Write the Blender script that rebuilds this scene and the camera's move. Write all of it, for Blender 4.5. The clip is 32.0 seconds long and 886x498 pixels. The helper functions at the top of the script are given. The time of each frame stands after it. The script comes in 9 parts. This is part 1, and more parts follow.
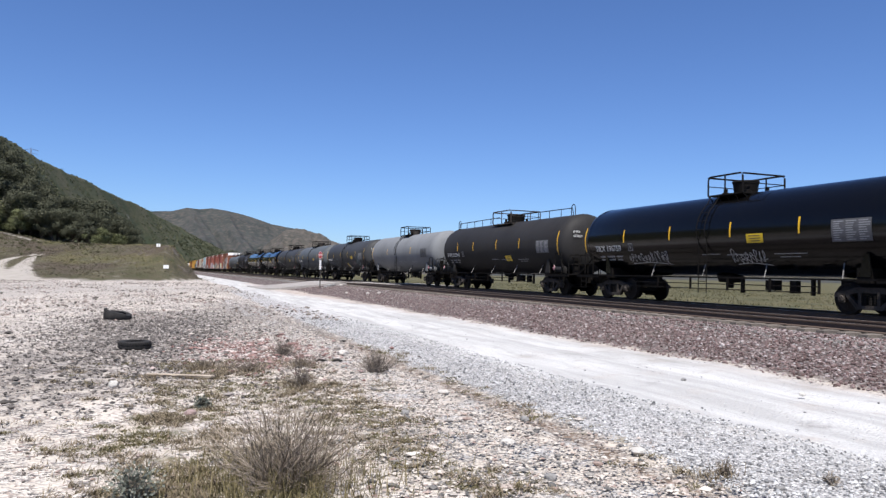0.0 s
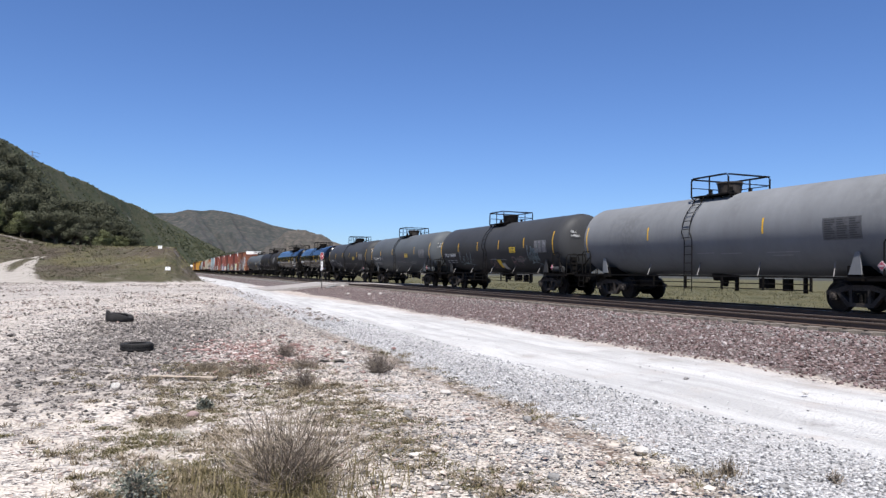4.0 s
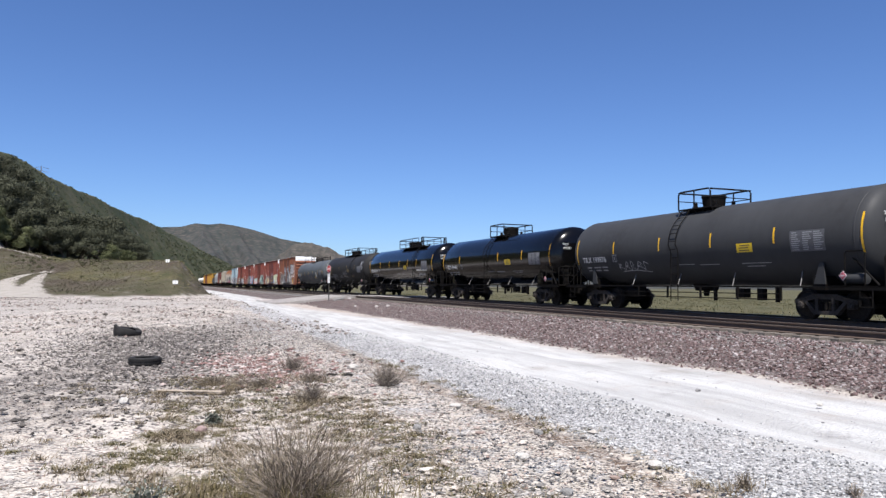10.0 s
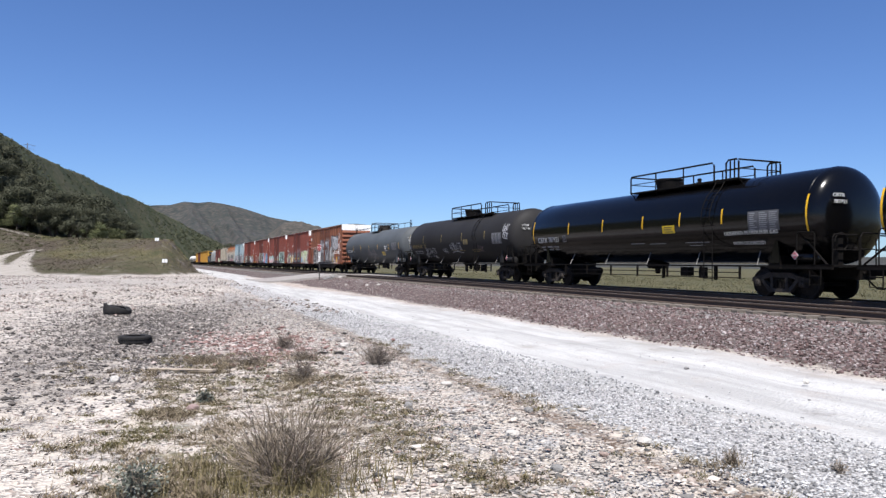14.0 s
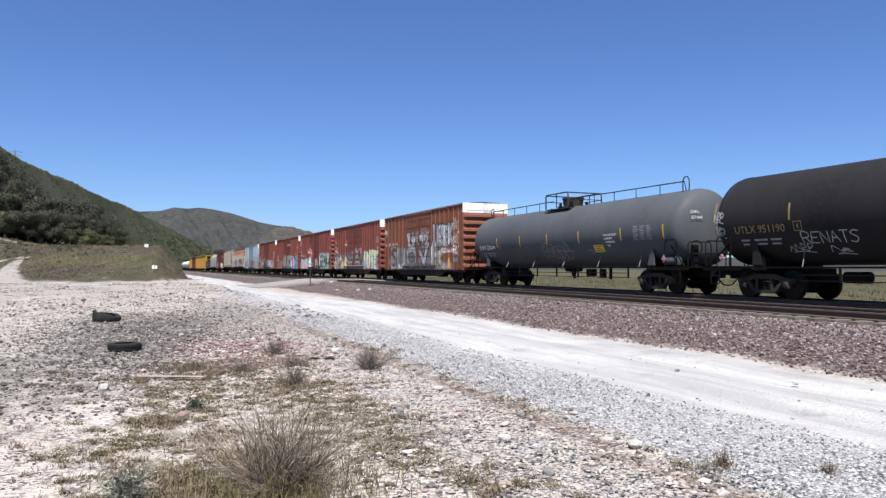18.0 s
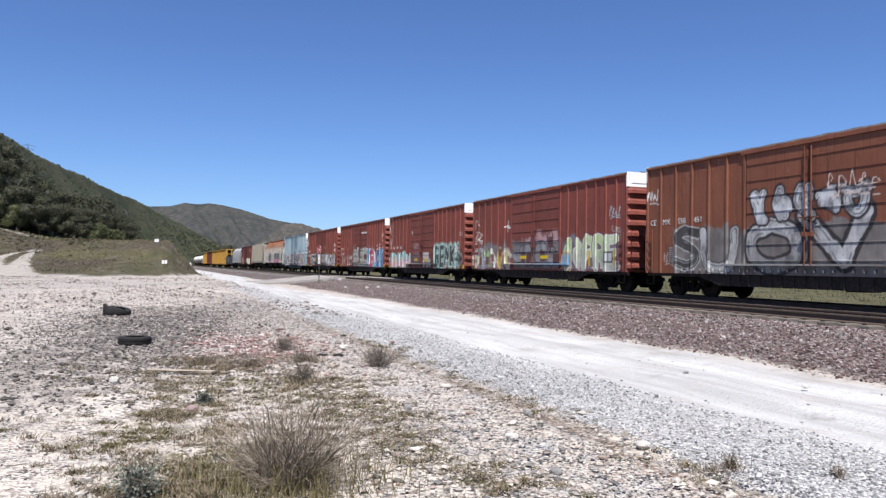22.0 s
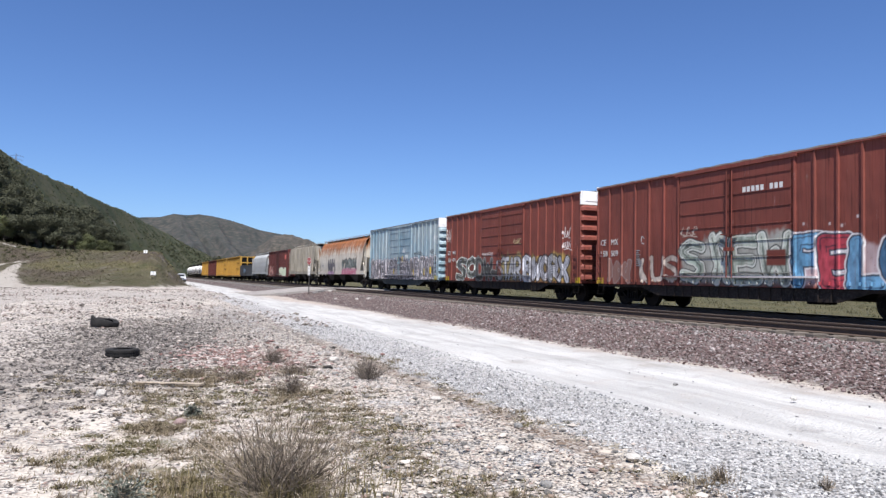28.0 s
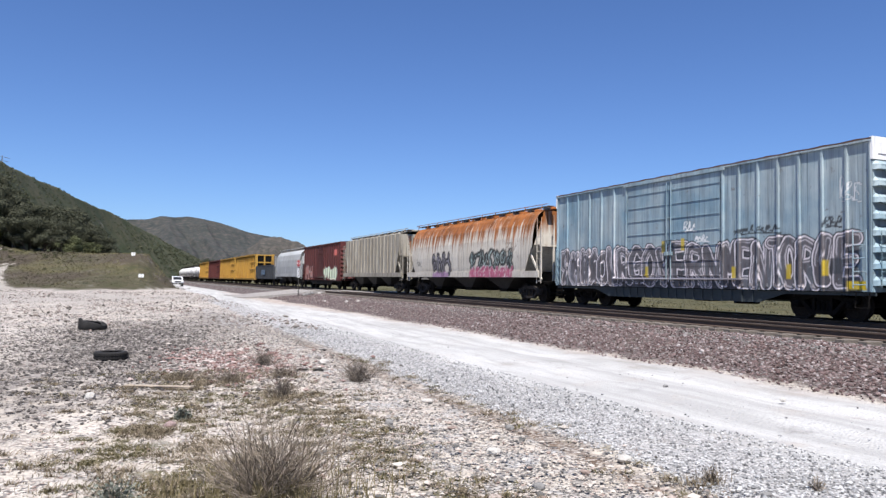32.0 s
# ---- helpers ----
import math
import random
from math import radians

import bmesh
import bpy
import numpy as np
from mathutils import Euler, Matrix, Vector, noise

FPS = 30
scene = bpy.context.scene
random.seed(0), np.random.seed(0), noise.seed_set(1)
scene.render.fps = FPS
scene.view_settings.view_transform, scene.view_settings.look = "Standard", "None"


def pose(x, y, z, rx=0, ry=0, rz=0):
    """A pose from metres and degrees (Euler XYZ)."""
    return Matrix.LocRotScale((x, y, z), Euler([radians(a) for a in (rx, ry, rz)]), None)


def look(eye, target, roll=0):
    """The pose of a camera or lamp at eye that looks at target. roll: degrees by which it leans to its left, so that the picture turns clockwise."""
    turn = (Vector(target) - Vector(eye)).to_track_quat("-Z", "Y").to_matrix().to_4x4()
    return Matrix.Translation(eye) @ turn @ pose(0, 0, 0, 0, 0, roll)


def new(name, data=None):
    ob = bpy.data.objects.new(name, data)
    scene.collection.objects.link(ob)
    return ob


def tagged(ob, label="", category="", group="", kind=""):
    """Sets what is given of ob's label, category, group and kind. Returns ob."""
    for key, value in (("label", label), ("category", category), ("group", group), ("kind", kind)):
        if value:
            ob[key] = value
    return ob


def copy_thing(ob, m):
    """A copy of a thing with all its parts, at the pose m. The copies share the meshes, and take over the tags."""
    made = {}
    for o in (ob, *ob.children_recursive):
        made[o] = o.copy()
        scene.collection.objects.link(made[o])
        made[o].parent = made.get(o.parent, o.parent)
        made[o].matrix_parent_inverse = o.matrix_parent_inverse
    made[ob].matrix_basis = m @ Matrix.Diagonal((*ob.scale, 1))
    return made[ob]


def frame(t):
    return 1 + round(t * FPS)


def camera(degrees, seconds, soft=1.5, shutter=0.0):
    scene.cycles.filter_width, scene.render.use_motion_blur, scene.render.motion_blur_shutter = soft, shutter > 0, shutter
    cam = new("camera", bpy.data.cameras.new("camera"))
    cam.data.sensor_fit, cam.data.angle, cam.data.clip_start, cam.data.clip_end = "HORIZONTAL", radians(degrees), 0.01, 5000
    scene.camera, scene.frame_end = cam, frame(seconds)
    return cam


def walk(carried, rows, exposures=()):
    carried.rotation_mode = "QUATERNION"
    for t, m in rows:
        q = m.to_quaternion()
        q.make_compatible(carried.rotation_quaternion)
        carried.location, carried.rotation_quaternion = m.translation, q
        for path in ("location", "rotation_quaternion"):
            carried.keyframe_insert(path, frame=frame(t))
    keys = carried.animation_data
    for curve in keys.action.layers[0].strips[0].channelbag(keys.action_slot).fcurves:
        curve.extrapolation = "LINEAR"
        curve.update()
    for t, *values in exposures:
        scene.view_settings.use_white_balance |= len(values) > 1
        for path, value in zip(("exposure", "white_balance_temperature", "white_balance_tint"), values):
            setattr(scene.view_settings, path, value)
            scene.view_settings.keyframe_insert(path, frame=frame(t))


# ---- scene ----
# ---- camera: carried by hand beside the line, turning slightly to the right ----
PATH = [
    (0.0, 0.014, -0.056, -0.002, 20.906, 1.914, 1.259),
    (0.5, 0.005, -0.06, 0.003, 20.892, 1.67, 1.098),
    (1.0, 0.011, -0.055, -0.0, 20.83, 1.49, 1.102),
    (1.5, 0.012, -0.054, 0.002, 20.817, 1.298, 0.936),
    (2.0, 0.017, -0.054, 0.003, 20.798, 1.262, 0.784),
    (2.5, 0.026, -0.05, -0.0, 20.802, 1.372, 0.706),
    (3.0, 0.027, -0.048, -0.004, 20.761, 1.554, 0.773),
    (3.5, 0.016, -0.05, -0.004, 20.783, 1.756, 0.975),
    (5.5, 0.029, -0.03, 0.002, 20.563, 2.361, 0.533),
    (6.0, 0.064, -0.015, -0.006, 20.256, 2.392, 0.349),
    (6.5, 0.046, 0.006, -0.012, 20.139, 2.366, 0.439),
    (7.0, -0.007, 0.018, -0.007, 20.148, 2.265, 0.505),
    (7.5, -0.005, 0.021, -0.005, 20.393, 2.273, 0.663),
    (8.0, 0.001, 0.021, 0.001, 20.618, 2.341, 0.636),
    (8.5, 0.005, 0.015, -0.0, 20.56, 2.5, 0.581),
    (9.0, 0.001, 0.004, -0.001, 20.458, 2.728, 0.57),
    (9.5, 0.002, 0.005, -0.002, 20.353, 2.853, 0.552),
    (10.0, 0.008, 0.01, 0.0, 20.267, 2.863, 0.58),
    (10.5, 0.002, 0.004, 0.002, 20.303, 2.702, 0.682),
    (11.0, 0.004, 0.01, -0.001, 20.293, 2.402, 0.785),
    (11.5, -0.002, 0.011, 0.002, 20.34, 1.947, 0.853),
    (12.0, -0.001, 0.011, 0.002, 20.371, 1.477, 0.781),
    (12.5, -0.004, 0.014, 0.001, 20.451, 1.208, 0.847),
    (13.0, -0.0, 0.016, -0.003, 20.551, 1.15, 0.852),
    (13.5, 0.0, 0.016, -0.001, 20.755, 1.168, 0.703),
    (14.0, 0.001, 0.016, -0.002, 21.025, 1.219, 0.641),
    (14.5, 0.0, 0.013, 0.0, 21.278, 1.24, 0.61),
    (16.5, 0.001, 0.012, 0.002, 21.831, 1.501, 0.574),
    (17.0, 0.002, 0.013, -0.001, 21.92, 1.574, 0.503),
    (17.5, -0.001, 0.014, -0.002, 21.941, 1.626, 0.429),
    (18.0, 0.012, 0.015, 0.003, 21.721, 1.536, 0.174),
    (18.5, 0.02, 0.013, 0.006, 21.484, 1.456, 0.135),
    (19.0, 0.013, 0.014, 0.002, 21.31, 1.409, 0.194),
    (19.5, 0.002, 0.012, -0.001, 21.229, 1.4, 0.47),
    (20.0, -0.0, 0.01, -0.001, 21.235, 1.402, 0.708),
    (20.5, -0.002, 0.007, -0.001, 21.259, 1.398, 0.835),
    (21.0, -0.0, 0.004, -0.003, 21.175, 1.392, 0.936),
    (21.5, -0.002, 0.011, -0.003, 21.095, 1.362, 0.93),
    (22.0, -0.007, 0.008, -0.004, 21.04, 1.434, 0.969),
    (22.5, -0.009, 0.006, -0.005, 21.006, 1.599, 0.912),
    (23.0, -0.009, 0.003, -0.002, 20.991, 1.765, 0.877),
    (23.5, -0.004, 0.006, 0.004, 20.959, 1.928, 0.66),
    (24.0, -0.001, 0.003, 0.006, 20.95, 2.08, 0.628),
    (24.5, -0.0, 0.008, 0.003, 21.017, 2.229, 0.637),
    (25.0, -0.001, 0.006, 0.003, 21.11, 2.285, 0.62),
    (25.5, 0.005, 0.005, 0.005, 21.225, 2.315, 0.576),
    (27.5, -0.004, 0.006, 0.0, 21.651, 2.379, 0.995),
    (28.0, -0.009, 0.003, 0.004, 21.786, 2.347, 1.024),
    (28.5, -0.011, 0.01, 0.001, 22.041, 2.453, 1.235),
    (29.0, -0.025, 0.013, -0.002, 22.453, 2.598, 1.34),
    (29.5, -0.044, 0.009, -0.0, 22.89, 2.75, 1.383),
    (30.0, -0.049, 0.009, 0.007, 23.269, 2.882, 1.221),
    (30.5, -0.041, 0.01, 0.003, 23.349, 3.012, 1.159),
    (31.0, -0.035, 0.009, 0.004, 23.217, 3.007, 1.042),
    (31.5, -0.036, 0.012, 0.005, 22.951, 2.799, 0.996),
    (32.0, -0.031, 0.012, -0.0, 22.607, 2.552, 1.001),
]
EYE = 1.65


def held(x, y, z, yaw, pitch, roll):
    a, b = radians(yaw), radians(pitch)
    eye = Vector((x, y, z + EYE))
    way = Vector((math.sin(a) * math.cos(b), math.cos(a) * math.cos(b), math.sin(b)))
    return look(eye, eye + way * 10, roll)


cam = camera(62.47, 32.0, soft=1.4)
walk(cam, [(r[0], held(*r[1:])) for r in PATH], exposures=[(0, 0.766), (32, 0.766)])

# ---- daylight ----
world = bpy.data.worlds.new("sky")
scene.world = world
world.use_nodes = True
wn = world.node_tree.nodes
sky = wn.new("ShaderNodeTexSky")
sky.sky_type, sky.sun_disc = "NISHITA", False
SUN_EL, SUN_AZ = 61.0, 205.0      # azimuth in degrees clockwise from +y
sky.sun_elevation, sky.sun_rotation = radians(SUN_EL), radians(SUN_AZ)
sky.air_density, sky.dust_density, sky.ozone_density, sky.altitude = 1.0, 0.55, 2.0, 900
clear = wn.new("ShaderNodeMixRGB")      # thin, dry mountain air
clear.blend_type = "MULTIPLY"
clear.inputs[0].default_value, clear.inputs[2].default_value = 1.0, (0.655, 0.85, 1.225, 1)
world.node_tree.links.new(sky.outputs[0], clear.inputs[1])
world.node_tree.links.new(clear.outputs[0], wn["Background"].inputs[0])
wn["Background"].inputs[1].default_value = 0.0655
sun = new("sun", bpy.data.lights.new("sun", "SUN"))
sun.data.energy, sun.data.angle, sun.data.color = 5.0, radians(0.53), (1.0, 0.965, 0.925)
sv = Vector((math.sin(radians(SUN_AZ)) * math.cos(radians(SUN_EL)), math.cos(radians(SUN_AZ)) * math.cos(radians(SUN_EL)), math.sin(radians(SUN_EL))))
sun.matrix_world = look(sv * 100, (0, 0, 0))


# ---- materials ----
def surface(name, c1, c2=None, scale=4.0, rough=0.7, metal=0.0, bump=0.0, bump_scale=None, c3=None, streak=0.0, coat=0.0, spec=0.5, island=0.0, rand=0.0):
    """A worn surface: two colours mixed by coarse noise, a third by fine noise, optional downward streaks, bump."""
    m = bpy.data.materials.new(name)
    m.use_nodes = True
    n, l = m.node_tree.nodes, m.node_tree.links
    bsdf = n["Principled BSDF"]
    bsdf.inputs["Roughness"].default_value = rough
    bsdf.inputs["Metallic"].default_value = metal
    bsdf.inputs["Coat Weight"].default_value = coat
    bsdf.inputs["Specular IOR Level"].default_value = spec
    c2 = c2 or tuple(v * 0.75 for v in c1)
    c3 = c3 or tuple(v * 1.12 for v in c1)
    tc = n.new("ShaderNodeTexCoord")
    vec = tc.outputs["Object"]
    if streak:
        mp = n.new("ShaderNodeMapping")
        mp.inputs["Scale"].default_value = (1, 1, streak)
        l.new(vec, mp.inputs[0])
        vec = mp.outputs[0]
    na = n.new("ShaderNodeTexNoise")
    na.inputs["Scale"].default_value, na.inputs["Detail"].default_value, na.inputs["Roughness"].default_value = scale, 6, 0.65
    l.new(vec, na.inputs["Vector"])
    ra = n.new("ShaderNodeValToRGB")
    ra.color_ramp.elements[0].position, ra.color_ramp.elements[1].position = 0.35, 0.68
    l.new(na.outputs[0], ra.inputs[0])
    nb = n.new("ShaderNodeTexNoise")
    nb.inputs["Scale"].default_value, nb.inputs["Detail"].default_value = scale * 9, 4
    l.new(tc.outputs["Object"], nb.inputs["Vector"])
    rb = n.new("ShaderNodeValToRGB")
    rb.color_ramp.elements[0].position, rb.color_ramp.elements[1].position = 0.45, 0.75
    l.new(nb.outputs[0], rb.inputs[0])
    ma, mb = n.new("ShaderNodeMixRGB"), n.new("ShaderNodeMixRGB")
    ma.inputs[1].default_value, ma.inputs[2].default_value = (*c1, 1), (*c2, 1)
    l.new(ra.outputs[0], ma.inputs[0])
    mb.inputs[2].default_value = (*c3, 1)
    l.new(ma.outputs[0], mb.inputs[1])
    l.new(rb.outputs[0], mb.inputs[0])
    out = mb.outputs[0]
    if island or rand:
        src = n.new("ShaderNodeNewGeometry").outputs["Random Per Island"] if island else n.new("ShaderNodeObjectInfo").outputs["Random"]
        mr = n.new("ShaderNodeMapRange")
        amount = island or rand
        mr.inputs[3].default_value, mr.inputs[4].default_value = 1 - amount, 1 + amount
        l.new(src, mr.inputs[0])
        hv = n.new("ShaderNodeHueSaturation")
        l.new(mr.outputs[0], hv.inputs["Value"])
        l.new(out, hv.inputs["Color"])
        out = hv.outputs[0]
    l.new(out, bsdf.inputs["Base Color"])
    if bump:
        bp = n.new("ShaderNodeBump")
        bp.inputs["Strength"].default_value, bp.inputs["Distance"].default_value = bump, 0.02
        nc = n.new("ShaderNodeTexNoise")
        nc.inputs["Scale"].default_value, nc.inputs["Detail"].default_value = bump_scale or scale * 6, 5
        l.new(tc.outputs["Object"], nc.inputs["Vector"])
        l.new(nc.outputs[0], bp.inputs["Height"])
        l.new(bp.outputs[0], bsdf.inputs["Normal"])
    return m


# ---- the line of the tracks ----
RAIL = 0.71          # top of the rails


def centre(y):
    """x of the middle of the far track at y; it bends a little to the left in the distance."""
    k = min(max(y, 0), 330) / 100
    x = 19.63 - 1.0795 * k * k + 0.2275 * k ** 3
    if y > 330:
        x += (y - 330) / 100 * (-2.159 * 3.3 + 0.6825 * 3.3 ** 2)
    return x


def slope(y):
    k = min(max(y, 0), 330) / 100
    return (-2.159 * k + 0.6825 * k * k) / 100


def smooth(a, b, v):
    u = np.clip((v - a) / (b - a), 0, 1)
    return u * u * (3 - 2 * u)


def centre_np(y):
    k = np.clip(y, 0, 330) / 100
    return 19.63 - 1.0795 * k * k + 0.2275 * k ** 3 + np.maximum(y - 330, 0) / 100 * (-2.159 * 3.3 + 0.6825 * 3.3 ** 2)


def ripple(x, y, seed=0.0):
    """Cheap smooth waves for uneven ground."""
    return (np.sin(x * 1.3 + seed) * np.cos(y * 1.1 - seed) + 0.6 * np.sin(x * 2.9 + y * 1.7 + seed) + 0.4 * np.cos(y * 3.7 - x * 2.3 + 2 * seed)) / 2


RIDGE_Y = np.array([-400, 100, 240, 330, 400, 480, 620, 800, 900, 1150, 1500, 1800])
RIDGE_AZ = np.array([-40, -30, -15, -10.6, -8.92, -7.18, -4.65, -2.02, -0.86, 1.51, 4.37, 6.0])
HILL_FOOT_Y = np.array([-400, 80, 200, 330, 600, 720, 850, 1000, 1300, 1800])
HILL_FOOT_X = np.array([-60, -50, -22, -18, -5, 4, 34, 72, 140, 270])
RIDGE_EL = np.array([0.2, 0.2, 0.175, 0.1484, 0.1348, 0.1179, 0.0984, 0.0787, 0.069, 0.0469, 0.0213, 0.005])


def hill_np(x, y):
    """The wooded spur to the left: rises from its foot to a ridge that runs down into the distance."""
    az = np.radians(np.interp(y, RIDGE_Y, RIDGE_AZ))
    yy = np.maximum(np.abs(y), 240)
    xr = np.tan(az) * np.where(y > 0, np.maximum(y, 240), yy)
    zr = np.interp(y, RIDGE_Y, RIDGE_EL) * np.hypot(xr, yy) + 1.65
    xf = np.interp(y, HILL_FOOT_Y, HILL_FOOT_X)
    u = np.clip((xf - x) / (xf - xr), 0, 3)
    z = np.where(u < 1, zr * (0.75 * u + 0.25 * u * u), zr * np.maximum(0.2, 1.0 - 0.35 * (u - 1)))
    v = np.minimum(u, 1)
    along_ridge = y + 16 * np.sin(x * 0.045 + 1)
    gully = 1.5 * np.sin(along_ridge * 0.058) + 2.2 * np.sin(along_ridge * 0.023 + 1.3) + 0.6 * np.sin(along_ridge * 0.15 + x * 0.06 + 2)
    z = z + smooth(0.03, 0.3, v) * (1 - 0.75 * v ** 4) * gully
    return np.where(u > 0, z, 0) * smooth(60, 200, y)


def ridge_x(y):
    return np.tan(np.radians(np.interp(y, RIDGE_Y, RIDGE_AZ))) * np.maximum(np.abs(y), 240)


def bank_np(x, y):
    """The grassy bank in front of the hill, cut off along the dirt road."""
    foot = np.interp(x, [-45, -30, -13, -8, 0, 4], [128, 112, 87, 85, 89, 94]) + 1.6 * np.sin(x * 0.4)
    run = np.interp(x, [-26, -20, -8, 0], [88, 92, 66, 22])
    crest = np.interp(x, [-38, -24, -10, 0], [9.1, 6.5, 5.4, 4.3])
    rise = smooth(0, 1, (y - foot) / run) * crest + np.clip((y - foot) / 5, 0, 1) * 0.5
    edge = np.clip((5.0 - 0.004 * (y - 90) - x) / 3.7, 0, 1)
    return rise * np.minimum(1, edge ** 0.85)


def plain_np(x, y):
    c = centre_np(y)
    o = x - c                                   # offset from the far track's middle
    bed = np.interp(o, [-9.4, -6.4, -5.9, 3.0, 5.0, 8.0], [0.0, 0.43, 0.455, 0.455, 0.0, -0.1])
    near = ripple(x * 0.6, y * 0.5) * 0.05 + ripple(x * 2.3, y * 2.1, 1.7) * 0.018
    fade = smooth(-9.8, -8.8, o) * (1 - smooth(6, 9, o))
    rut = -0.05 * np.exp(-((o + 12.6) / 0.4) ** 2) - 0.04 * np.exp(-((o + 10.9) / 0.4) ** 2)
    edge = -0.045 * np.exp(-((x - 4.08) / 0.22) ** 2) * (1 - smooth(20, 30, y))      # shallow gutter along the road
    z = bed + near * (1 - fade) + rut + edge
    z = z + bank_np(x, y) * smooth(6, 9.5, -o)
    return z - 0.012 * np.clip(o - 6, 0, 45)


def ground_np(x, y):
    """Height of whatever ground lies at x, y: the plain with its bank, or the hill above it."""
    return np.maximum(plain_np(x, y), hill_np(x, y))


def ground_z(x, y):
    return float(ground_np(np.array([float(x)]), np.array([float(y)]))[0])


def lines(fine_a, fine_b, step, low, high, grow, grow_low=None):
    a = list(np.arange(fine_a, fine_b + 1e-6, step))
    s = step
    while a[-1] < high:
        s *= grow
        a.append(a[-1] + s)
    s, b = step, [a[0]]
    while b[-1] > low:
        s *= grow_low or grow
        b.append(b[-1] - s)
    return np.array(sorted(b[1:]) + a)


def grid_mesh(name, xs, ys, height):
    X, Y = np.meshgrid(xs, ys)
    Z = height(X, Y)
    v = np.stack([X.ravel(), Y.ravel(), Z.ravel()], 1)
    nx, ny = len(xs), len(ys)
    i = (np.arange(ny - 1)[:, None] * nx + np.arange(nx - 1)[None, :]).ravel()
    f = np.stack([i, i + 1, i + 1 + nx, i + nx], 1)
    me = bpy.data.meshes.new(name)
    me.from_pydata(v.tolist(), [], f.tolist())
    me.polygons.foreach_set("use_smooth", np.ones(len(f), dtype=bool))
    return me, X.ravel(), Y.ravel()


def mask(me, name, values):
    at = me.attributes.new(name, "FLOAT", "POINT")
    at.data.foreach_set("value", np.clip(values, 0, 1).astype(np.float32))


# ---- mesh building ----
class Geo:
    """Vertices and faces gathered piece by piece for one mesh."""

    def __init__(self):
        self.v, self.f = [], []

    def add(self, verts, faces):
        k = len(self.v)
        self.v.extend(tuple(p) for p in verts)
        self.f.extend(tuple(i + k for i in q) for q in faces)
        return self

    def box(self, x0, x1, y0, y1, z0, z1, m=None):
        p = [Vector((x, y, z)) for z in (z0, z1) for y in (y0, y1) for x in (x0, x1)]
        if m:
            p = [m @ q for q in p]
        return self.add(p, [(0, 2, 3, 1), (4, 5, 7, 6), (0, 1, 5, 4), (2, 6, 7, 3), (0, 4, 6, 2), (1, 3, 7, 5)])

    def brick(self, x0, x1, y0, y1, z0, z1, b=0.01):
        """A box with its upper edges and corners taken off."""
        low = [(x0, y0, z0), (x1, y0, z0), (x1, y1, z0), (x0, y1, z0)]
        mid = [(x, y, z1 - b) for x, y, z in low]
        top = [(x0 + b, y0 + b, z1), (x1 - b, y0 + b, z1), (x1 - b, y1 - b, z1), (x0 + b, y1 - b, z1)]
        q = [(i, (i + 1) % 4, (i + 1) % 4 + 4, i + 4) for i in range(4)]
        q += [(i + 4, (i + 1) % 4 + 4, (i + 1) % 4 + 8, i + 8) for i in range(4)]
        return self.add(low + mid + top, q + [(3, 2, 1, 0), (8, 9, 10, 11)])

    def tube(self, pts, r, n=6, closed=False):
        pts = [Vector(p) for p in pts]
        k, rings = len(pts), []
        for i, p in enumerate(pts):
            a = pts[(i - 1) % k] if (i or closed) else p
            b = pts[(i + 1) % k] if (i < k - 1 or closed) else p
            d = (b - a).normalized()
            u = d.cross(Vector((0.13, 0.29, 0.95))).normalized()
            w = d.cross(u)
            rings.append([p + (u * math.cos(t) + w * math.sin(t)) * r for t in (2 * math.pi * j / n for j in range(n))])
        f = []
        for i in range(k if closed else k - 1):
            a, b = i * n, ((i + 1) % k) * n
            f += [(a + j, a + (j + 1) % n, b + (j + 1) % n, b + j) for j in range(n)]
        if not closed:
            f += [tuple(range(n))[::-1], tuple((k - 1) * n + j for j in range(n))]
        return self.add([q for ring in rings for q in ring], f)

    def spin(self, profile, centre, axis="y", n=24):
        """Turns a profile of (along, radius) round an axis through centre."""
        c, v = Vector(centre), []
        for a, r in profile:
            for j in range(n):
                t = 2 * math.pi * j / n
                s, k = r * math.sin(t), r * math.cos(t)
                v.append(c + Vector({"y": (s, a, k), "x": (a, s, k), "z": (k, s, a)}[axis]))
        f = [(i * n + j, i * n + (j + 1) % n, (i + 1) * n + (j + 1) % n, (i + 1) * n + j) for i in range(len(profile) - 1) for j in range(n)]
        f += [tuple(range(n))[::-1], tuple((len(profile) - 1) * n + j for j in range(n))]
        return self.add(v, f)

    def slab(self, outline, x0, x1):
        """A plate cut to an outline of (y, z), from x0 to x1."""
        k = len(outline)
        v = [(x0, y, z) for y, z in outline] + [(x1, y, z) for y, z in outline]
        return self.add(v, [tuple(range(k)), tuple(range(2 * k - 1, k - 1, -1))] + [(i, i + k, (i + 1) % k + k, (i + 1) % k) for i in range(k)])

    def sheet(self, grid):
        """A skin over rows of points."""
        r, c = len(grid), len(grid[0])
        return self.add([p for row in grid for p in row], [(i * c + j, i * c + j + 1, (i + 1) * c + j + 1, (i + 1) * c + j) for i in range(r - 1) for j in range(c - 1)])

    def mesh(self, name, material, smooth=False):
        me = bpy.data.meshes.new(name)
        me.from_pydata([tuple(p) for p in self.v], [], self.f)
        me.materials.append(material)
        if smooth:
            me.polygons.foreach_set("use_smooth", np.ones(len(self.f), dtype=bool))
            me.set_sharp_from_angle(angle=radians(smooth if smooth is not True else 40))
        return me


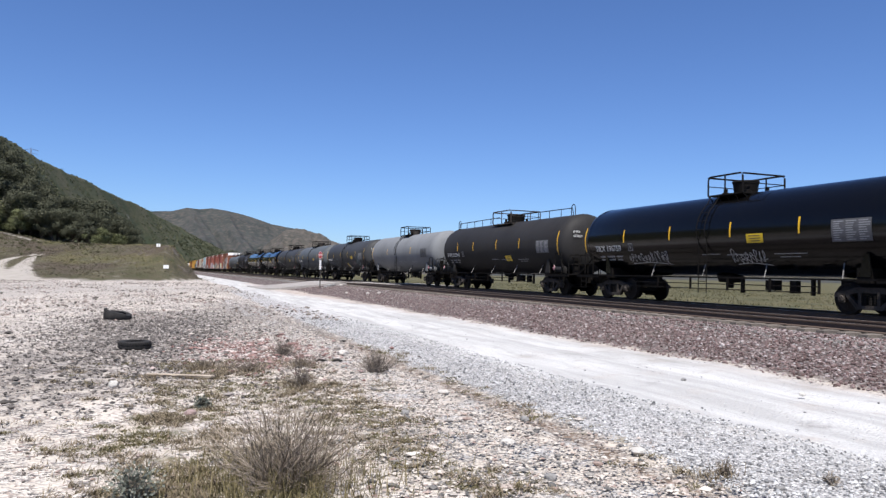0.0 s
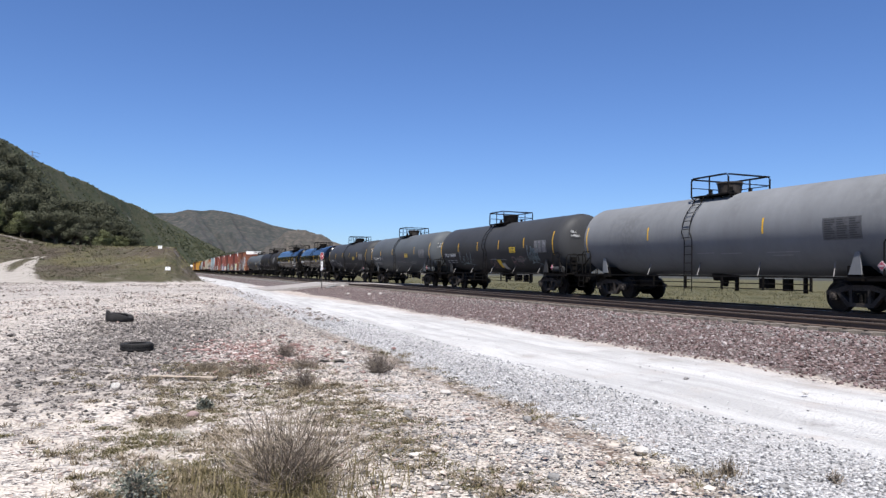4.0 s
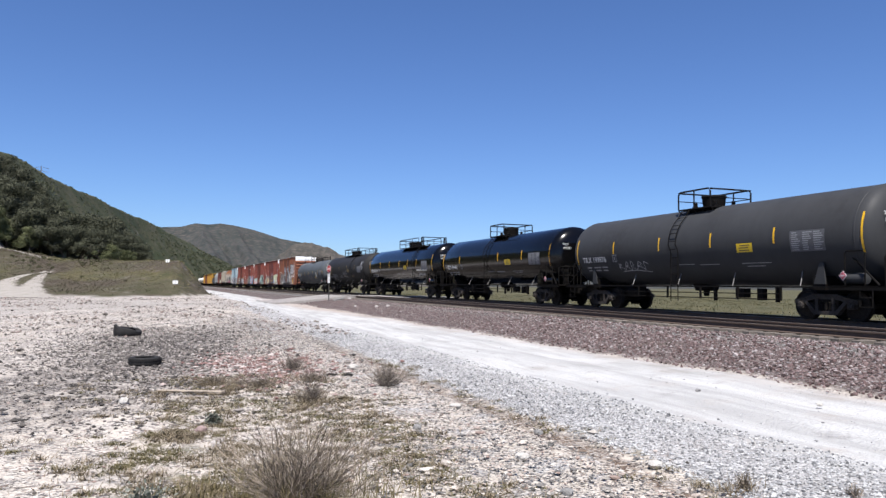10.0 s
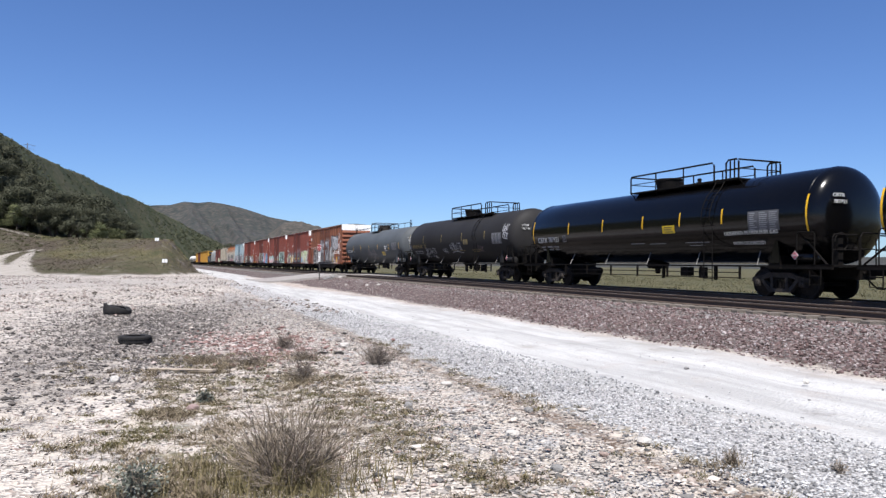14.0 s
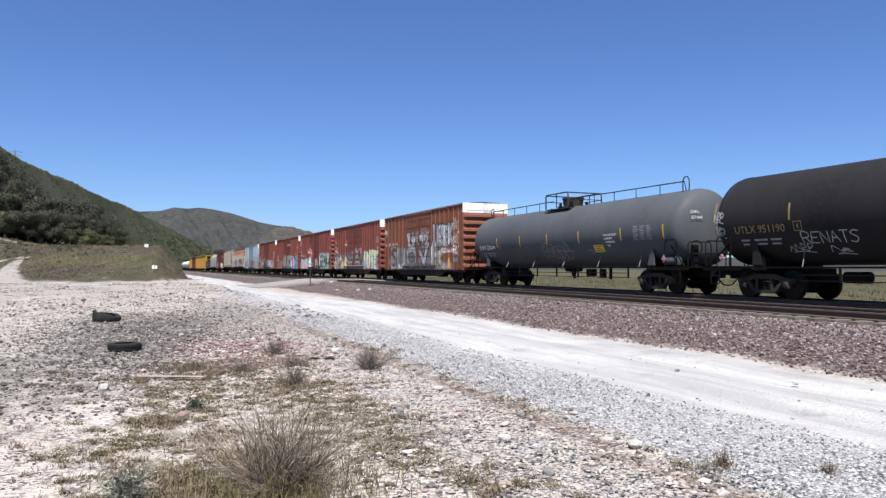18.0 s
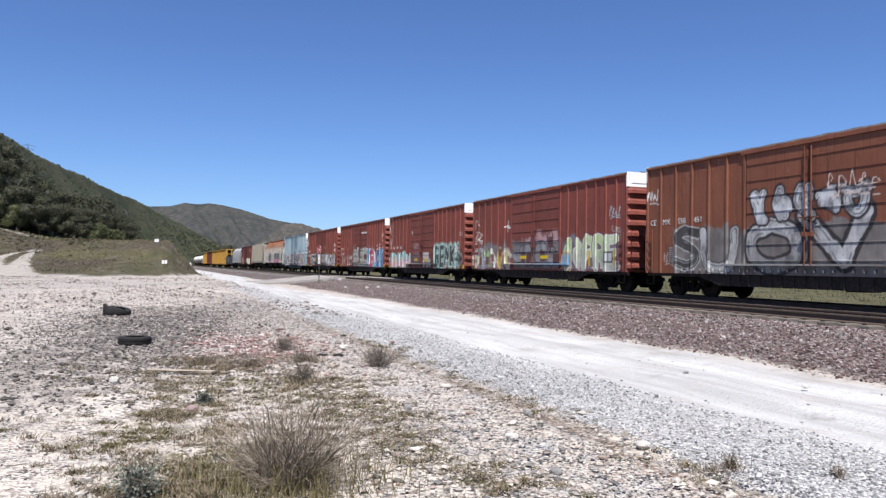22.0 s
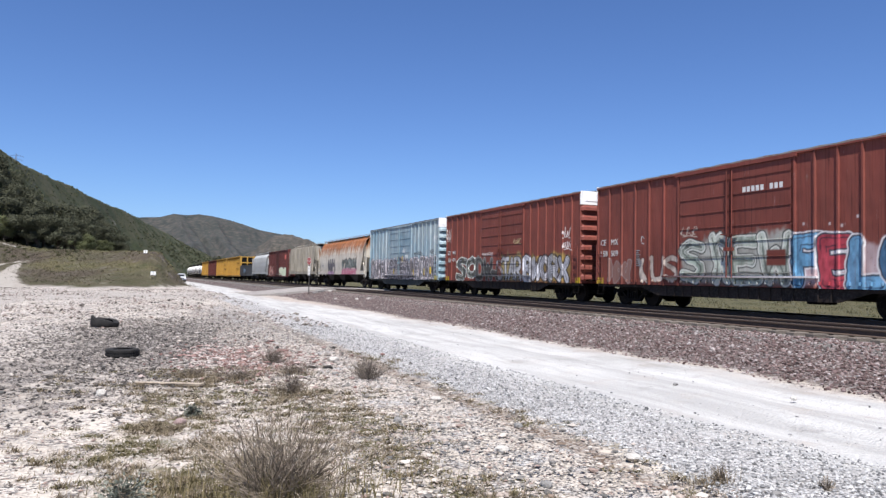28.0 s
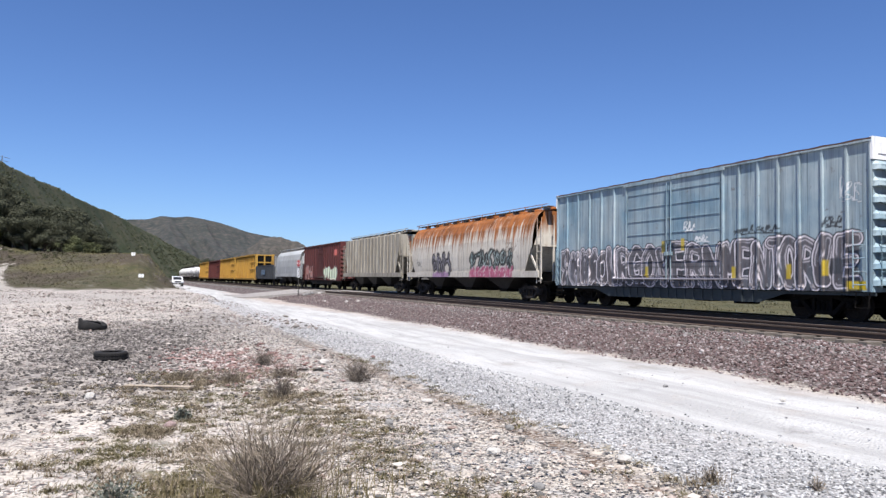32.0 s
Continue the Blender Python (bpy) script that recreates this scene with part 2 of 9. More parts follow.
def part(name, geo, material, parent, label="", smooth=False):
    """Links a mesh as one part under a thing or a part."""
    ob = new(name, geo if isinstance(geo, bpy.types.Mesh) else geo.mesh(name, material, smooth))
    ob.parent = parent
    if label:
        ob["label"] = label
    return ob


def pieces(name, geo, material, parent, label="", smooth=False):
    """Links each loose piece of geo as a part of its own."""
    owner = list(range(len(geo.v)))

    def root(i):
        while owner[i] != i:
            owner[i] = owner[owner[i]]
            i = owner[i]
        return i
    for f in geo.f:
        a = root(f[0])
        for i in f[1:]:
            owner[root(i)] = a
    groups = {}
    for f in geo.f:
        groups.setdefault(root(f[0]), []).append(f)
    for fs in groups.values():
        ids = sorted({i for f in fs for i in f})
        at = {i: k for k, i in enumerate(ids)}
        part(name, Geo().add([geo.v[i] for i in ids], [tuple(at[i] for i in f) for f in fs]), material, parent, label, smooth)


def thing(name, label, category, group="", kind="", at=None):
    ob = tagged(new(name), label, category, group, kind)
    ob.empty_display_size = 0.2
    if at is not None:
        ob.matrix_basis = at
    return ob


def lettering(name, text, size, material, parent, m, label=""):
    cu = bpy.data.curves.new(name, "FONT")
    cu.body, cu.size, cu.extrude, cu.resolution_u = text, size, 0.002, 2
    ob = bpy.data.objects.new(name, cu)
    me = bpy.data.meshes.new_from_object(ob)
    bpy.data.objects.remove(ob)
    me.materials.clear()
    me.materials.append(material)
    o = new(name, me)
    o.parent = parent
    o.matrix_basis = m
    if label:
        o["label"] = label
    return o


# ---- paint and metal of the train ----
RUST = (0.11, 0.045, 0.024)


def car_paint(name, base, dark, rust, rough=0.55, streaks=0.5, rust_top=None):
    """Weathered car paint; sprayed colour comes from the mesh's own paint layer."""
    m = bpy.data.materials.new(name)
    m.use_nodes = True
    n, l = m.node_tree.nodes, m.node_tree.links
    b = n["Principled BSDF"]
    b.inputs["Roughness"].default_value = rough
    b.inputs["Specular IOR Level"].default_value = 0.22
    tc = n.new("ShaderNodeTexCoord")

    def ns(scale, detail, sx=1, sy=1, sz=1):
        mp = n.new("ShaderNodeMapping")
        mp.inputs["Scale"].default_value = (sx, sy, sz)
        l.new(tc.outputs["Object"], mp.inputs[0])
        q = n.new("ShaderNodeTexNoise")
        q.inputs["Scale"].default_value, q.inputs["Detail"].default_value, q.inputs["Roughness"].default_value = scale, detail, 0.6
        l.new(mp.outputs[0], q.inputs["Vector"])
        return q.outputs[0]

    def ramp(src, a, c):
        r = n.new("ShaderNodeMapRange")
        r.inputs[1].default_value, r.inputs[2].default_value = a, c
        l.new(src, r.inputs[0])
        return r.outputs[0]

    def mix(f, a, c):
        q = n.new("ShaderNodeMixRGB")
        for k, s in ((0, f), (1, a), (2, c)):
            if isinstance(s, tuple):
                q.inputs[k].default_value = (*s, 1) if len(s) == 3 else s
            elif isinstance(s, float):
                q.inputs[k].default_value = s
            else:
                l.new(s, q.inputs[k])
        return q.outputs[0]

    def times(a, k):
        q = n.new("ShaderNodeMath")
        q.operation = "MULTIPLY"
        l.new(a, q.inputs[0])
        if isinstance(k, float):
            q.inputs[1].default_value = k
        else:
            l.new(k, q.inputs[1])
        return q.outputs[0]

    col = mix(ramp(ns(0.5, 4), 0.35, 0.7), base, dark)
    col = mix(times(ramp(ns(2.2, 6, 1, 2.0, 0.12), 0.45, 0.75), streaks), col, rust)
    col = mix(times(ramp(ns(14, 5), 0.6, 0.8), 0.35), col, dark)
    col = mix(times(ramp(ns(5.5, 6, 1, 3.2, 0.06), 0.54, 0.68), 0.6), col, tuple(v * 0.3 for v in dark))
    col = mix(times(ramp(ns(26, 4, 1, 1.6, 0.05), 0.6, 0.72), 0.5), col, tuple(v * 0.35 for v in dark))
    col = mix(times(ramp(ns(3.2, 8), 0.64, 0.7), 0.55), col, tuple(0.5 * (v + w) for v, w in zip(rust, RUST)))
    col = mix(times(ramp(ns(7, 7, 1, 1, 0.35), 0.66, 0.76), 0.4), col, tuple(0.25 + 0.6 * v for v in base))
    if rust_top:
        sep = n.new("ShaderNodeSeparateXYZ")
        l.new(tc.outputs["Object"], sep.inputs[0])
        h = n.new("ShaderNodeMath")
        h.operation = "MULTIPLY_ADD"
        l.new(ns(1.3, 6, 1, 3.6, 0.07), h.inputs[0])
        h.inputs[1].default_value = 4.2
        l.new(sep.outputs[2], h.inputs[2])
        col = mix(times(ramp(h.outputs[0], rust_top[0], rust_top[1]), ramp(ns(2.2, 5, 1, 4, 0.06), 0.22, 0.42)), col, mix(ramp(ns(1.2, 5, 1, 2, 0.2), 0.4, 0.65), rust_top[2], tuple(v * 0.5 for v in rust_top[2])))
    at = n.new("ShaderNodeAttribute")
    at.attribute_name = "paint"
    on = n.new("ShaderNodeAttribute")
    on.attribute_name = "sprayed"
    worn = mix(times(ramp(ns(4, 7, 1, 2.6, 0.12), 0.48, 0.74), 0.3), at.outputs["Color"], dark)      # dirt run over the spray
    col = mix(times(on.outputs["Fac"], ramp(ns(12, 7), 0.80, 0.62)), col, worn)
    l.new(col, b.inputs["Base Color"])
    bp = n.new("ShaderNodeBump")
    bp.inputs["Strength"].default_value, bp.inputs["Distance"].default_value = 0.25, 0.015
    l.new(ns(3.5, 6), bp.inputs["Height"])
    bulge = n.new("ShaderNodeBump")
    bulge.inputs["Strength"].default_value, bulge.inputs["Distance"].default_value = 0.8, 0.05
    l.new(ns(1.0, 2, 1, 1.7, 0.8), bulge.inputs["Height"])
    l.new(bp.outputs[0], bulge.inputs["Normal"])
    l.new(bulge.outputs[0], b.inputs["Normal"])
    return m


M_RED = car_paint("red_oxide_paint", (0.20, 0.055, 0.041), (0.14, 0.042, 0.032), (0.18, 0.07, 0.052), streaks=0.35)
M_RED2 = car_paint("brown_oxide_paint", (0.20, 0.075, 0.042), (0.15, 0.055, 0.034), (0.18, 0.08, 0.05), streaks=0.35)
M_MAROON = car_paint("dark_maroon_paint", (0.105, 0.03, 0.028), (0.075, 0.024, 0.022), (0.12, 0.05, 0.042))
M_BLUE = car_paint("faded_blue_paint", (0.37, 0.43, 0.445), (0.16, 0.27, 0.34), (0.11, 0.125, 0.13), streaks=0.65)
M_PALECAR = car_paint("dusty_pale_grey_paint", (0.44, 0.45, 0.45), (0.34, 0.345, 0.34), (0.2, 0.18, 0.15), streaks=0.5)
M_WHITE = car_paint("white_paint", (0.82, 0.81, 0.79), (0.76, 0.75, 0.72), (0.5, 0.42, 0.33), streaks=0.2)
M_CREAM = car_paint("stained_cream_paint", (0.37, 0.34, 0.285), (0.26, 0.235, 0.19), (0.12, 0.095, 0.068), streaks=0.8)
M_RUSTY = car_paint("rust_streaked_cream_paint", (0.60, 0.56, 0.49), (0.50, 0.46, 0.39), (0.30, 0.2, 0.12), streaks=0.4, rust_top=(5.2, 5.9, (0.30, 0.108, 0.03)))
M_YELLOW = car_paint("yellow_paint", (0.42, 0.245, 0.05), (0.33, 0.18, 0.04), (0.17, 0.085, 0.03), streaks=0.4)
M_SLATE = car_paint("slate_grey_paint", (0.05, 0.056, 0.066), (0.033, 0.036, 0.043), (0.073, 0.066, 0.059))


def tank_paint(name, base, soot, rough, coat=0.0):
    return surface(name, base, soot, 0.6, rough, 0.0, 0.12, 5.0, c3=tuple(v * 0.9 for v in base), streak=0.25, coat=coat, spec=0.3 if base[0] < 0.02 else 0.09)


M_BLACK = tank_paint("gloss_black_paint", (0.0022, 0.0022, 0.0026), (0.0034, 0.0033, 0.0032), 0.16, 0.0)
M_DGREY = tank_paint("dark_grey_paint", (0.045, 0.046, 0.048), (0.032, 0.032, 0.033), 0.5)
M_SOOT = tank_paint("sooty_brown_black_paint", (0.027, 0.026, 0.026), (0.018, 0.017, 0.017), 0.58)
M_MGREY = tank_paint("mid_grey_paint", (0.085, 0.093, 0.098), (0.062, 0.066, 0.07), 0.52)
M_LGREY = tank_paint("pale_grey_paint", (0.173, 0.179, 0.186), (0.122, 0.125, 0.128), 0.6)
M_TWHITE = tank_paint("white_tank_paint", (0.80, 0.80, 0.79), (0.72, 0.7, 0.67), 0.5)
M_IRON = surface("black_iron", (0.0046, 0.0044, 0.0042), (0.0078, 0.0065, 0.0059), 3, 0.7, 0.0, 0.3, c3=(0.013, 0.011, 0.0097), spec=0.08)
M_CAST = surface("dusty_cast_steel", (0.045, 0.039, 0.0353), (0.0165, 0.0135, 0.012), 4, 0.8, 0.0, 0.4, c3=(0.075, 0.066, 0.0585), spec=0.12)
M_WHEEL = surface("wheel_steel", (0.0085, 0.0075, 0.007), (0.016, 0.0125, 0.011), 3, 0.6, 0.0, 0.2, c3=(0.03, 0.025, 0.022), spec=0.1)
M_STRUT = surface("bare_grey_strut", (0.17, 0.165, 0.16), (0.11, 0.105, 0.1), 6, 0.6, 0.1, spec=0.2)
M_TREAD = surface("polished_steel", (0.45, 0.44, 0.43), (0.36, 0.34, 0.33), 5, 0.3, 0.9)
M_YMARK = surface("yellow_reflective_tape", (0.66, 0.38, 0.012), (0.56, 0.31, 0.012), 6, 0.4)
M_YSIGN = surface("yellow_sign_paint", (0.66, 0.44, 0.012), (0.58, 0.38, 0.012), 6, 0.5)
M_STENCIL = surface("white_stencil_paint", (0.62, 0.62, 0.6), (0.45, 0.45, 0.44), 8, 0.7)
M_DATA = surface("grey_data_plate", (0.0792, 0.0792, 0.0836), (0.0506, 0.0506, 0.0506), 8, 0.6)
M_DARKBAR = surface("black_print", (0.03, 0.03, 0.03), (0.05, 0.05, 0.05), 8, 0.7)
M_PLACARD = surface("placard_red", (0.30, 0.04, 0.06), (0.34, 0.1, 0.13), 20, 0.5)
M_PLACARD_W = surface("placard_white", (0.42, 0.38, 0.38), (0.34, 0.29, 0.29), 14, 0.5)
M_DIMPRINT = surface("faded_print", (0.265, 0.265, 0.27), (0.167, 0.167, 0.172), 6, 0.8)
M_TAG = surface("chalky_white_spray", (0.42, 0.42, 0.43), (0.25, 0.25, 0.26), 6, 0.8)
M_TAG_P = surface("dull_pink_spray", (0.169, 0.111, 0.117), (0.104, 0.072, 0.078), 6, 0.8)
M_TAG_D = surface("dim_grey_spray", (0.2, 0.175, 0.175), (0.12, 0.105, 0.105), 6, 0.8)
M_TAG_B = surface("pale_teal_spray", (0.2, 0.27, 0.29), (0.12, 0.17, 0.19), 6, 0.8)
M_TAG_Y = surface("dull_yellow_spray", (0.26, 0.195, 0.072), (0.182, 0.13, 0.052), 6, 0.8)

# ---- running gear ----
WHEEL_R = 0.457


def wheel_profile():
    return [(-0.07, 0.09), (-0.07, 0.30), (-0.05, 0.38), (-0.07, 0.40), (-0.07, WHEEL_R), (0.045, WHEEL_R + 0.004), (0.06, WHEEL_R + 0.028), (0.075, WHEEL_R + 0.02), (0.075, 0.40), (0.03, 0.38), (0.02, 0.2), (0.05, 0.10)]


def make_gear():
    """Meshes shared by all the trucks."""
    w = Geo()
    for s in (-1, 1):
        w.spin([(a * -s, r) for a, r in wheel_profile()], (s * 0.755, 0, 0), "x", 28)
    w.spin([(-0.98, 0.07), (0.98, 0.07)], (0, 0, 0), "x", 10)
    wheel = w.mesh("wheelset", M_WHEEL, 35)
    caps = []
    for s in (-1, 1):
        cap = Geo()
        cap.spin([(s * 0.90, 0.10), (s * 1.08, 0.115), (s * 1.13, 0.09), (s * 1.14, 0.05)], (0, 0, 0), "x", 14)
        for k in range(3):
            a = 2.1 * k
            cap.spin([(s * 1.13, 0.02), (s * 1.155, 0.02)], (0, 0.055 * math.sin(a), 0.055 * math.cos(a)), "x", 6)
        caps.append(cap.mesh("bearing_cap", M_CAST, 35))
    top = [(-1.12, 0.52), (-1.10, 0.66), (-0.78, 0.72), (-0.45, 0.80), (0.45, 0.80), (0.78, 0.72), (1.10, 0.66), (1.12, 0.52)]
    low = [(0.70, 0.55), (0.48, 0.30), (0.34, 0.20), (-0.34, 0.20), (-0.48, 0.30), (-0.70, 0.55)]
    f = Geo()
    # arch frame: upper chord, lower chord and columns round two windows and the spring opening
    f.slab([(-1.14, 0.50), (-1.12, 0.64), (-0.70, 0.71), (-0.42, 0.80), (0.42, 0.80), (0.70, 0.71), (1.12, 0.64), (1.14, 0.50), (0.72, 0.56), (0.40, 0.64), (-0.40, 0.64), (-0.72, 0.56)], -0.08, 0.08)
    f.slab([(-0.78, 0.56), (-0.66, 0.58), (-0.36, 0.29), (0.36, 0.29), (0.66, 0.58), (0.78, 0.56), (0.42, 0.17), (-0.42, 0.17)], -0.08, 0.08)
    for s in (-1, 1):
        f.box(-0.09, 0.09, s * 0.30 - 0.05, s * 0.30 + 0.05, 0.24, 0.70)
        f.slab([(s * 0.79, 0.60), (s * 1.00, 0.62), (s * 1.00, 0.36), (s * 0.93, 0.36), (s * 0.93, 0.56), (s * 0.84, 0.56), (s * 0.84, 0.36), (s * 0.79, 0.36)], -0.1, 0.1)
    frame_me = f.mesh("side_frame", M_CAST, 30)
    coil = [(0.29, 0.07)]
    for k in range(6):
        z = 0.29 + 0.045 * k
        coil += [(z + 0.004, 0.074), (z + 0.022, 0.086), (z + 0.04, 0.074)]
    spring = Geo().spin(coil, (0, 0, 0), "z", 8).mesh("spring", M_IRON, 40)
    b = Geo().box(-1.05, 1.05, -0.2, 0.2, 0.56, 0.80).box(-0.35, 0.35, -0.24, 0.24, 0.8, 0.88)
    b.box(-0.62, 0.62, -0.62, -0.52, 0.28, 0.40).box(-0.62, 0.62, 0.52, 0.62, 0.28, 0.40)
    # Near-black frame and caps: the shade under wide car bodies put in the colour.
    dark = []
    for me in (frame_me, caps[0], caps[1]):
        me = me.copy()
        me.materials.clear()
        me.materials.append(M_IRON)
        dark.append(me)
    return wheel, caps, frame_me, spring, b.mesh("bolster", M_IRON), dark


GEAR = make_gear()
ROLLERS = []          # wheelsets, each with its place along the truck


def truck(car, y, blackened=False):
    base = new("truck")
    base.parent = car
    base.location = (0, y, 0)
    base.empty_display_size = 0.1
    wheel, caps, frame_me, spring, bol, dark = GEAR
    # Shade below the wider bodies is coloured into these parts.
    if blackened:
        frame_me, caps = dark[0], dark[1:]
    for dy in (-0.89, 0.89):
        ws = part("wheelset", wheel, None, base)
        ws.location = (0, dy, WHEEL_R)
        ROLLERS.append((ws, dy))
        for cap in caps:
            part("bearing_cap", cap, None, base).location = (0, dy, WHEEL_R)
    for x in (-1.0, 1.0):
        part("side_frame", frame_me, None, base).location = (x, 0, 0)
        for y in (-0.16, 0, 0.16):
            part("spring", spring, None, base).location = (x, y, 0)
    part("bolster", bol, None, base)


def coupler_mesh():
    g = Geo().box(-0.07, 0.07, 0, 0.55, -0.07, 0.07)
    g.slab([(0.5, -0.12), (0.78, -0.13), (0.78, 0.13), (0.5, 0.12)], -0.13, 0.06)
    g.box(0.04, 0.13, 0.5, 0.66, -0.11, 0.11)
    g.tube([(0.18, 0.0, 0.05), (0.22, 0.25, -0.25), (0.2, 0.5, -0.48), (0.16, 0.72, -0.5)], 0.025, 6)
    return g.mesh("coupler", M_IRON, 30)


COUPLER = coupler_mesh()


def couplers(car, length):
    for s in (-1, 1):
        c = part("coupler", COUPLER, None, car)
        c.location = (0, s * (length / 2 - 0.05), 0.86)
        c.rotation_euler = (0, 0, 0 if s > 0 else math.pi)


def ladder_geo(x, y, z0, z1, width=0.4, step=0.38, r=0.02, bow=None):
    """An upright ladder; bow(z) gives x where it follows a tank."""
    g = Geo()
    zs = np.linspace(z0, z1, 14 if bow else 2)
    for dy in (0, width):
        g.tube([(bow(z) if bow else x, y + dy, z) for z in zs], r, 6)
    for z in np.arange(z0 + 0.1, z1 - 0.02, step):
        xx = bow(z) if bow else x
        g.tube([(xx, y, z), (xx, y + width, z)], r * 0.8, 5)
    return g


# ---- ground: one sheet from the camera's feet to the horizon ----
def ground_material():
    m = bpy.data.materials.new("stony_ground")
    m.use_nodes = True
    n, l = m.node_tree.nodes, m.node_tree.links
    b = n["Principled BSDF"]
    b.inputs["Roughness"].default_value = 0.95
    b.inputs["Specular IOR Level"].default_value = 0.2
    tc = n.new("ShaderNodeTexCoord")

    def noise_at(scale, detail=5, stretch=None):
        src = tc.outputs["Object"]
        if stretch:
            mp = n.new("ShaderNodeMapping")
            mp.inputs["Scale"].default_value = stretch
            l.new(src, mp.inputs[0])
            src = mp.outputs[0]
        q = n.new("ShaderNodeTexNoise")
        q.inputs["Scale"].default_value, q.inputs["Detail"].default_value, q.inputs["Roughness"].default_value = scale, detail, 0.62
        l.new(src, q.inputs["Vector"])
        return q.outputs[0]

    def pebbles(scale):
        q = n.new("ShaderNodeTexVoronoi")
        q.inputs["Scale"].default_value = scale
        l.new(tc.outputs["Object"], q.inputs["Vector"])
        sep = n.new("ShaderNodeSeparateColor")
        l.new(q.outputs["Color"], sep.inputs[0])
        return sep.outputs[0], q.outputs["Distance"]

    def remap(src, a, c, d=0.0, e=1.0):
        r = n.new("ShaderNodeMapRange")
        for i, v in enumerate((a, c, d, e)):
            r.inputs[i + 1].default_value = v
        l.new(src, r.inputs[0])
        return r.outputs[0]

    def mix(f, a, c):
        q = n.new("ShaderNodeMixRGB")
        for k, s in ((0, f), (1, a), (2, c)):
            if isinstance(s, tuple):
                q.inputs[k].default_value = (*s, 1)
            elif isinstance(s, float):
                q.inputs[k].default_value = s
            else:
                l.new(s, q.inputs[k])
        return q.outputs[0]

    def ramp(src, stops):
        r = n.new("ShaderNodeValToRGB")
        r.color_ramp.interpolation = "CONSTANT" if len(stops) > 3 else "LINEAR"
        while len(r.color_ramp.elements) < len(stops):
            r.color_ramp.elements.new(0.5)
        for e, (p, c) in zip(r.color_ramp.elements, stops):
            e.position, e.color = p, (*c, 1)
        l.new(src, r.inputs[0])
        return r.outputs[0]

    def zone(name, soft=0.35, scale=1.6):
        """A painted zone whose border is broken up by noise."""
        at = n.new("ShaderNodeAttribute")
        at.attribute_name = name
        add = n.new("ShaderNodeMath")
        add.operation = "ADD"
        l.new(at.outputs["Fac"], add.inputs[0])
        l.new(remap(noise_at(scale, 6), 0.2, 0.8, -0.5, 0.5), add.inputs[1])
        return remap(add.outputs[0], 0.5 - soft / 2, 0.5 + soft / 2)

    pa, da = pebbles(30)
    pb, db = pebbles(48)
    pc, dc = pebbles(22)
    dirt = mix(remap(noise_at(0.9, 6), 0.38, 0.66), (0.504, 0.45, 0.394), (0.428, 0.378, 0.324))
    stones = ramp(pa, [(0, (0.076, 0.069, 0.066)), (0.17, (0.176, 0.161, 0.151)), (0.31, (0.397, 0.353, 0.309)), (0.55, (0.51, 0.466, 0.416)), (0.91, (0.233, 0.173, 0.148))])
    col = mix(remap(noise_at(2.4, 6), 0.40, 0.54), dirt, stones)
    pd, dd = pebbles(11)
    cobble = ramp(pd, [(0, (0.088, 0.081, 0.077)), (0.25, (0.202, 0.183, 0.17)), (0.42, (0.391, 0.353, 0.318)), (0.7, (0.491, 0.45, 0.41))])
    far_off = n.new("ShaderNodeAttribute")
    far_off.attribute_name = "coarse"
    part_of = n.new("ShaderNodeMath")
    part_of.operation = "MULTIPLY"
    l.new(remap(noise_at(0.55, 8), 0.43, 0.54, 0.0, 0.85), part_of.inputs[0])
    l.new(far_off.outputs["Fac"], part_of.inputs[1])
    col = mix(part_of.outputs[0], col, cobble)
    col = mix(zone("dusty", 0.5, 0.8), col, mix(remap(pb, 0.55, 0.75), (0.354, 0.326, 0.298), (0.261, 0.235, 0.212)))
    dark = ramp(pb, [(0, (0.0375, 0.0345, 0.033)), (0.27, (0.09, 0.078, 0.072)), (0.52, (0.152, 0.132, 0.121)), (0.78, (0.283, 0.257, 0.236))])
    col = mix(zone("dark", 0.6, 1.2), col, dark)
    pink = ramp(pa, [(0, (0.189, 0.12, 0.113)), (0.3, (0.265, 0.195, 0.183)), (0.6, (0.353, 0.315, 0.296)), (0.85, (0.158, 0.101, 0.095))])
    col = mix(zone("pink", 0.6, 1.2), col, pink)
    weeds = mix(remap(noise_at(5, 6), 0.35, 0.65), (0.145, 0.123, 0.076), (0.095, 0.091, 0.047))
    col = mix(zone("weedy", 0.25, 2.6), col, weeds)
    soil = mix(remap(noise_at(6, 6), 0.35, 0.65), (0.20, 0.148, 0.112), (0.115, 0.083, 0.064))
    col = mix(zone("soil", 0.5, 3.0), col, mix(remap(pa, 0.62, 0.66), soil, (0.33, 0.29, 0.25)))
    grit = ramp(pb, [(0, (0.151, 0.148, 0.148)), (0.2, (0.265, 0.258, 0.255)), (0.45, (0.353, 0.343, 0.337)), (0.75, (0.441, 0.428, 0.416))])
    col = mix(zone("grit", 0.3, 2.0), col, grit)
    road = mix(remap(noise_at(1.1, 6, (1.6, 0.16, 1)), 0.40, 0.60), (0.465, 0.458, 0.449), (0.344, 0.339, 0.331))
    road = mix(remap(pb, 0.8, 0.92, 0.0, 0.5), road, (0.284, 0.277, 0.271))
    col = mix(zone("road", 0.75, 1.0), col, road)
    sandy = mix(remap(noise_at(1.5, 6), 0.4, 0.62), (0.40, 0.348, 0.308), (0.30, 0.254, 0.222))
    col = mix(zone("sandy", 0.8, 0.9), col, sandy)
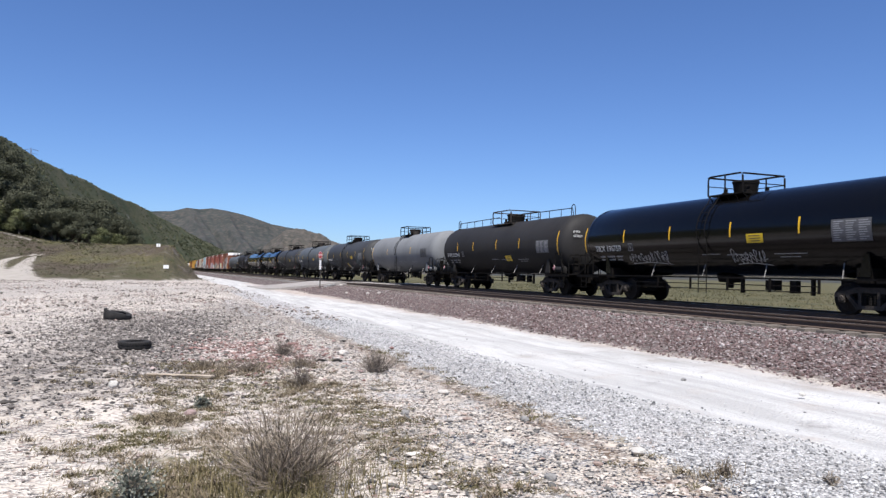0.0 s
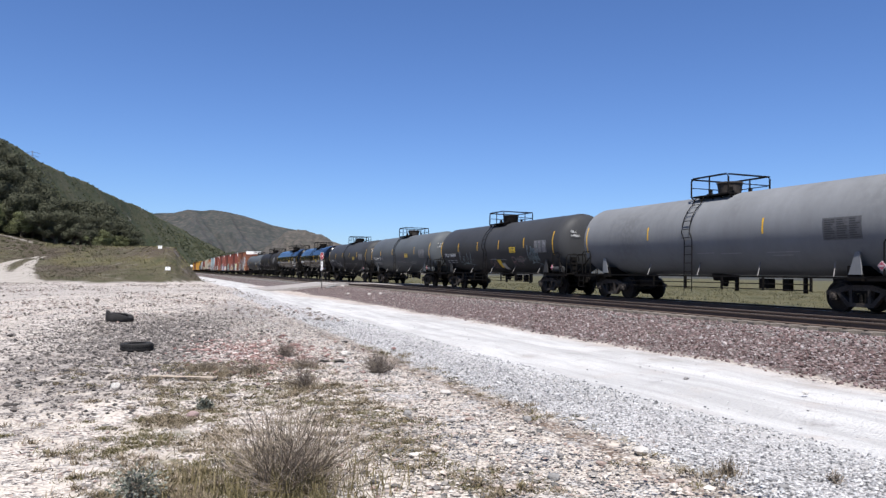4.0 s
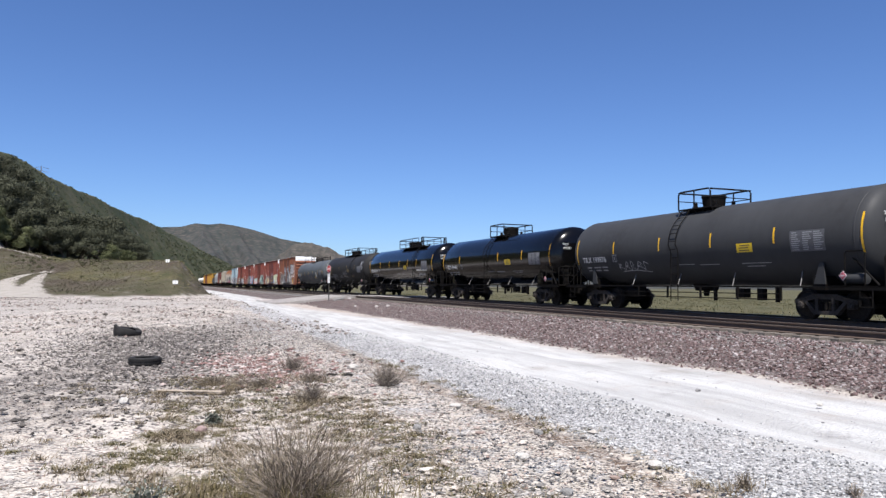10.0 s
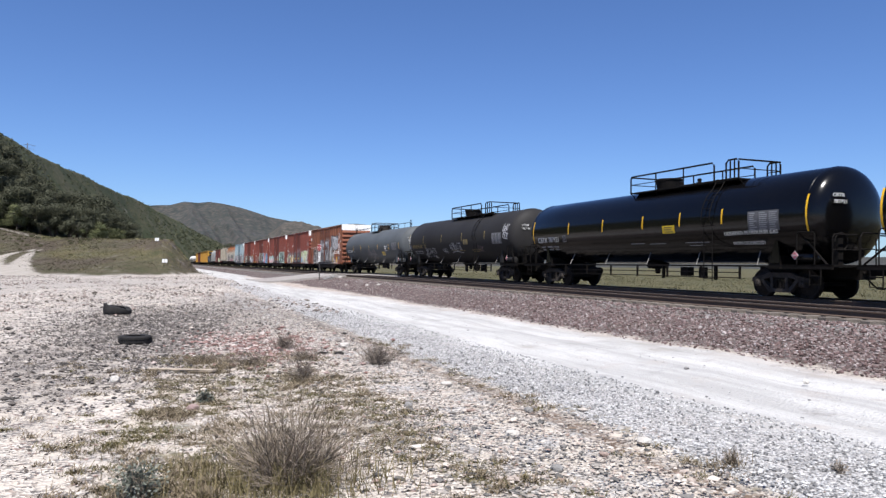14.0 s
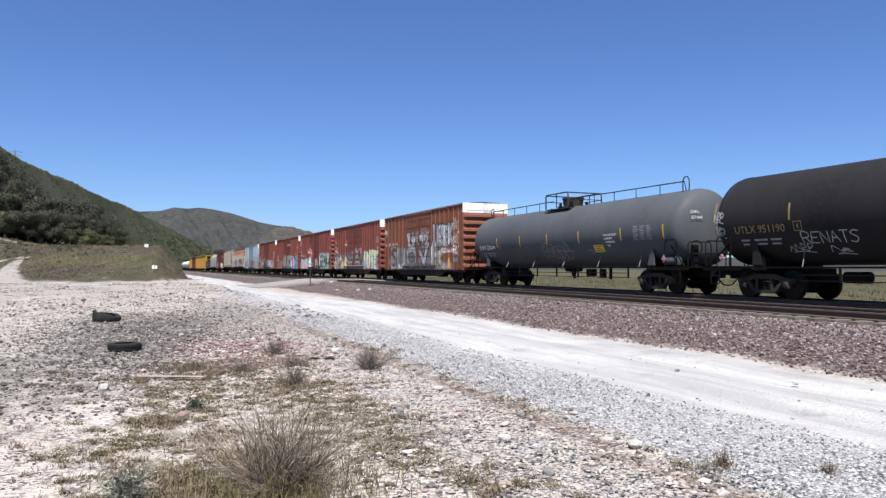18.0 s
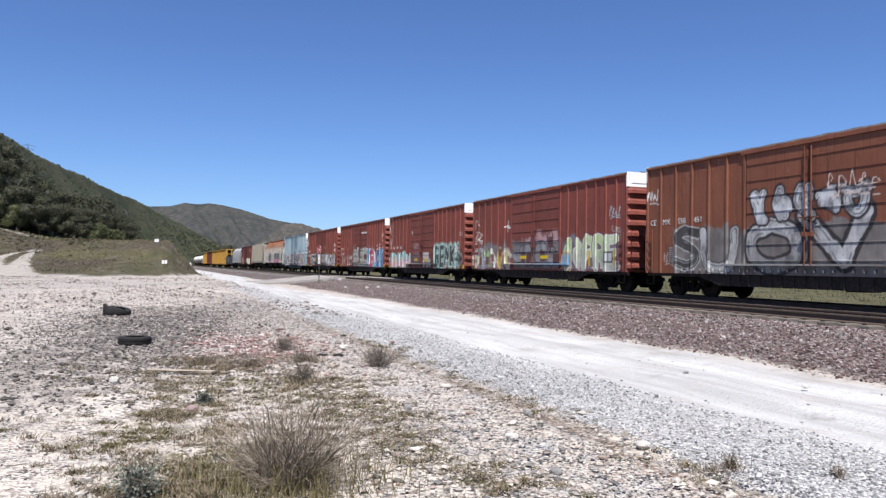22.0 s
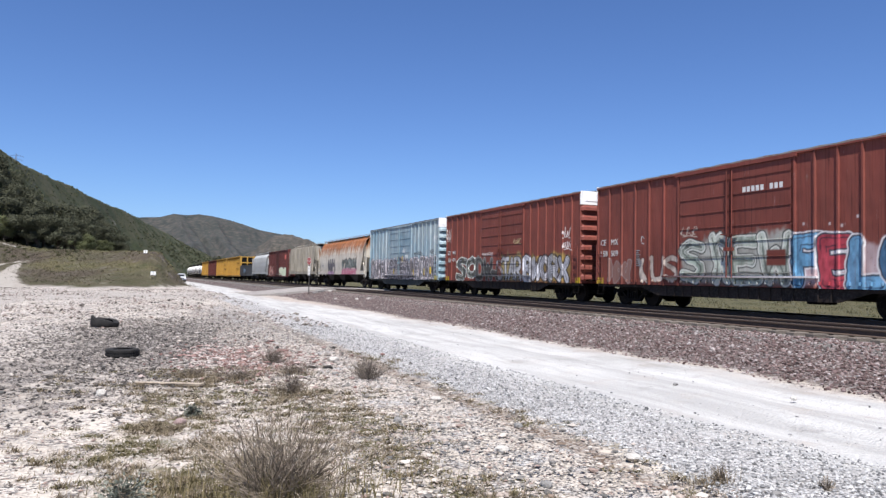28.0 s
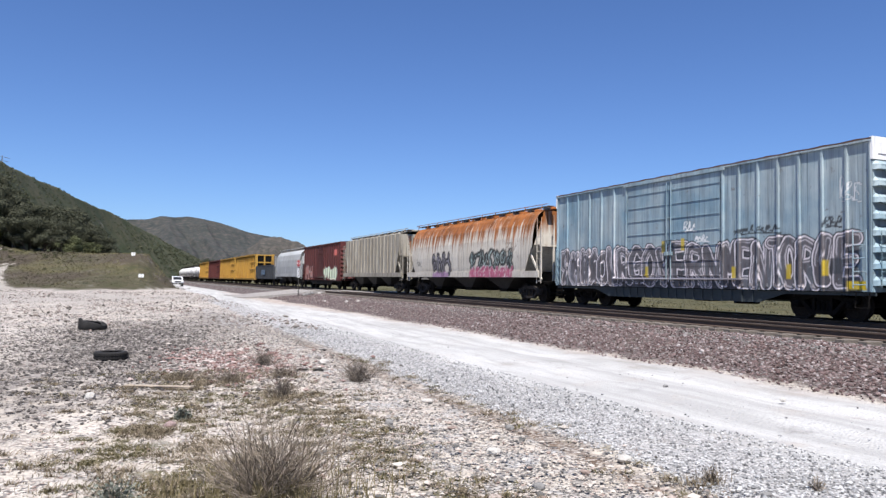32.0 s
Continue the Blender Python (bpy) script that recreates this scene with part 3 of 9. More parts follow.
    bal = ramp(pc, [(0, (0.0342, 0.0272, 0.0253)), (0.2, (0.0799, 0.0577, 0.0539)), (0.45, (0.112, 0.0835, 0.0778)), (0.7, (0.144, 0.12, 0.114)), (0.9, (0.199, 0.184, 0.176))])
    col = mix(zone("ballast", 0.6, 1.6), col, bal)
    grey_b = ramp(pc, [(0, (0.0425, 0.0399, 0.0374)), (0.25, (0.107, 0.0994, 0.0935)), (0.6, (0.172, 0.158, 0.15)), (0.9, (0.246, 0.23, 0.219))])
    col = mix(zone("greybed", 0.6, 1.0), col, grey_b)
    grass = mix(remap(noise_at(0.5, 7), 0.36, 0.62), (0.0784, 0.068, 0.0432), (0.0504, 0.0496, 0.024))
    grass = mix(remap(noise_at(0.09, 4), 0.45, 0.6), grass, (0.0608, 0.048, 0.0352))
    col = mix(zone("grass", 0.8, 0.35), col, grass)
    track = mix(remap(noise_at(0.8, 5), 0.4, 0.65), (0.328, 0.302, 0.271), (0.265, 0.239, 0.208))
    col = mix(zone("wheel_track", 0.3, 0.5), col, track)
    meadow = mix(remap(noise_at(0.35, 7), 0.38, 0.62), (0.085, 0.078, 0.042), (0.042, 0.046, 0.02))
    meadow = mix(remap(noise_at(0.9, 6), 0.58, 0.7), meadow, (0.15, 0.125, 0.085))
    meadow = mix(remap(noise_at(0.11, 5), 0.44, 0.58), meadow, (0.088, 0.076, 0.038))
    col = mix(zone("meadow", 0.4, 0.6), col, meadow)
    scrub = mix(remap(noise_at(0.035, 8), 0.4, 0.6), (0.0416, 0.051, 0.0238), (0.0748, 0.0706, 0.0399))
    scrub = mix(remap(noise_at(0.4, 7), 0.46, 0.60, 0.0, 0.85), scrub, (0.026, 0.032, 0.016))
    scrub = mix(remap(noise_at(0.22, 7), 0.62, 0.7, 0.0, 0.7), scrub, (0.164, 0.139, 0.104))
    col = mix(zone("scrub", 0.4, 0.05), col, scrub)
    l.new(col, b.inputs["Base Color"])
    bp = n.new("ShaderNodeBump")
    bp.inputs["Strength"].default_value, bp.inputs["Distance"].default_value = 0.7, 0.03
    l.new(da, bp.inputs["Height"])
    lump = n.new("ShaderNodeBump")
    lump.inputs["Distance"].default_value = 0.05
    l.new(remap(zone("road", 0.75, 1.0), 0.0, 1.0, 0.55, 0.0), lump.inputs["Strength"])
    l.new(dd, lump.inputs["Height"])
    l.new(bp.outputs[0], lump.inputs["Normal"])
    l.new(lump.outputs[0], b.inputs["Normal"])
    return m


M_GROUND = ground_material()


def build_hill():
    ys = np.concatenate([np.arange(60, 460, 3.0), np.arange(460, 900, 5.0), np.arange(900, 1810, 15.0)])
    us = np.concatenate([np.linspace(-0.03, 1.0, 56), np.linspace(1.04, 2.8, 22)])
    Y, U = np.meshgrid(ys, us)
    xf = np.interp(Y, HILL_FOOT_Y, HILL_FOOT_X)
    X = xf + U * (ridge_x(Y) - xf)
    Z = hill_np(X, Y) - 0.6 * (1 - smooth(0.0, 0.04, U))
    me = bpy.data.meshes.new("hillside")
    nx, ny = len(ys), len(us)
    i = (np.arange(ny - 1)[:, None] * nx + np.arange(nx - 1)[None, :]).ravel()
    me.from_pydata(np.stack([X.ravel(), Y.ravel(), Z.ravel()], 1).tolist(), [], np.stack([i, i + nx, i + 1 + nx, i + 1], 1).tolist())
    me.polygons.foreach_set("use_smooth", np.ones(len(i), dtype=bool))
    x, y = X.ravel(), Y.ravel()
    berm = berm_np(x, y)
    mask(me, "scrub", 1 - 1.3 * berm)
    mask(me, "wheel_track", berm)
    me.materials.append(M_GROUND)
    tagged(new("ground_hillside", me), "olive-green scrubby hillside running down to the tracks", "hill", kind="structure")


def berm_np(x, y):
    """A bare strip cut along the foot of the hill."""
    d = ((x + 32.7) * 1.86 + y - 193.9) / 2.11
    return np.exp(-(d / 1.5) ** 2) * smooth(-24.5, -26.5, x) * (y > 175)


def way_up_np(x, y):
    """How far a place lies on the two worn tracks that climb the bank and meet half-way up."""
    on = np.zeros(len(x))
    for line, wide in (([(-16.0, 84.0), (-18.6, 98.0), (-22.0, 113.0), (-23.7, 124.0), (-23.7, 133.0), (-22.3, 137.5), (-20.4, 138.5), (-18.4, 136.2)], (3.4, 3.0, 2.4, 1.9, 1.4, 1.0, 0.8, 0.7)),
                       ([(-12.2, 78.0), (-14.6, 90.4), (-16.9, 105.5), (-18.9, 121.4), (-19.6, 131.9), (-19.0, 135.2)], (2.6, 2.0, 1.4, 1.1, 0.9, 0.7))):
        for (ax, ay), (bx, by), wa, wb in zip(line, line[1:], wide, wide[1:]):
            t = np.clip(((x - ax) * (bx - ax) + (y - ay) * (by - ay)) / ((bx - ax) ** 2 + (by - ay) ** 2), 0, 1)
            d = np.hypot(x - ax - t * (bx - ax), y - ay - t * (by - ay))
            on = np.maximum(on, np.exp(-(d / (wa + t * (wb - wa))) ** 4))
    return on


def build_ground():
    xs, ys = lines(-9, 15, 0.2, -1100, 6000, 1.055, 1.032), lines(2, 32, 0.2, -300, 4500, 1.03)
    me, x, y = grid_mesh("ground", xs, ys, plain_np)
    c = centre_np(y)
    o = x - c
    w = ripple(x * 0.5, y * 0.35, 0.4) * 0.5
    foot = smooth(0.02, 0.25, bank_np(x, y))
    road = smooth(5.4, 6.1, x + 0.25 * w) * (1 - smooth(-10.0, -9.3, o + 0.2 * w)) * (y < 75) + smooth(5.0, 6.0, x) * (1 - smooth(10.5, 12, x)) * (y >= 75) * (y < 700)
    # the branch that swings over to the far side of the plain, and the way up the bank
    swing = np.exp(-((y - (62 + 0.25 * (x - 5))) / 9.0) ** 2) * (x < 6) * (x > -40)
    mask(me, "road", road * 1.0)
    mask(me, "sandy", 0.75 * np.exp(-((o + 9.75) / 0.7) ** 2) * (0.45 + 0.55 * smooth(18, 45, y)) * (y < 90) + 0.6 * np.exp(-((o + 10.4) / 1.4) ** 2) * smooth(38, 52, y) * (y < 75))
    mask(me, "soil", 0.85 * np.exp(-((x - 4.05 - 0.15 * w) / 0.2) ** 2) * (1 - smooth(17, 24, y)))
    mask(me, "coarse", smooth(11, 19, y))
    arc = x - np.interp(y, [8, 14, 25, 40, 52, 60], [-5.2, -6.4, -8.4, -9.6, -8.0, -3.0])
    worn = (np.exp(-(arc / 0.45) ** 2) + np.exp(-((arc - 1.7) / 0.45) ** 2)) * smooth(7, 12, y) * (1 - smooth(58, 64, y))
    mask(me, "dusty", 0.75 * worn + 0.5 * swing + 0.2 * smooth(0.5, -3, x) * smooth(3, 9, y) + 0.3 * smooth(36, 60, y) * (o < -9))
    mask(me, "grit", smooth(4.1, 4.7, x + 0.2 * w) * (1 - smooth(5.6, 6.2, x + 0.2 * w)) * (y < 60) * 1.0 + 0.45 * np.exp(-((x - 3.2) / 1.2) ** 2) * (y < 40))
    mask(me, "ballast", smooth(-9.7, -9.0, o + 0.3 * w) * (1 - smooth(3.4, 4.2, o)))
    mask(me, "greybed", smooth(-7.4, -6.2, o) * (1 - smooth(3.0, 3.8, o)) * 0.95)
    mask(me, "dark", 0.62 * np.exp(-((x - 4.1 - 0.12 * w) / 0.16) ** 2) * (1 - smooth(20, 27, y)) + 0.62 * np.exp(-((x - 3.0) / 1.6) ** 2 - ((y - 29) / 11) ** 2) + 0.95 * np.exp(-((x + 0.3 - 0.05 * (y - 15)) / 1.8) ** 2 - ((y - 19.5) / 8.5) ** 2) + 0.55 * np.exp(-((x + 2.6) / 1.3) ** 2 - ((y - 12) / 3.5) ** 2))
    mask(me, "pink", 0.8 * np.exp(-((x - 1.7) / 1.1) ** 2 - ((y - 14.8) / 2.6) ** 2))
    bare = 1 - 0.9 * np.exp(-((x - 1.05) / 0.42) ** 2 - ((y - 8.2) / 1.0) ** 2)
    weed = 0.4 * bare * np.exp(-((x - 0.75 - 0.08 * (y - 8)) / 1.25) ** 4 - ((y - 8.8) / 4.2) ** 4) + 0.5 * np.exp(-((x - 2.3) / 0.35) ** 2 - ((y - 7) / 4) ** 2)
    weed += 0.42 * np.exp(-((x - 4.35) / 0.22) ** 2) * (y < 22)
    mask(me, "weedy", weed)
    mask(me, "grass", foot)
    brow = np.exp(-((bank_np(x, y) - 2.6) / 1.0) ** 2) * smooth(-18, -14, x) * (o < -9)
    mask(me, "meadow", smooth(4.0, 6.0, o) + 0.62 * brow)
    mask(me, "wheel_track", np.maximum(way_up_np(x, y), berm_np(x, y)))
    mask(me, "scrub", smooth(750, 900, y) * (1 - smooth(120, 200, o)))
    me.materials.append(M_GROUND)
    return tagged(new("ground", me), "pale stony ground with dust, gravel and weeds", "ground", kind="structure")


ground = build_ground()
build_hill()


# ---- far mountains ----
def build_mountains():
    az = np.array([-12, -4, -1.6, -0.68, 0.5, 1.46, 2.4, 3.25, 4.2, 5.51, 6.6, 7.62, 8.5, 9.32, 10.2, 11.04, 12.0, 12.79, 14.5, 17, 22, 30, 60])
    el = np.array([0.05, 0.062, 0.069, 0.0713, 0.0725, 0.0776, 0.0765, 0.0784, 0.0765, 0.072, 0.0665, 0.0607, 0.058, 0.0557, 0.053, 0.049, 0.0425, 0.0361, 0.030, 0.022, 0.018, 0.016, 0.014])
    A = np.radians(np.concatenate([np.linspace(-12, -4, 20), np.linspace(-3.9, 17, 300), np.linspace(17.3, 60, 60)]))
    E = np.interp(np.degrees(A), az, el)
    rows = []
    for k in np.linspace(0, 1, 64):
        D = 1500 + 1900 * k
        drift = A + 0.05 * k + 0.012 * np.sin(A * 60 + 3 * k)
        spur = np.abs(np.sin(drift * 38 + 1.2 * np.sin(A * 19)))
        fold = np.abs(np.sin(drift * 105 + 2.0 * np.sin(A * 47 + 4 * k)))
        rough = np.array([abs(noise.fractal(Vector((a * 26 + k * 1.2, k * 2.2, 3.0)), 1.25, 2.1, 5)) for a in A])
        h = E * 3400 * (k ** 1.15) * (1 - (1 - k ** 2.5) * (0.3 * spur + 0.08 * fold + 0.42 * rough))
        rows.append(np.stack([np.sin(A) * D, np.cos(A) * D, 1.65 + h - 4 * (1 - k)], 1))
    rows.append(np.stack([np.sin(A) * 4200, np.cos(A) * 4200, np.full(len(A), -10.0)], 1))
    g = Geo().sheet([[tuple(p) for p in r] for r in rows])
    m = surface("dry_mountain_scrub", (0.046, 0.049, 0.046), (0.024, 0.030, 0.028), 0.006, 0.95, c3=(0.088, 0.074, 0.065), spec=0.1)
    tagged(new("backdrop_mountain", g.mesh("backdrop_mountain", m, 60)), "dry brown-green mountains far behind the train", "mountain", kind="structure")


def build_shoulder():
    """A lower, browner spur in front of the mountains."""
    az = np.array([5.5, 6.5, 7.7, 8.6, 9.5, 10.5, 11.5, 12.5, 14, 17, 24])
    el = np.array([0.002, 0.018, 0.040, 0.0515, 0.0565, 0.0535, 0.0485, 0.039, 0.031, 0.021, 0.004])
    A = np.radians(np.linspace(5.5, 24, 220))
    E = np.interp(np.degrees(A), az, el) + 0.0006 * np.sin(A * 260) + 0.0004 * np.sin(A * 610 + 1)
    rows = []
    for k in np.linspace(0, 1, 40):
        D = 1150 + 300 * k
        rough = np.array([abs(noise.fractal(Vector((a * 40 + k * 1.5, k * 2.6, 8.0)), 1.2, 2.1, 5)) for a in A])
        h = E * 1450 * k ** 0.9 * (1 - (1 - k ** 3) * 0.5 * rough)
        rows.append(np.stack([np.sin(A) * D, np.cos(A) * D, 1.65 + h - 5 * (1 - k)], 1))
    rows.append(np.stack([np.sin(A) * 1490, np.cos(A) * 1490, np.full(len(A), -10.0)], 1))
    g = Geo().sheet([[tuple(q) for q in r] for r in rows])
    m = surface("dry_brown_slope", (0.068, 0.062, 0.055), (0.04, 0.041, 0.036), 0.012, 0.95, c3=(0.11, 0.093, 0.08), spec=0.1)
    tagged(new("backdrop_shoulder", g.mesh("backdrop_shoulder", m, 60)), "dry brown spur in front of the mountains", "mountain", kind="structure")


build_mountains()
build_shoulder()


# ---- the two tracks ----
M_RAIL = surface("rusty_rail", (0.0806, 0.0546, 0.0403), (0.0527, 0.0341, 0.026), 3, 0.85, 0.0)
M_SLEEPER = surface("weathered_tie", (0.135, 0.114, 0.096), (0.0784, 0.0648, 0.0544), 4, 0.9, 0, 0.5, c3=(0.187, 0.164, 0.141), rand=0.25)
NEAR_OFFSET = -4.12      # middle of the empty near track from that of the far one


def rail_piece(off, ya, yb, step):
    g = Geo()
    rows = []
    sec = [(-0.07, -0.17), (-0.07, -0.155), (-0.012, -0.135), (-0.012, -0.045), (-0.036, -0.035), (-0.036, -0.006), (-0.028, 0.0), (0.028, 0.0), (0.036, -0.006), (0.036, -0.035), (0.012, -0.045), (0.012, -0.135), (0.07, -0.155), (0.07, -0.17)]
    for y in np.arange(ya, yb + 0.01, step):
        c = centre(y) + off
        rows.append([(c + a, y, RAIL + b) for a, b in sec])
    g.sheet(rows)
    top = Geo().sheet([[(r[5][0] + 0.004, r[5][1], RAIL + 0.003), (r[8][0] - 0.004, r[8][1], RAIL + 0.003)] for r in rows])
    return g, top


def build_tracks():
    sleeper = Geo().brick(-1.3, 1.3, -0.115, 0.115, -0.37, -0.175, 0.012).mesh("sleeper", M_SLEEPER)
    for name, off, lab, lo, hi in (("railway_track", NEAR_OFFSET, "empty near railway track with rusty rails", -6, 155), ("railway_track", 0.0, "far railway track under the train", -6, 130)):
        tr = thing(name, lab, "railway track", "railway tracks", kind="structure")
        for s in (-0.755, 0.755):
            g, top = rail_piece(off + s, -140, 700, 5.0)
            r = part("rail", g, M_RAIL, tr)
            part("rail_head", top, M_RAILSHINE if off == 0.0 else M_RAILTOP, r, "worn rail head")
        far = Geo()
        for y in np.arange(-60, 330, 0.55):
            c = centre(y) + off
            if lo < y < hi:
                sp = part("sleeper", sleeper, None, tr)
                sp.matrix_basis = pose(c, y, RAIL, 0, 0, -math.degrees(math.atan(slope(y))) + random.Random(int(y * 100)).uniform(-0.8, 0.8))
            else:
                far.box(c - 1.3, c + 1.3, y - 0.115, y + 0.115, RAIL - 0.3, RAIL - 0.178)
        tagged(part("sleeper_row", far, M_SLEEPER, tr), kind="stuff")


M_RAILTOP = surface("dull_rail_head", (0.19, 0.16, 0.14), (0.13, 0.1, 0.085), 6, 0.55, 0.2)
M_RAILSHINE = surface("worn_rail_head", (0.22, 0.21, 0.2), (0.16, 0.15, 0.14), 6, 0.5, 0.4)
build_tracks()


# ---- level crossing of the dirt road ----
def build_crossing():
    m = surface("worn_asphalt", (0.256, 0.234, 0.214), (0.179, 0.163, 0.15), 0.5, 0.9, 0, 0.4, c3=(0.32, 0.294, 0.275))
    rows = []
    for o in np.arange(-11.6, 4.6, 0.4):
        z = np.interp(o, [-11.6, -10.5, -7.0, -5.8, 3.0, 4.6], [0.03, 0.08, 0.50, RAIL - 0.03, RAIL - 0.03, 0.3])
        sk = -0.5 * (o + 6)
        rows.append([(centre(y + sk) + o, y + sk, z) for y in np.linspace(60.5, 69.5, 12)])
    g = Geo().sheet(rows)
    low = [[(x, y, z - 0.5) for x, y, z in r] for r in rows]
    for a, b in ((0, 0), (-1, -1)):
        g.sheet([[r[a] for r in rows], [r[b] for r in low]])
    tagged(new("crossing_apron", g.mesh("crossing_apron", m)), "worn grey asphalt apron of a level crossing", "road", kind="structure")
    panels = thing("crossing_panels", "dusty timber panels between the crossing rails", "crossing", kind="structure")
    pm = surface("dusty_timber", (0.179, 0.16, 0.141), (0.128, 0.115, 0.102), 3, 0.9, 0, 0.4, rand=0.15)
    for off in (NEAR_OFFSET, 0):
        for k in range(5):
            c = off - 0.56 + k * 0.28
            plank = Geo().brick(-0.125, 0.125, -4.6, 4.6, -0.1, -0.012, 0.01)
            p = part("plank", plank, pm, panels)
            p.matrix_basis = pose(centre(65) + c, 65 - 0.5 * (c + 6) - 0.0, RAIL, 0, 0, -math.degrees(math.atan(slope(65))))


build_crossing()


# ---- sprayed tags ----
def curve(line, k=4):
    """A smooth line through the given points."""
    pts = [line[0]] + list(line) + [line[-1]]
    out = []
    for a, b, c, d in zip(pts, pts[1:], pts[2:], pts[3:]):
        for i in range(k):
            t = i / k
            out.append(tuple(0.5 * (2 * q + (r - p) * t + (2 * p - 5 * q + 4 * r - u) * t * t + (3 * q - p - 3 * r + u) * t ** 3) for p, q, r, u in zip(a, b, c, d)))
    return out + [line[-1]]


def wild_glyph(rnd):
    """A few interlocking bent strokes, with no letter in them."""
    out = []
    for k in range(rnd.choice((2, 2, 3))):
        kind = rnd.random()
        if kind < 0.45:
            x = rnd.uniform(0.1, 0.8)
            out.append(curve([(x + rnd.uniform(-0.15, 0.25), 0), (x + rnd.uniform(-0.3, 0.3), rnd.uniform(0.3, 0.45)), (x + rnd.uniform(-0.3, 0.3), rnd.uniform(0.55, 0.7)), (x + rnd.uniform(-0.25, 0.25), 1)]))
        elif kind < 0.85:
            cx, cz, r, t0 = rnd.uniform(0.3, 0.7), rnd.uniform(0.3, 0.7), rnd.uniform(0.22, 0.42), rnd.uniform(0, 6.3)
            out.append([(cx + r * math.cos(t0 + a), cz + 1.1 * r * math.sin(t0 + a)) for a in np.linspace(0, rnd.uniform(2.6, 5.2), 12)])
        else:
            z = rnd.uniform(0.15, 0.85)
            out.append(curve([(-0.1, z), (0.45, z + rnd.uniform(-0.25, 0.25)), (1.05, z + rnd.uniform(-0.2, 0.2))]))
    return out


def script(rnd, y0, y1, z0, z1, count):
    """One running hand of loops and hooks from y0 to y1, with a stroke under it."""
    w, h, pts = (y1 - y0) / count, z1 - z0, []
    for i in range(count):
        a, lift = y0 + w * i, rnd.uniform(0.0, 0.2) * h
        tall = rnd.uniform(0.55, 1.0)
        pts += [(a + w * rnd.uniform(0.0, 0.25), z0 + lift), (a + w * rnd.uniform(0.2, 0.6), z0 + h * tall), (a + w * rnd.uniform(0.5, 1.1), z0 + h * tall * rnd.uniform(0.55, 0.9))]
        if rnd.random() < 0.7:
            pts += [(a + w * rnd.uniform(0.0, 0.4), z0 + h * rnd.uniform(0.25, 0.5)), (a + w * rnd.uniform(0.6, 1.0), z0 + h * rnd.uniform(0.1, 0.35))]
    return [curve(pts, 3), curve([(y0 + w * 0.5, z0 - 0.05 * h), ((y0 + y1) / 2, z0 + 0.03 * h), (y1, z0 - 0.12 * h)], 4)]


def bubbles(rnd, y0, y1, z0, z1):
    """Swollen outlined shapes that lean on one another, each with a loop inside."""
    out, w, h = [], (y1 - y0) / 5, z1 - z0
    for i in range(5):
        cy, cz, tilt = y0 + w * (i + 0.5), (z0 + z1) / 2 + h * rnd.uniform(-0.1, 0.14) - 0.05 * h * i, rnd.uniform(-0.5, 0.5)
        for k, (dy, dz) in ((1.0, (0, 0)), (0.42, (rnd.uniform(-0.12, 0.12), rnd.uniform(-0.2, 0.2)))):
            ring = []
            for a in np.linspace(0, 2 * math.pi, 17):
                r = k * (1 + 0.16 * math.sin(2 * a + i) + 0.1 * math.sin(3 * a + 2.1 * i))
                p, q = 0.62 * w * r * math.cos(a), 0.44 * h * r * math.sin(a)
                ring.append((cy + dy * w + p * math.cos(tilt) - q * math.sin(tilt) * 0.4, cz + dz * h + p * math.sin(tilt) * 0.4 + q * math.cos(tilt)))
            out.append(ring)
    return out


BLOTCH = np.random.default_rng(2).uniform(-1, 1, (64, 64))


def blotch(P, Q):
    """Soft random blotches about one unit across, between -1 and 1."""
    i, j = np.floor(P).astype(int), np.floor(Q).astype(int)
    u, v = P - i, Q - j
    u, v = u * u * (3 - 2 * u), v * v * (3 - 2 * v)
    a, b = BLOTCH[i % 64, j % 64] * (1 - u) + BLOTCH[(i + 1) % 64, j % 64] * u, BLOTCH[i % 64, (j + 1) % 64] * (1 - u) + BLOTCH[(i + 1) % 64, (j + 1) % 64] * u
    return a * (1 - v) + b * v


def far_from(P, Q, strokes):
    """Distance of points (P, Q) from a set of polylines."""
    best = np.full(P.shape, 9.0)
    for line in strokes:
        for (a, b), (c, d) in zip(line, line[1:]):
            ux, uy = c - a, d - b
            t = np.clip(((P - a) * ux + (Q - b) * uy) / (ux * ux + uy * uy + 1e-9), 0, 1)
            best = np.minimum(best, np.hypot(P - a - t * ux, Q - b - t * uy))
    return best


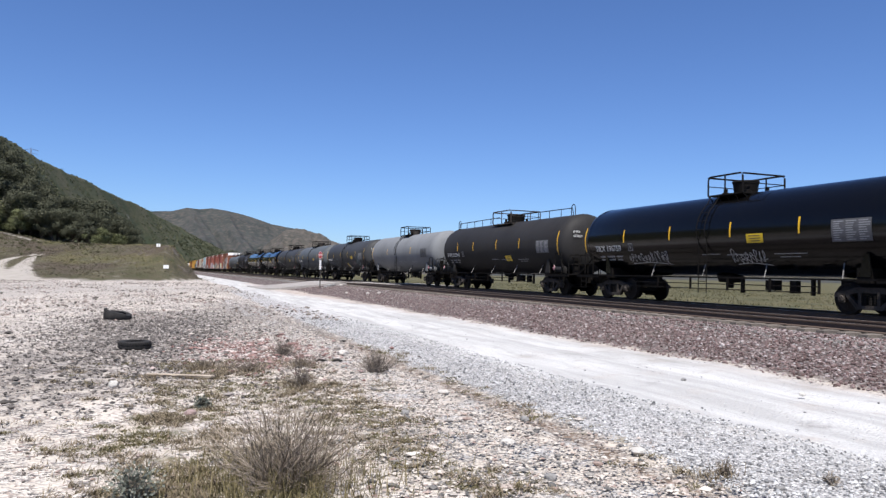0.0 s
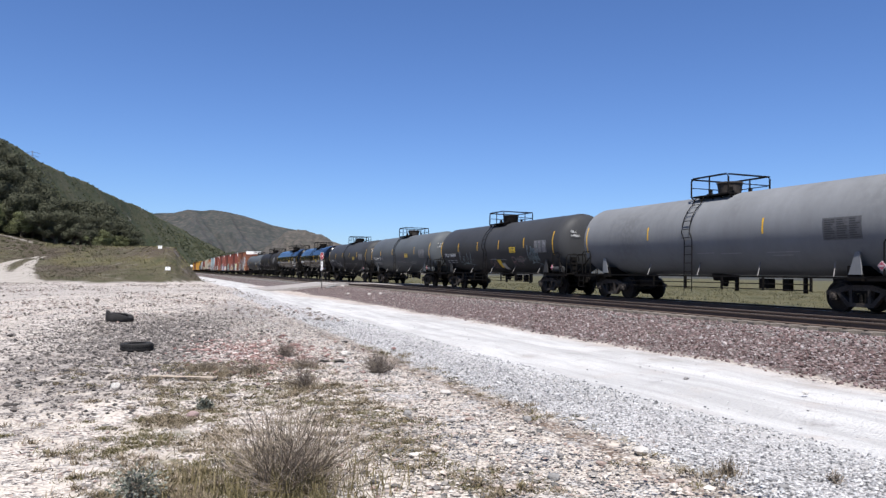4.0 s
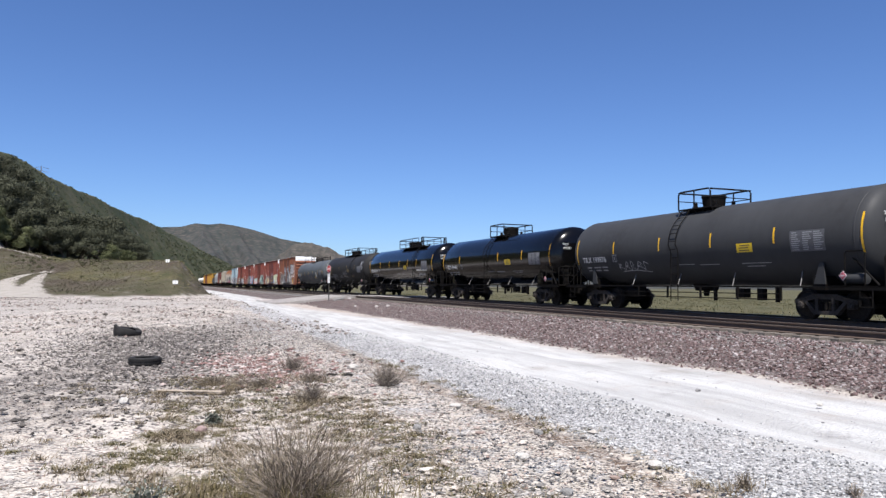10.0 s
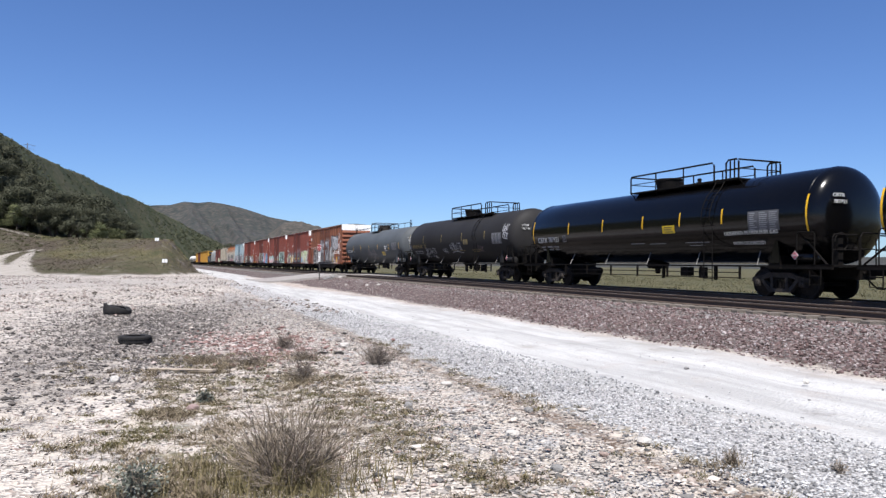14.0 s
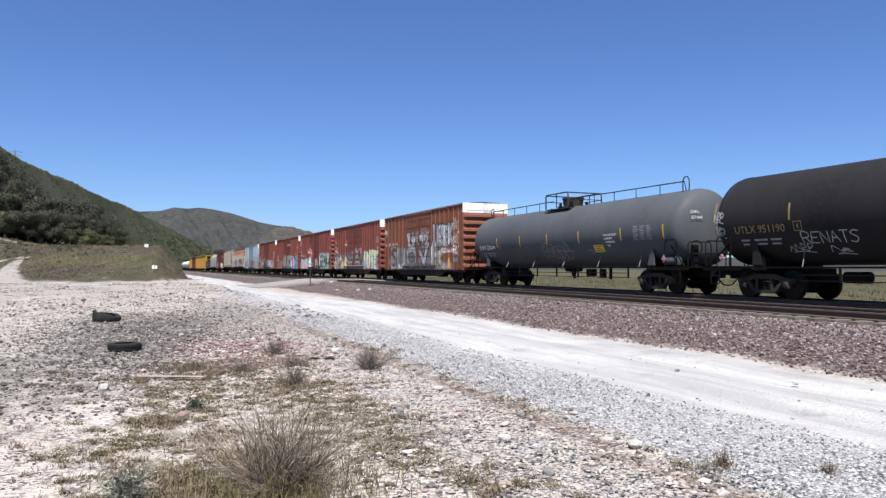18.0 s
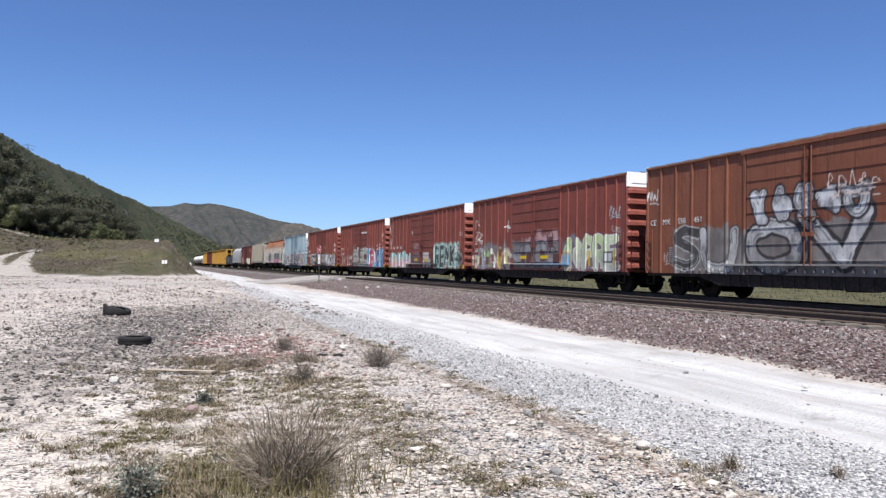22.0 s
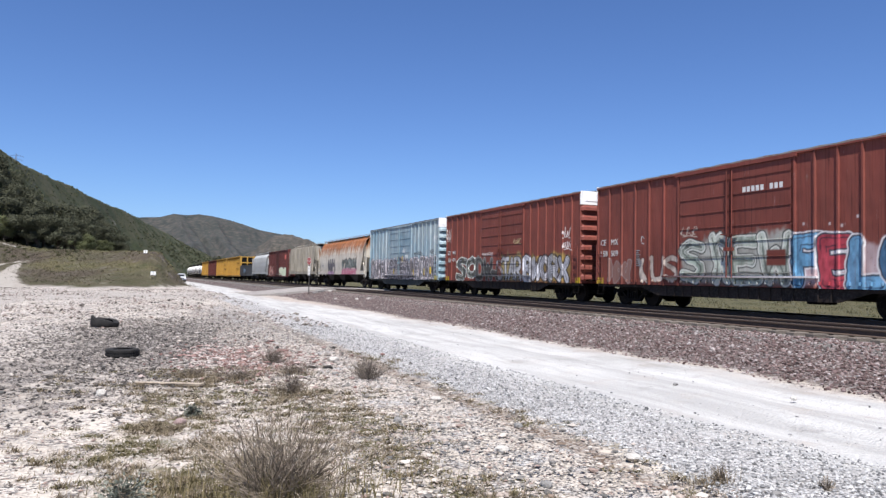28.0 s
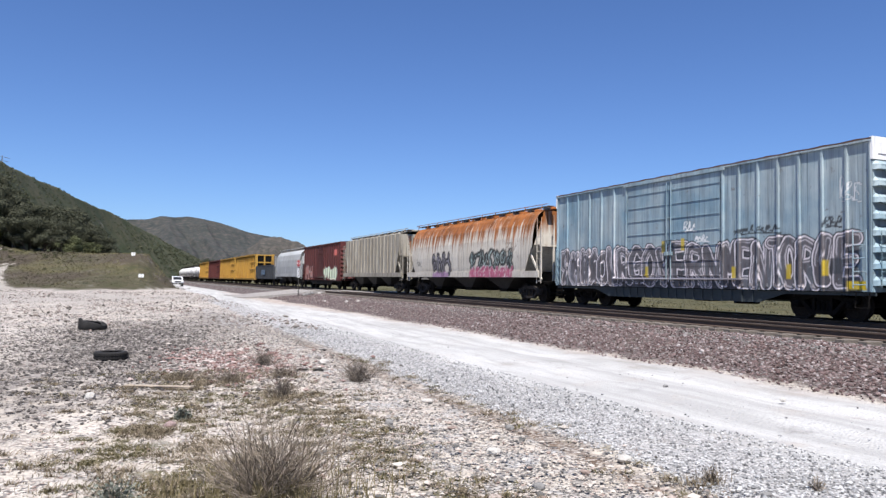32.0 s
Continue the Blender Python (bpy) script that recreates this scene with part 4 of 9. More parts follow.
BLOCK = {          # plain strokes for the sprayed letters that can be read
    "A": (((0, 0), (0.5, 1), (1, 0)), ((0.2, 0.4), (0.8, 0.4))),
    "B": (((0, 0), (0, 1), (0.75, 0.95), (0.8, 0.65), (0, 0.52)), ((0.4, 0.52), (0.95, 0.35), (0.8, 0.02), (0, 0))),
    "D": (((0, 0), (0, 1), (0.7, 0.9), (0.95, 0.5), (0.7, 0.1), (0, 0)),),
    "E": (((0.95, 1), (0, 1), (0, 0), (0.95, 0)), ((0, 0.5), (0.75, 0.5))),
    "G": (((0.95, 0.85), (0.5, 1), (0.05, 0.6), (0.2, 0.1), (0.9, 0.05), (0.95, 0.45), (0.55, 0.45)),),
    "M": (((0, 0), (0.1, 1), (0.5, 0.35), (0.9, 1), (1, 0)),),
    "N": (((0, 0), (0.05, 1), (0.9, 0), (1, 1)),),
    "O": (((0.5, 1), (0.05, 0.7), (0.1, 0.2), (0.5, 0), (0.95, 0.25), (0.9, 0.8), (0.5, 1)),),
    "R": (((0, 0), (0, 1), (0.85, 0.9), (0.8, 0.55), (0, 0.48)), ((0.4, 0.48), (1, 0))),
    "S": (((0.95, 0.9), (0.4, 1), (0.05, 0.75), (0.9, 0.35), (0.6, 0), (0, 0.1)),),
    "T": (((0, 1), (1, 1)), ((0.5, 1), (0.5, 0))),
    "U": (((0, 1), (0.1, 0.15), (0.5, 0), (0.9, 0.15), (1, 1)),),
    "V": (((0, 1), (0.5, 0), (1, 1)),),
    "F": (((0.95, 1), (0.05, 1), (0, 0)), ((0, 0.52), (0.75, 0.55))),
    "K": (((0, 0), (0, 1)), ((0.95, 1), (0.1, 0.5), (1, 0))),
    "L": (((0.05, 1), (0, 0), (0.95, 0.05)),),
    "P": (((0, 0), (0, 1), (0.8, 0.95), (0.9, 0.65), (0, 0.45)),),
    "W": (((0, 1), (0.2, 0), (0.5, 0.65), (0.8, 0), (1, 1)),),
    "I": (((0.5, 0), (0.5, 1)),),
    "X": (((0, 1), (1, 0)), ((0, 0), (1, 1))),
    "Y": (((0, 1), (0.5, 0.5), (1, 1)), ((0.5, 0.5), (0.45, 0))),
}


def tag_strokes(rnd, y0, y1, z0, z1, count, slant=0.15):
    """Letter-like strokes from y0 (reading start, farther along +y) to y1; count may be a word, with * for a wild letter."""
    word = count if isinstance(count, str) else ""
    count = len(word) or count
    out, w = [], (y1 - y0) / count
    for i in range(count):
        gl = BLOCK[word[i]] if word and word[i] in BLOCK else [] if word == " " else wild_glyph(rnd)
        if word and word[i] in "BDGOPRSUC":
            gl = [curve(line, 3) for line in gl]
        a, hz = y0 + w * i, (z1 - z0) * rnd.uniform(0.82, 1.0)
        lift = rnd.uniform(0, (z1 - z0) - hz)
        sl = rnd.uniform(-slant, slant)
        out.append([[(a + w * (0.1 + 0.85 * u + sl * (v - 0.5)), z0 + lift + hz * v) for u, v in line] for line in gl])
    return out


class Spray:
    """Layers of paint on a car's side as a function of (y, z)."""

    def __init__(self, seed):
        self.rnd, self.layers = random.Random(seed), []

    def haze(self, y0, y1, z0, z1, colour, strength=0.9, edge=0.25):
        ph = self.rnd.uniform(0, 6)

        def f(P, Q, rgb, al):
            wob = 0.22 * blotch(P * 1.3 + 3 * ph, Q * 0.7) + 0.14 * blotch(P * 3.7, Q * 2 + ph) + 0.07 * blotch(P * 9, Q * 7 + ph)
            a = smooth(0, edge, P - min(y0, y1) + 0.5 * wob) * smooth(0, edge, max(y0, y1) - P + 0.5 * wob) * smooth(0, edge, Q - z0 + 0.1) * smooth(0, edge, z1 + wob - Q) * strength
            k = 1 + 0.28 * blotch(P * 2.2 + ph, Q * 1.5) + 0.2 * blotch(P * 7 + ph, Q * 4)
            return lay(rgb, al, np.array(colour) * k[:, None], a)
        self.layers.append(f)
        return self

    def letters(self, y0, y1, z0, z1, count, fill, outline, width=0.16, line=0.05, fade=None, inner=None, mottle=0.0, glow=None, rim=None):
        """Fat letters: an outline round a fill, which may fade downwards, be blotched, have a thin core, and a glow or a second line outside."""
        self.strokes(tag_strokes(self.rnd, y0, y1, z0 + width * 0.6, z1 - width * 0.6, count), z0, z1, fill, outline, width, line, fade, inner, mottle, glow, rim)
        return self

    def strokes(self, glyphs, z0, z1, fill, outline, width, line, fade=None, inner=None, mottle=0.0, glow=None, rim=None):
        fills = fill if isinstance(fill, list) else [fill]
        ph = self.rnd.uniform(0, 6)
        reach = width + line + 0.1 + (0.16 if glow is not None else 0) + (0.04 if rim is not None else 0)

        def f(P, Q, rgb, al):
            for i, st in enumerate(glyphs):
                ys, zs = [q[0] for ln in st for q in ln], [q[1] for ln in st for q in ln]
                if not ys:
                    continue
                at = np.nonzero((P > min(ys) - reach) & (P < max(ys) + reach) & (Q > min(zs) - reach) & (Q < max(zs) + reach))[0]
                if not len(at):
                    continue
                p, q, r, a = P[at], Q[at], rgb[at], al[at]
                warp = min(0.035, 0.3 * width)
                d = far_from(p + warp * blotch(p * 3.1 + 9 * ph, q * 3.1), q + warp * blotch(p * 3.3, q * 2.9 + 7 * ph), st)
                d = d + min(0.016, width * 0.16) * blotch(p * 8 + ph, q * 8)
                edge = min(0.02, 0.4 * width)
                if glow is not None:
                    r, a = lay(r, a, glow, smooth(width + line + 0.2, width + line, d) * 0.85)
                if rim is not None:
                    r, a = lay(r, a, rim, smooth(width + line + 0.045 + edge, width + line + 0.045 - edge, d) * 0.95)
                r, a = lay(r, a, outline, smooth(width + line + edge, width + line - edge, d) * 0.97)
                c = np.broadcast_to(np.array(fills[i % len(fills)], dtype=float), r.shape)
                if fade is not None:
                    k = smooth(z0, z1, q)[:, None]
                    c = c * k + np.array(fade) * (1 - k)
                if mottle:
                    b = blotch(p * 3.5 + 5 * ph, q * 1.8) + 0.8 * blotch(p * 9 + ph, q * 5) + 0.4 * blotch(p * 22, q * 18)
                    c = c * np.clip(1 + mottle * b, 0.15, 1.35)[:, None]
                r, a = lay(r, a, c, smooth(width + edge, width - edge, d) * 0.97)
                if width > 0.12:
                    on = smooth(-0.15, 0.1, blotch(p * 2.3 + 4 * ph, q * 2.3))
                    r, a = lay(r, a, np.array(outline) * 0.8, np.exp(-((d - 0.55 * width) / 0.02) ** 2) * on * 0.85)
                if inner is not None:
                    r, a = lay(r, a, inner, smooth(width * 0.32, width * 0.12, d) * 0.75)
                rgb[at], al[at] = r, a
            return rgb, al
        self.layers.append(f)

    def scrawl(self, y0, y1, z0, z1, count, colour, width=0.022):
        """A thin running hand."""
        glyphs = [script(self.rnd, y0, y1, z0, z1, count)] if not isinstance(count, str) else tag_strokes(self.rnd, y0, y1, z0, z1, count)
        self.strokes(glyphs, z0, z1, colour, colour, width * 0.8, 0.004)
        return self

    def patch(self, y0, y1, z0, z1, colour, strength=1.0):
        def f(P, Q, rgb, al):
            a = smooth(-0.03, 0.03, P - min(y0, y1)) * smooth(-0.03, 0.03, max(y0, y1) - P) * smooth(-0.03, 0.03, Q - z0) * smooth(-0.03, 0.03, z1 - Q)
            return lay(rgb, al, colour, a * strength)
        self.layers.append(f)
        return self

    def put(self, me):
        n = len(me.vertices)
        co = np.empty(n * 3, dtype=np.float32)
        me.vertices.foreach_get("co", co)
        co = co.reshape(-1, 3)
        P, Q = co[:, 1].astype(float), co[:, 2].astype(float)
        rgb, al = np.zeros((n, 3)), np.zeros(n)
        for f in self.layers:
            rgb, al = f(P, Q, rgb, al)
        at = me.color_attributes.new("paint", "FLOAT_COLOR", "POINT")
        at.data.foreach_set("color", np.concatenate([rgb, np.ones((n, 1))], 1).astype(np.float32).ravel())
        mask(me, "sprayed", al)


def lay(rgb, al, colour, a):
    c = np.asarray(colour, dtype=float)
    k = a[..., None]
    na = al + a - al * a
    old = rgb * (al * (1 - a))[..., None]
    return (old + c * k) / np.maximum(na, 1e-6)[..., None], na


def axis_steps(a, b, fine_a, fine_b, fine, coarse):
    v = [a]
    while v[-1] < b - 1e-6:
        s = fine if fine_a - coarse <= v[-1] <= fine_b else coarse
        v.append(min(b, v[-1] + s))
    return v


def wall_sheet(x, y0, y1, z0, z1, zt, fine=0.05):
    ys = axis_steps(y0, y1, y0, y1, fine, fine)
    zs = axis_steps(z0, min(zt, z1), z0, 2.7, fine, fine * 2)
    zs += axis_steps(zs[-1], z1, 0, 0, 0.3, 0.3)[1:]
    g = Geo().sheet([[(x, y, z) for y in reversed(ys)] for z in zs])
    return g


# ---- box cars ----
CARS = []             # the train's cars with their place along the line at sixteen seconds


def post_geo(x, y, z0, z1, w=0.11, out=0.055, fine=True):
    zs = axis_steps(z0, z1, z0, 4.3, 0.045, 0.4) if fine else [z0, z1]
    s = -1 if x < 0 else 1
    g = Geo()
    rows = [[(x, y + w / 2, z), (x + s * out, y + w / 2 - 0.025, z), (x + s * out, y - w / 2 + 0.025, z), (x, y - w / 2, z)] for z in zs]
    if s > 0:
        rows = [r[::-1] for r in rows]
    g.sheet(rows)
    return g


def end_wall(car, s, L, W, z0, z1, material, cap_material, ribs=8):
    """Corrugated end with a smooth panel above it."""
    y = s * L / 2
    h = W / 2 - 0.02
    zc = z1 - 0.62
    rows, n = [], ribs
    step = (zc - z0) / n
    for k in range(n):
        a = z0 + k * step
        for u, o in ((0.0, 0.0), (0.36, 0.0), (0.40, 0.15), (0.70, 0.12), (0.96, 0.0)):
            z = a + u * step
            rows.append([(-h, y, z), (-h + 0.12, y + s * o, z), (h - 0.12, y + s * o, z), (h, y, z)])
    rows.append([(-h, y, zc), (-h + 0.12, y, zc), (h - 0.12, y, zc), (h, y, zc)])
    if s > 0:
        rows = [r[::-1] for r in rows]
    part("end_wall", Geo().sheet(rows), material, car)
    g = Geo().box(-h - 0.02, h + 0.02, min(y - s * 0.05, y + s * 0.03), max(y - s * 0.05, y + s * 0.03), zc, z1)
    g.box(-h + 0.2, h - 0.2, min(y + s * 0.025, y + s * 0.05), max(y + s * 0.025, y + s * 0.05), zc + 0.16, z1 - 0.14)
    part("end_top_panel", g, cap_material, car, "white top panel of the end wall" if cap_material is M_WHITE else "")


def box_car(label, L, body, roof_m, spray, cap_m, doors=((2.65, 0.1), (0.1, -2.45)), height=5.06, left_posts=5, right_posts=6, group="freight cars of the train", fine=0.026, marks=None):
    car = thing("box_car", label, "freight car", group)
    W, z0, z1 = 3.1, 0.86, height
    xp = W / 2 - 0.06
    d0, d1 = doors[0][0], doors[-1][1]
    me = wall_sheet(-xp, -L / 2, L / 2, z0, z1 - 0.05, 4.3, fine).mesh("side_wall", body)
    spray.put(me)
    part("side_wall", me, body, car)
    part("side_wall", Geo().box(xp - 0.03, xp, -L / 2, L / 2, z0, z1 - 0.05), body, car)
    part("floor", Geo().box(-xp + 0.01, xp - 0.03, -L / 2 + 0.03, L / 2 - 0.03, z0 - 0.02, z0 + 0.12), M_IRON, car)
    ends = [L / 2 - 0.06, -L / 2 + 0.06]
    places = ends + list(np.linspace(L / 2, d0, left_posts + 2)[1:-1]) + list(np.linspace(d1, -L / 2, right_posts + 2)[1:-1]) + [d0 + 0.07, d1 - 0.07]
    for y in places:
        g = post_geo(-xp, y, z0, z1 - 0.06)
        pm = g.mesh("side_post", body)
        spray.put(pm)
        part("side_post", pm, body, car)
        part("side_post", post_geo(xp, y, z0, z1 - 0.06, fine=False), body, car)
    # doors with pressed ribs, lock bars and tracks
    for a, b in doors:
        g = wall_sheet(-xp - 0.035, b + 0.03, a - 0.03, z0 + 0.42, z1 - 0.22, 4.0, fine)
        dm = g.mesh("door", body)
        spray.put(dm)
        door = part("door", dm, body, car)
        ys = axis_steps(b + 0.05, a - 0.05, b, a, 0.12, 0.12)
        for k in range(7):
            z = z0 + 0.46 + k * (z1 - z0 - 0.72) / 6.6
            rg = Geo().sheet([[(-xp - 0.035, y, z + 0.018) for y in ys], [(-xp - 0.053, y, z + 0.014) for y in ys], [(-xp - 0.053, y, z - 0.014) for y in ys], [(-xp - 0.035, y, z - 0.016) for y in ys]])
            rm = rg.mesh("door_rib", body)
            spray.put(rm)
            part("door_rib", rm, body, door)
        y = b + 0.12 if a == doors[0][0] else a - 0.12
        g = Geo().tube([(-xp - 0.1, y, z0 + 0.3), (-xp - 0.1, y, z1 - 0.3)], 0.022, 6)
        g.box(-xp - 0.15, -xp - 0.07, y - 0.08, y + 0.08, 2.05, 2.18).box(-xp - 0.13, -xp - 0.07, y - 0.25, y + 0.25, 2.6, 2.64)
        part("lock_bar", g, body, door)
        part("door", Geo().box(xp, xp + 0.035, b + 0.03, a - 0.03, z0 + 0.42, z1 - 0.22), body, car)
    rails = [("door_track", Geo().box(-xp - 0.10, -xp, d1 - 0.9, d0 + 0.9, z0 + 0.3, z0 + 0.36)), ("door_track", Geo().box(-xp - 0.08, -xp, d1 - 0.2, d0 + 0.2, z1 - 0.2, z1 - 0.12))]
    rails += [("bracket", Geo().box(-xp - 0.07, -xp, y, y + 0.05, z0 + 0.1, z0 + 0.2)) for y in np.arange(-L / 2 + 1.9, L / 2 - 1.9, 0.33)]
    for name, g in rails:
        tm = g.mesh(name, body)
        spray.put(tm)
        part(name, tm, body, car)
    # roof with ribs, end walls, sills
    g = Geo()
    ys = np.arange(-L / 2, L / 2 + 0.01, L / 32)
    rows = []
    for i, y in enumerate(ys):
        up = 0.035 if i % 2 else 0.0
        rows.append([(-W / 2 - 0.01, y, z1 - 0.10), (-W / 2 - 0.015, y, z1 - 0.03 + up * 0.6), (-0.8, y, z1 + 0.04 + up), (0, y, z1 + 0.07 + up), (0.8, y, z1 + 0.04 + up), (W / 2 + 0.05, y, z1 - 0.03 + up * 0.6), (W / 2 + 0.045, y, z1 - 0.10)])
    g.sheet(rows)
    part("roof", g, roof_m, car, "weathered galvanised roof" if roof_m is M_ROOF else "")
    pieces("eave_rail", Geo().box(-W / 2 - 0.012, -xp + 0.01, -L / 2, L / 2, z1 - 0.12, z1 - 0.04).box(xp - 0.01, W / 2 + 0.012, -L / 2, L / 2, z1 - 0.12, z1 - 0.04), body, car)
    for s in (-1, 1):
        end_wall(car, s, L, W, z0, z1, body, cap_m)
    q = L / 2
    for x in (-1.42, 1.38):
        g = Geo().slab([(-q, 0.86), (q, 0.86), (q, 0.75), (q - 3.0, 0.75), (q - 4.0, 0.46), (-q + 4.0, 0.46), (-q + 3.0, 0.75), (-q, 0.75)], x, x + 0.04)
        for y in np.arange(-q + 4.2, q - 4.2, 0.45):
            g.box(x - 0.03, x, y, y + 0.05, 0.46, 0.86) if x < 0 else None
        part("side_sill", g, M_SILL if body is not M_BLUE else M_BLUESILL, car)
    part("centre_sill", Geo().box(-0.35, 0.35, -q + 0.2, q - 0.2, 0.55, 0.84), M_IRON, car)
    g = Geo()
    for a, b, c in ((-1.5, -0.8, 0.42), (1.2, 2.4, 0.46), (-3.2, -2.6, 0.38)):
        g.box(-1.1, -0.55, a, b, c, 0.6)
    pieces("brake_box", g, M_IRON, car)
    # ladders, grab irons and steps at both ends
    for s in (-1, 1):
        y = -q + 0.12 if s < 0 else q - 0.52
        part("ladder", ladder_geo(-W / 2 - 0.07, y, 0.95, 2.55, 0.4, 0.36), body, car)
        g = Geo().tube([(-1.5, y, 0.86), (-1.55, y, 0.42), (-1.55, y + 0.4, 0.42), (-1.5, y + 0.4, 0.86)], 0.02, 6)
        part("step_iron", g, M_IRON, car)
        g = ladder_geo(0, 0, 0.95, 2.5, 0.42, 0.36)
        g.v = [(-1.4 + v[1], s * (q + 0.16), v[2]) for v in g.v]
        part("end_ladder", g, body, car)
        g = Geo().box(-1.2, 1.2, min(s * q, s * (q + 0.28)), max(s * q, s * (q + 0.28)), 0.98, 1.03)
        part("crossover_platform", g, M_IRON, car)
    if marks != "plain":
        g = Geo().tube([(-0.55 + 0.27 * math.cos(a), -q - 0.22, 2.0 + 0.27 * math.sin(a)) for a in np.linspace(0, 2 * math.pi, 17)[:-1]], 0.02, 5, True)
        for a in (0, 2.1, 4.2):
            g.tube([(-0.55, -q - 0.22, 2.0), (-0.55 + 0.27 * math.cos(a), -q - 0.22, 2.0 + 0.27 * math.sin(a))], 0.014, 5)
        g.box(-0.7, -0.4, -q - 0.2, -q - 0.08, 1.75, 2.2)
        part("brake_wheel", g, M_IRON, car)
    for s in (-1, 1):
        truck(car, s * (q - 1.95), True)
    couplers(car, L)
    return car


def on_side(y, z, x=-1.505):
    """Writing on the camera's side of a car, which reads towards -y."""
    return Matrix(((0, 0, -1, x), (-1, 0, 0, y), (0, 1, 0, z), (0, 0, 0, 1)))


M_ROOF = surface("galvanised_roof", (0.325, 0.312, 0.293), (0.215, 0.13, 0.091), 1.2, 0.55, 0.3, 0.2)
M_SILL = surface("black_sill", (0.014, 0.012, 0.01), (0.033, 0.022, 0.018), 2.0, 0.75, 0, 0.3, c3=(0.046, 0.039, 0.036), spec=0.2)
M_BLUESILL = surface("blue_grey_sill", (0.0383, 0.05, 0.0527), (0.0234, 0.0293, 0.0324), 2.0, 0.7, 0, 0.3)

SIL, BLK, GRY, WHT, DGR = (0.52, 0.53, 0.54), (0.02, 0.02, 0.022), (0.2, 0.2, 0.2), (0.6, 0.6, 0.58), (0.09, 0.09, 0.095)
L_BOX = 15.92


def data_marks(car, y, z, rows=6, w=0.5, material=None):
    """Small stencilled lines that cannot be read."""
    g = Geo()
    rnd = random.Random(int(abs(y) * 100) + rows)
    for k in range(rows):
        zz = z - k * 0.085
        g.box(-1.503, -1.498, y - w * rnd.uniform(0.5, 1), y, zz, zz + 0.035)
    pieces("small_print", g, material or M_DIMPRINT, car, "small white stencilled lines")


PANELS = (7.72, 6.97, 6.09, 5.2)      # where writing starts between the posts


def reporting(car, z, size, words, second=(), x=-1.503):
    """Stencilled words, one to each panel between the posts, in one or two lines."""
    for k, line in enumerate((words, second)):
        for y, word in zip(PANELS, line):
            lettering("reporting_mark" if k == 0 else "car_number", word, size, M_STENCIL, car, on_side(y, z - k * size * 1.35, x), "white stencilled mark")


def add_car(car, r, l):
    CARS.append((car, (r + l) / 2))
    return car


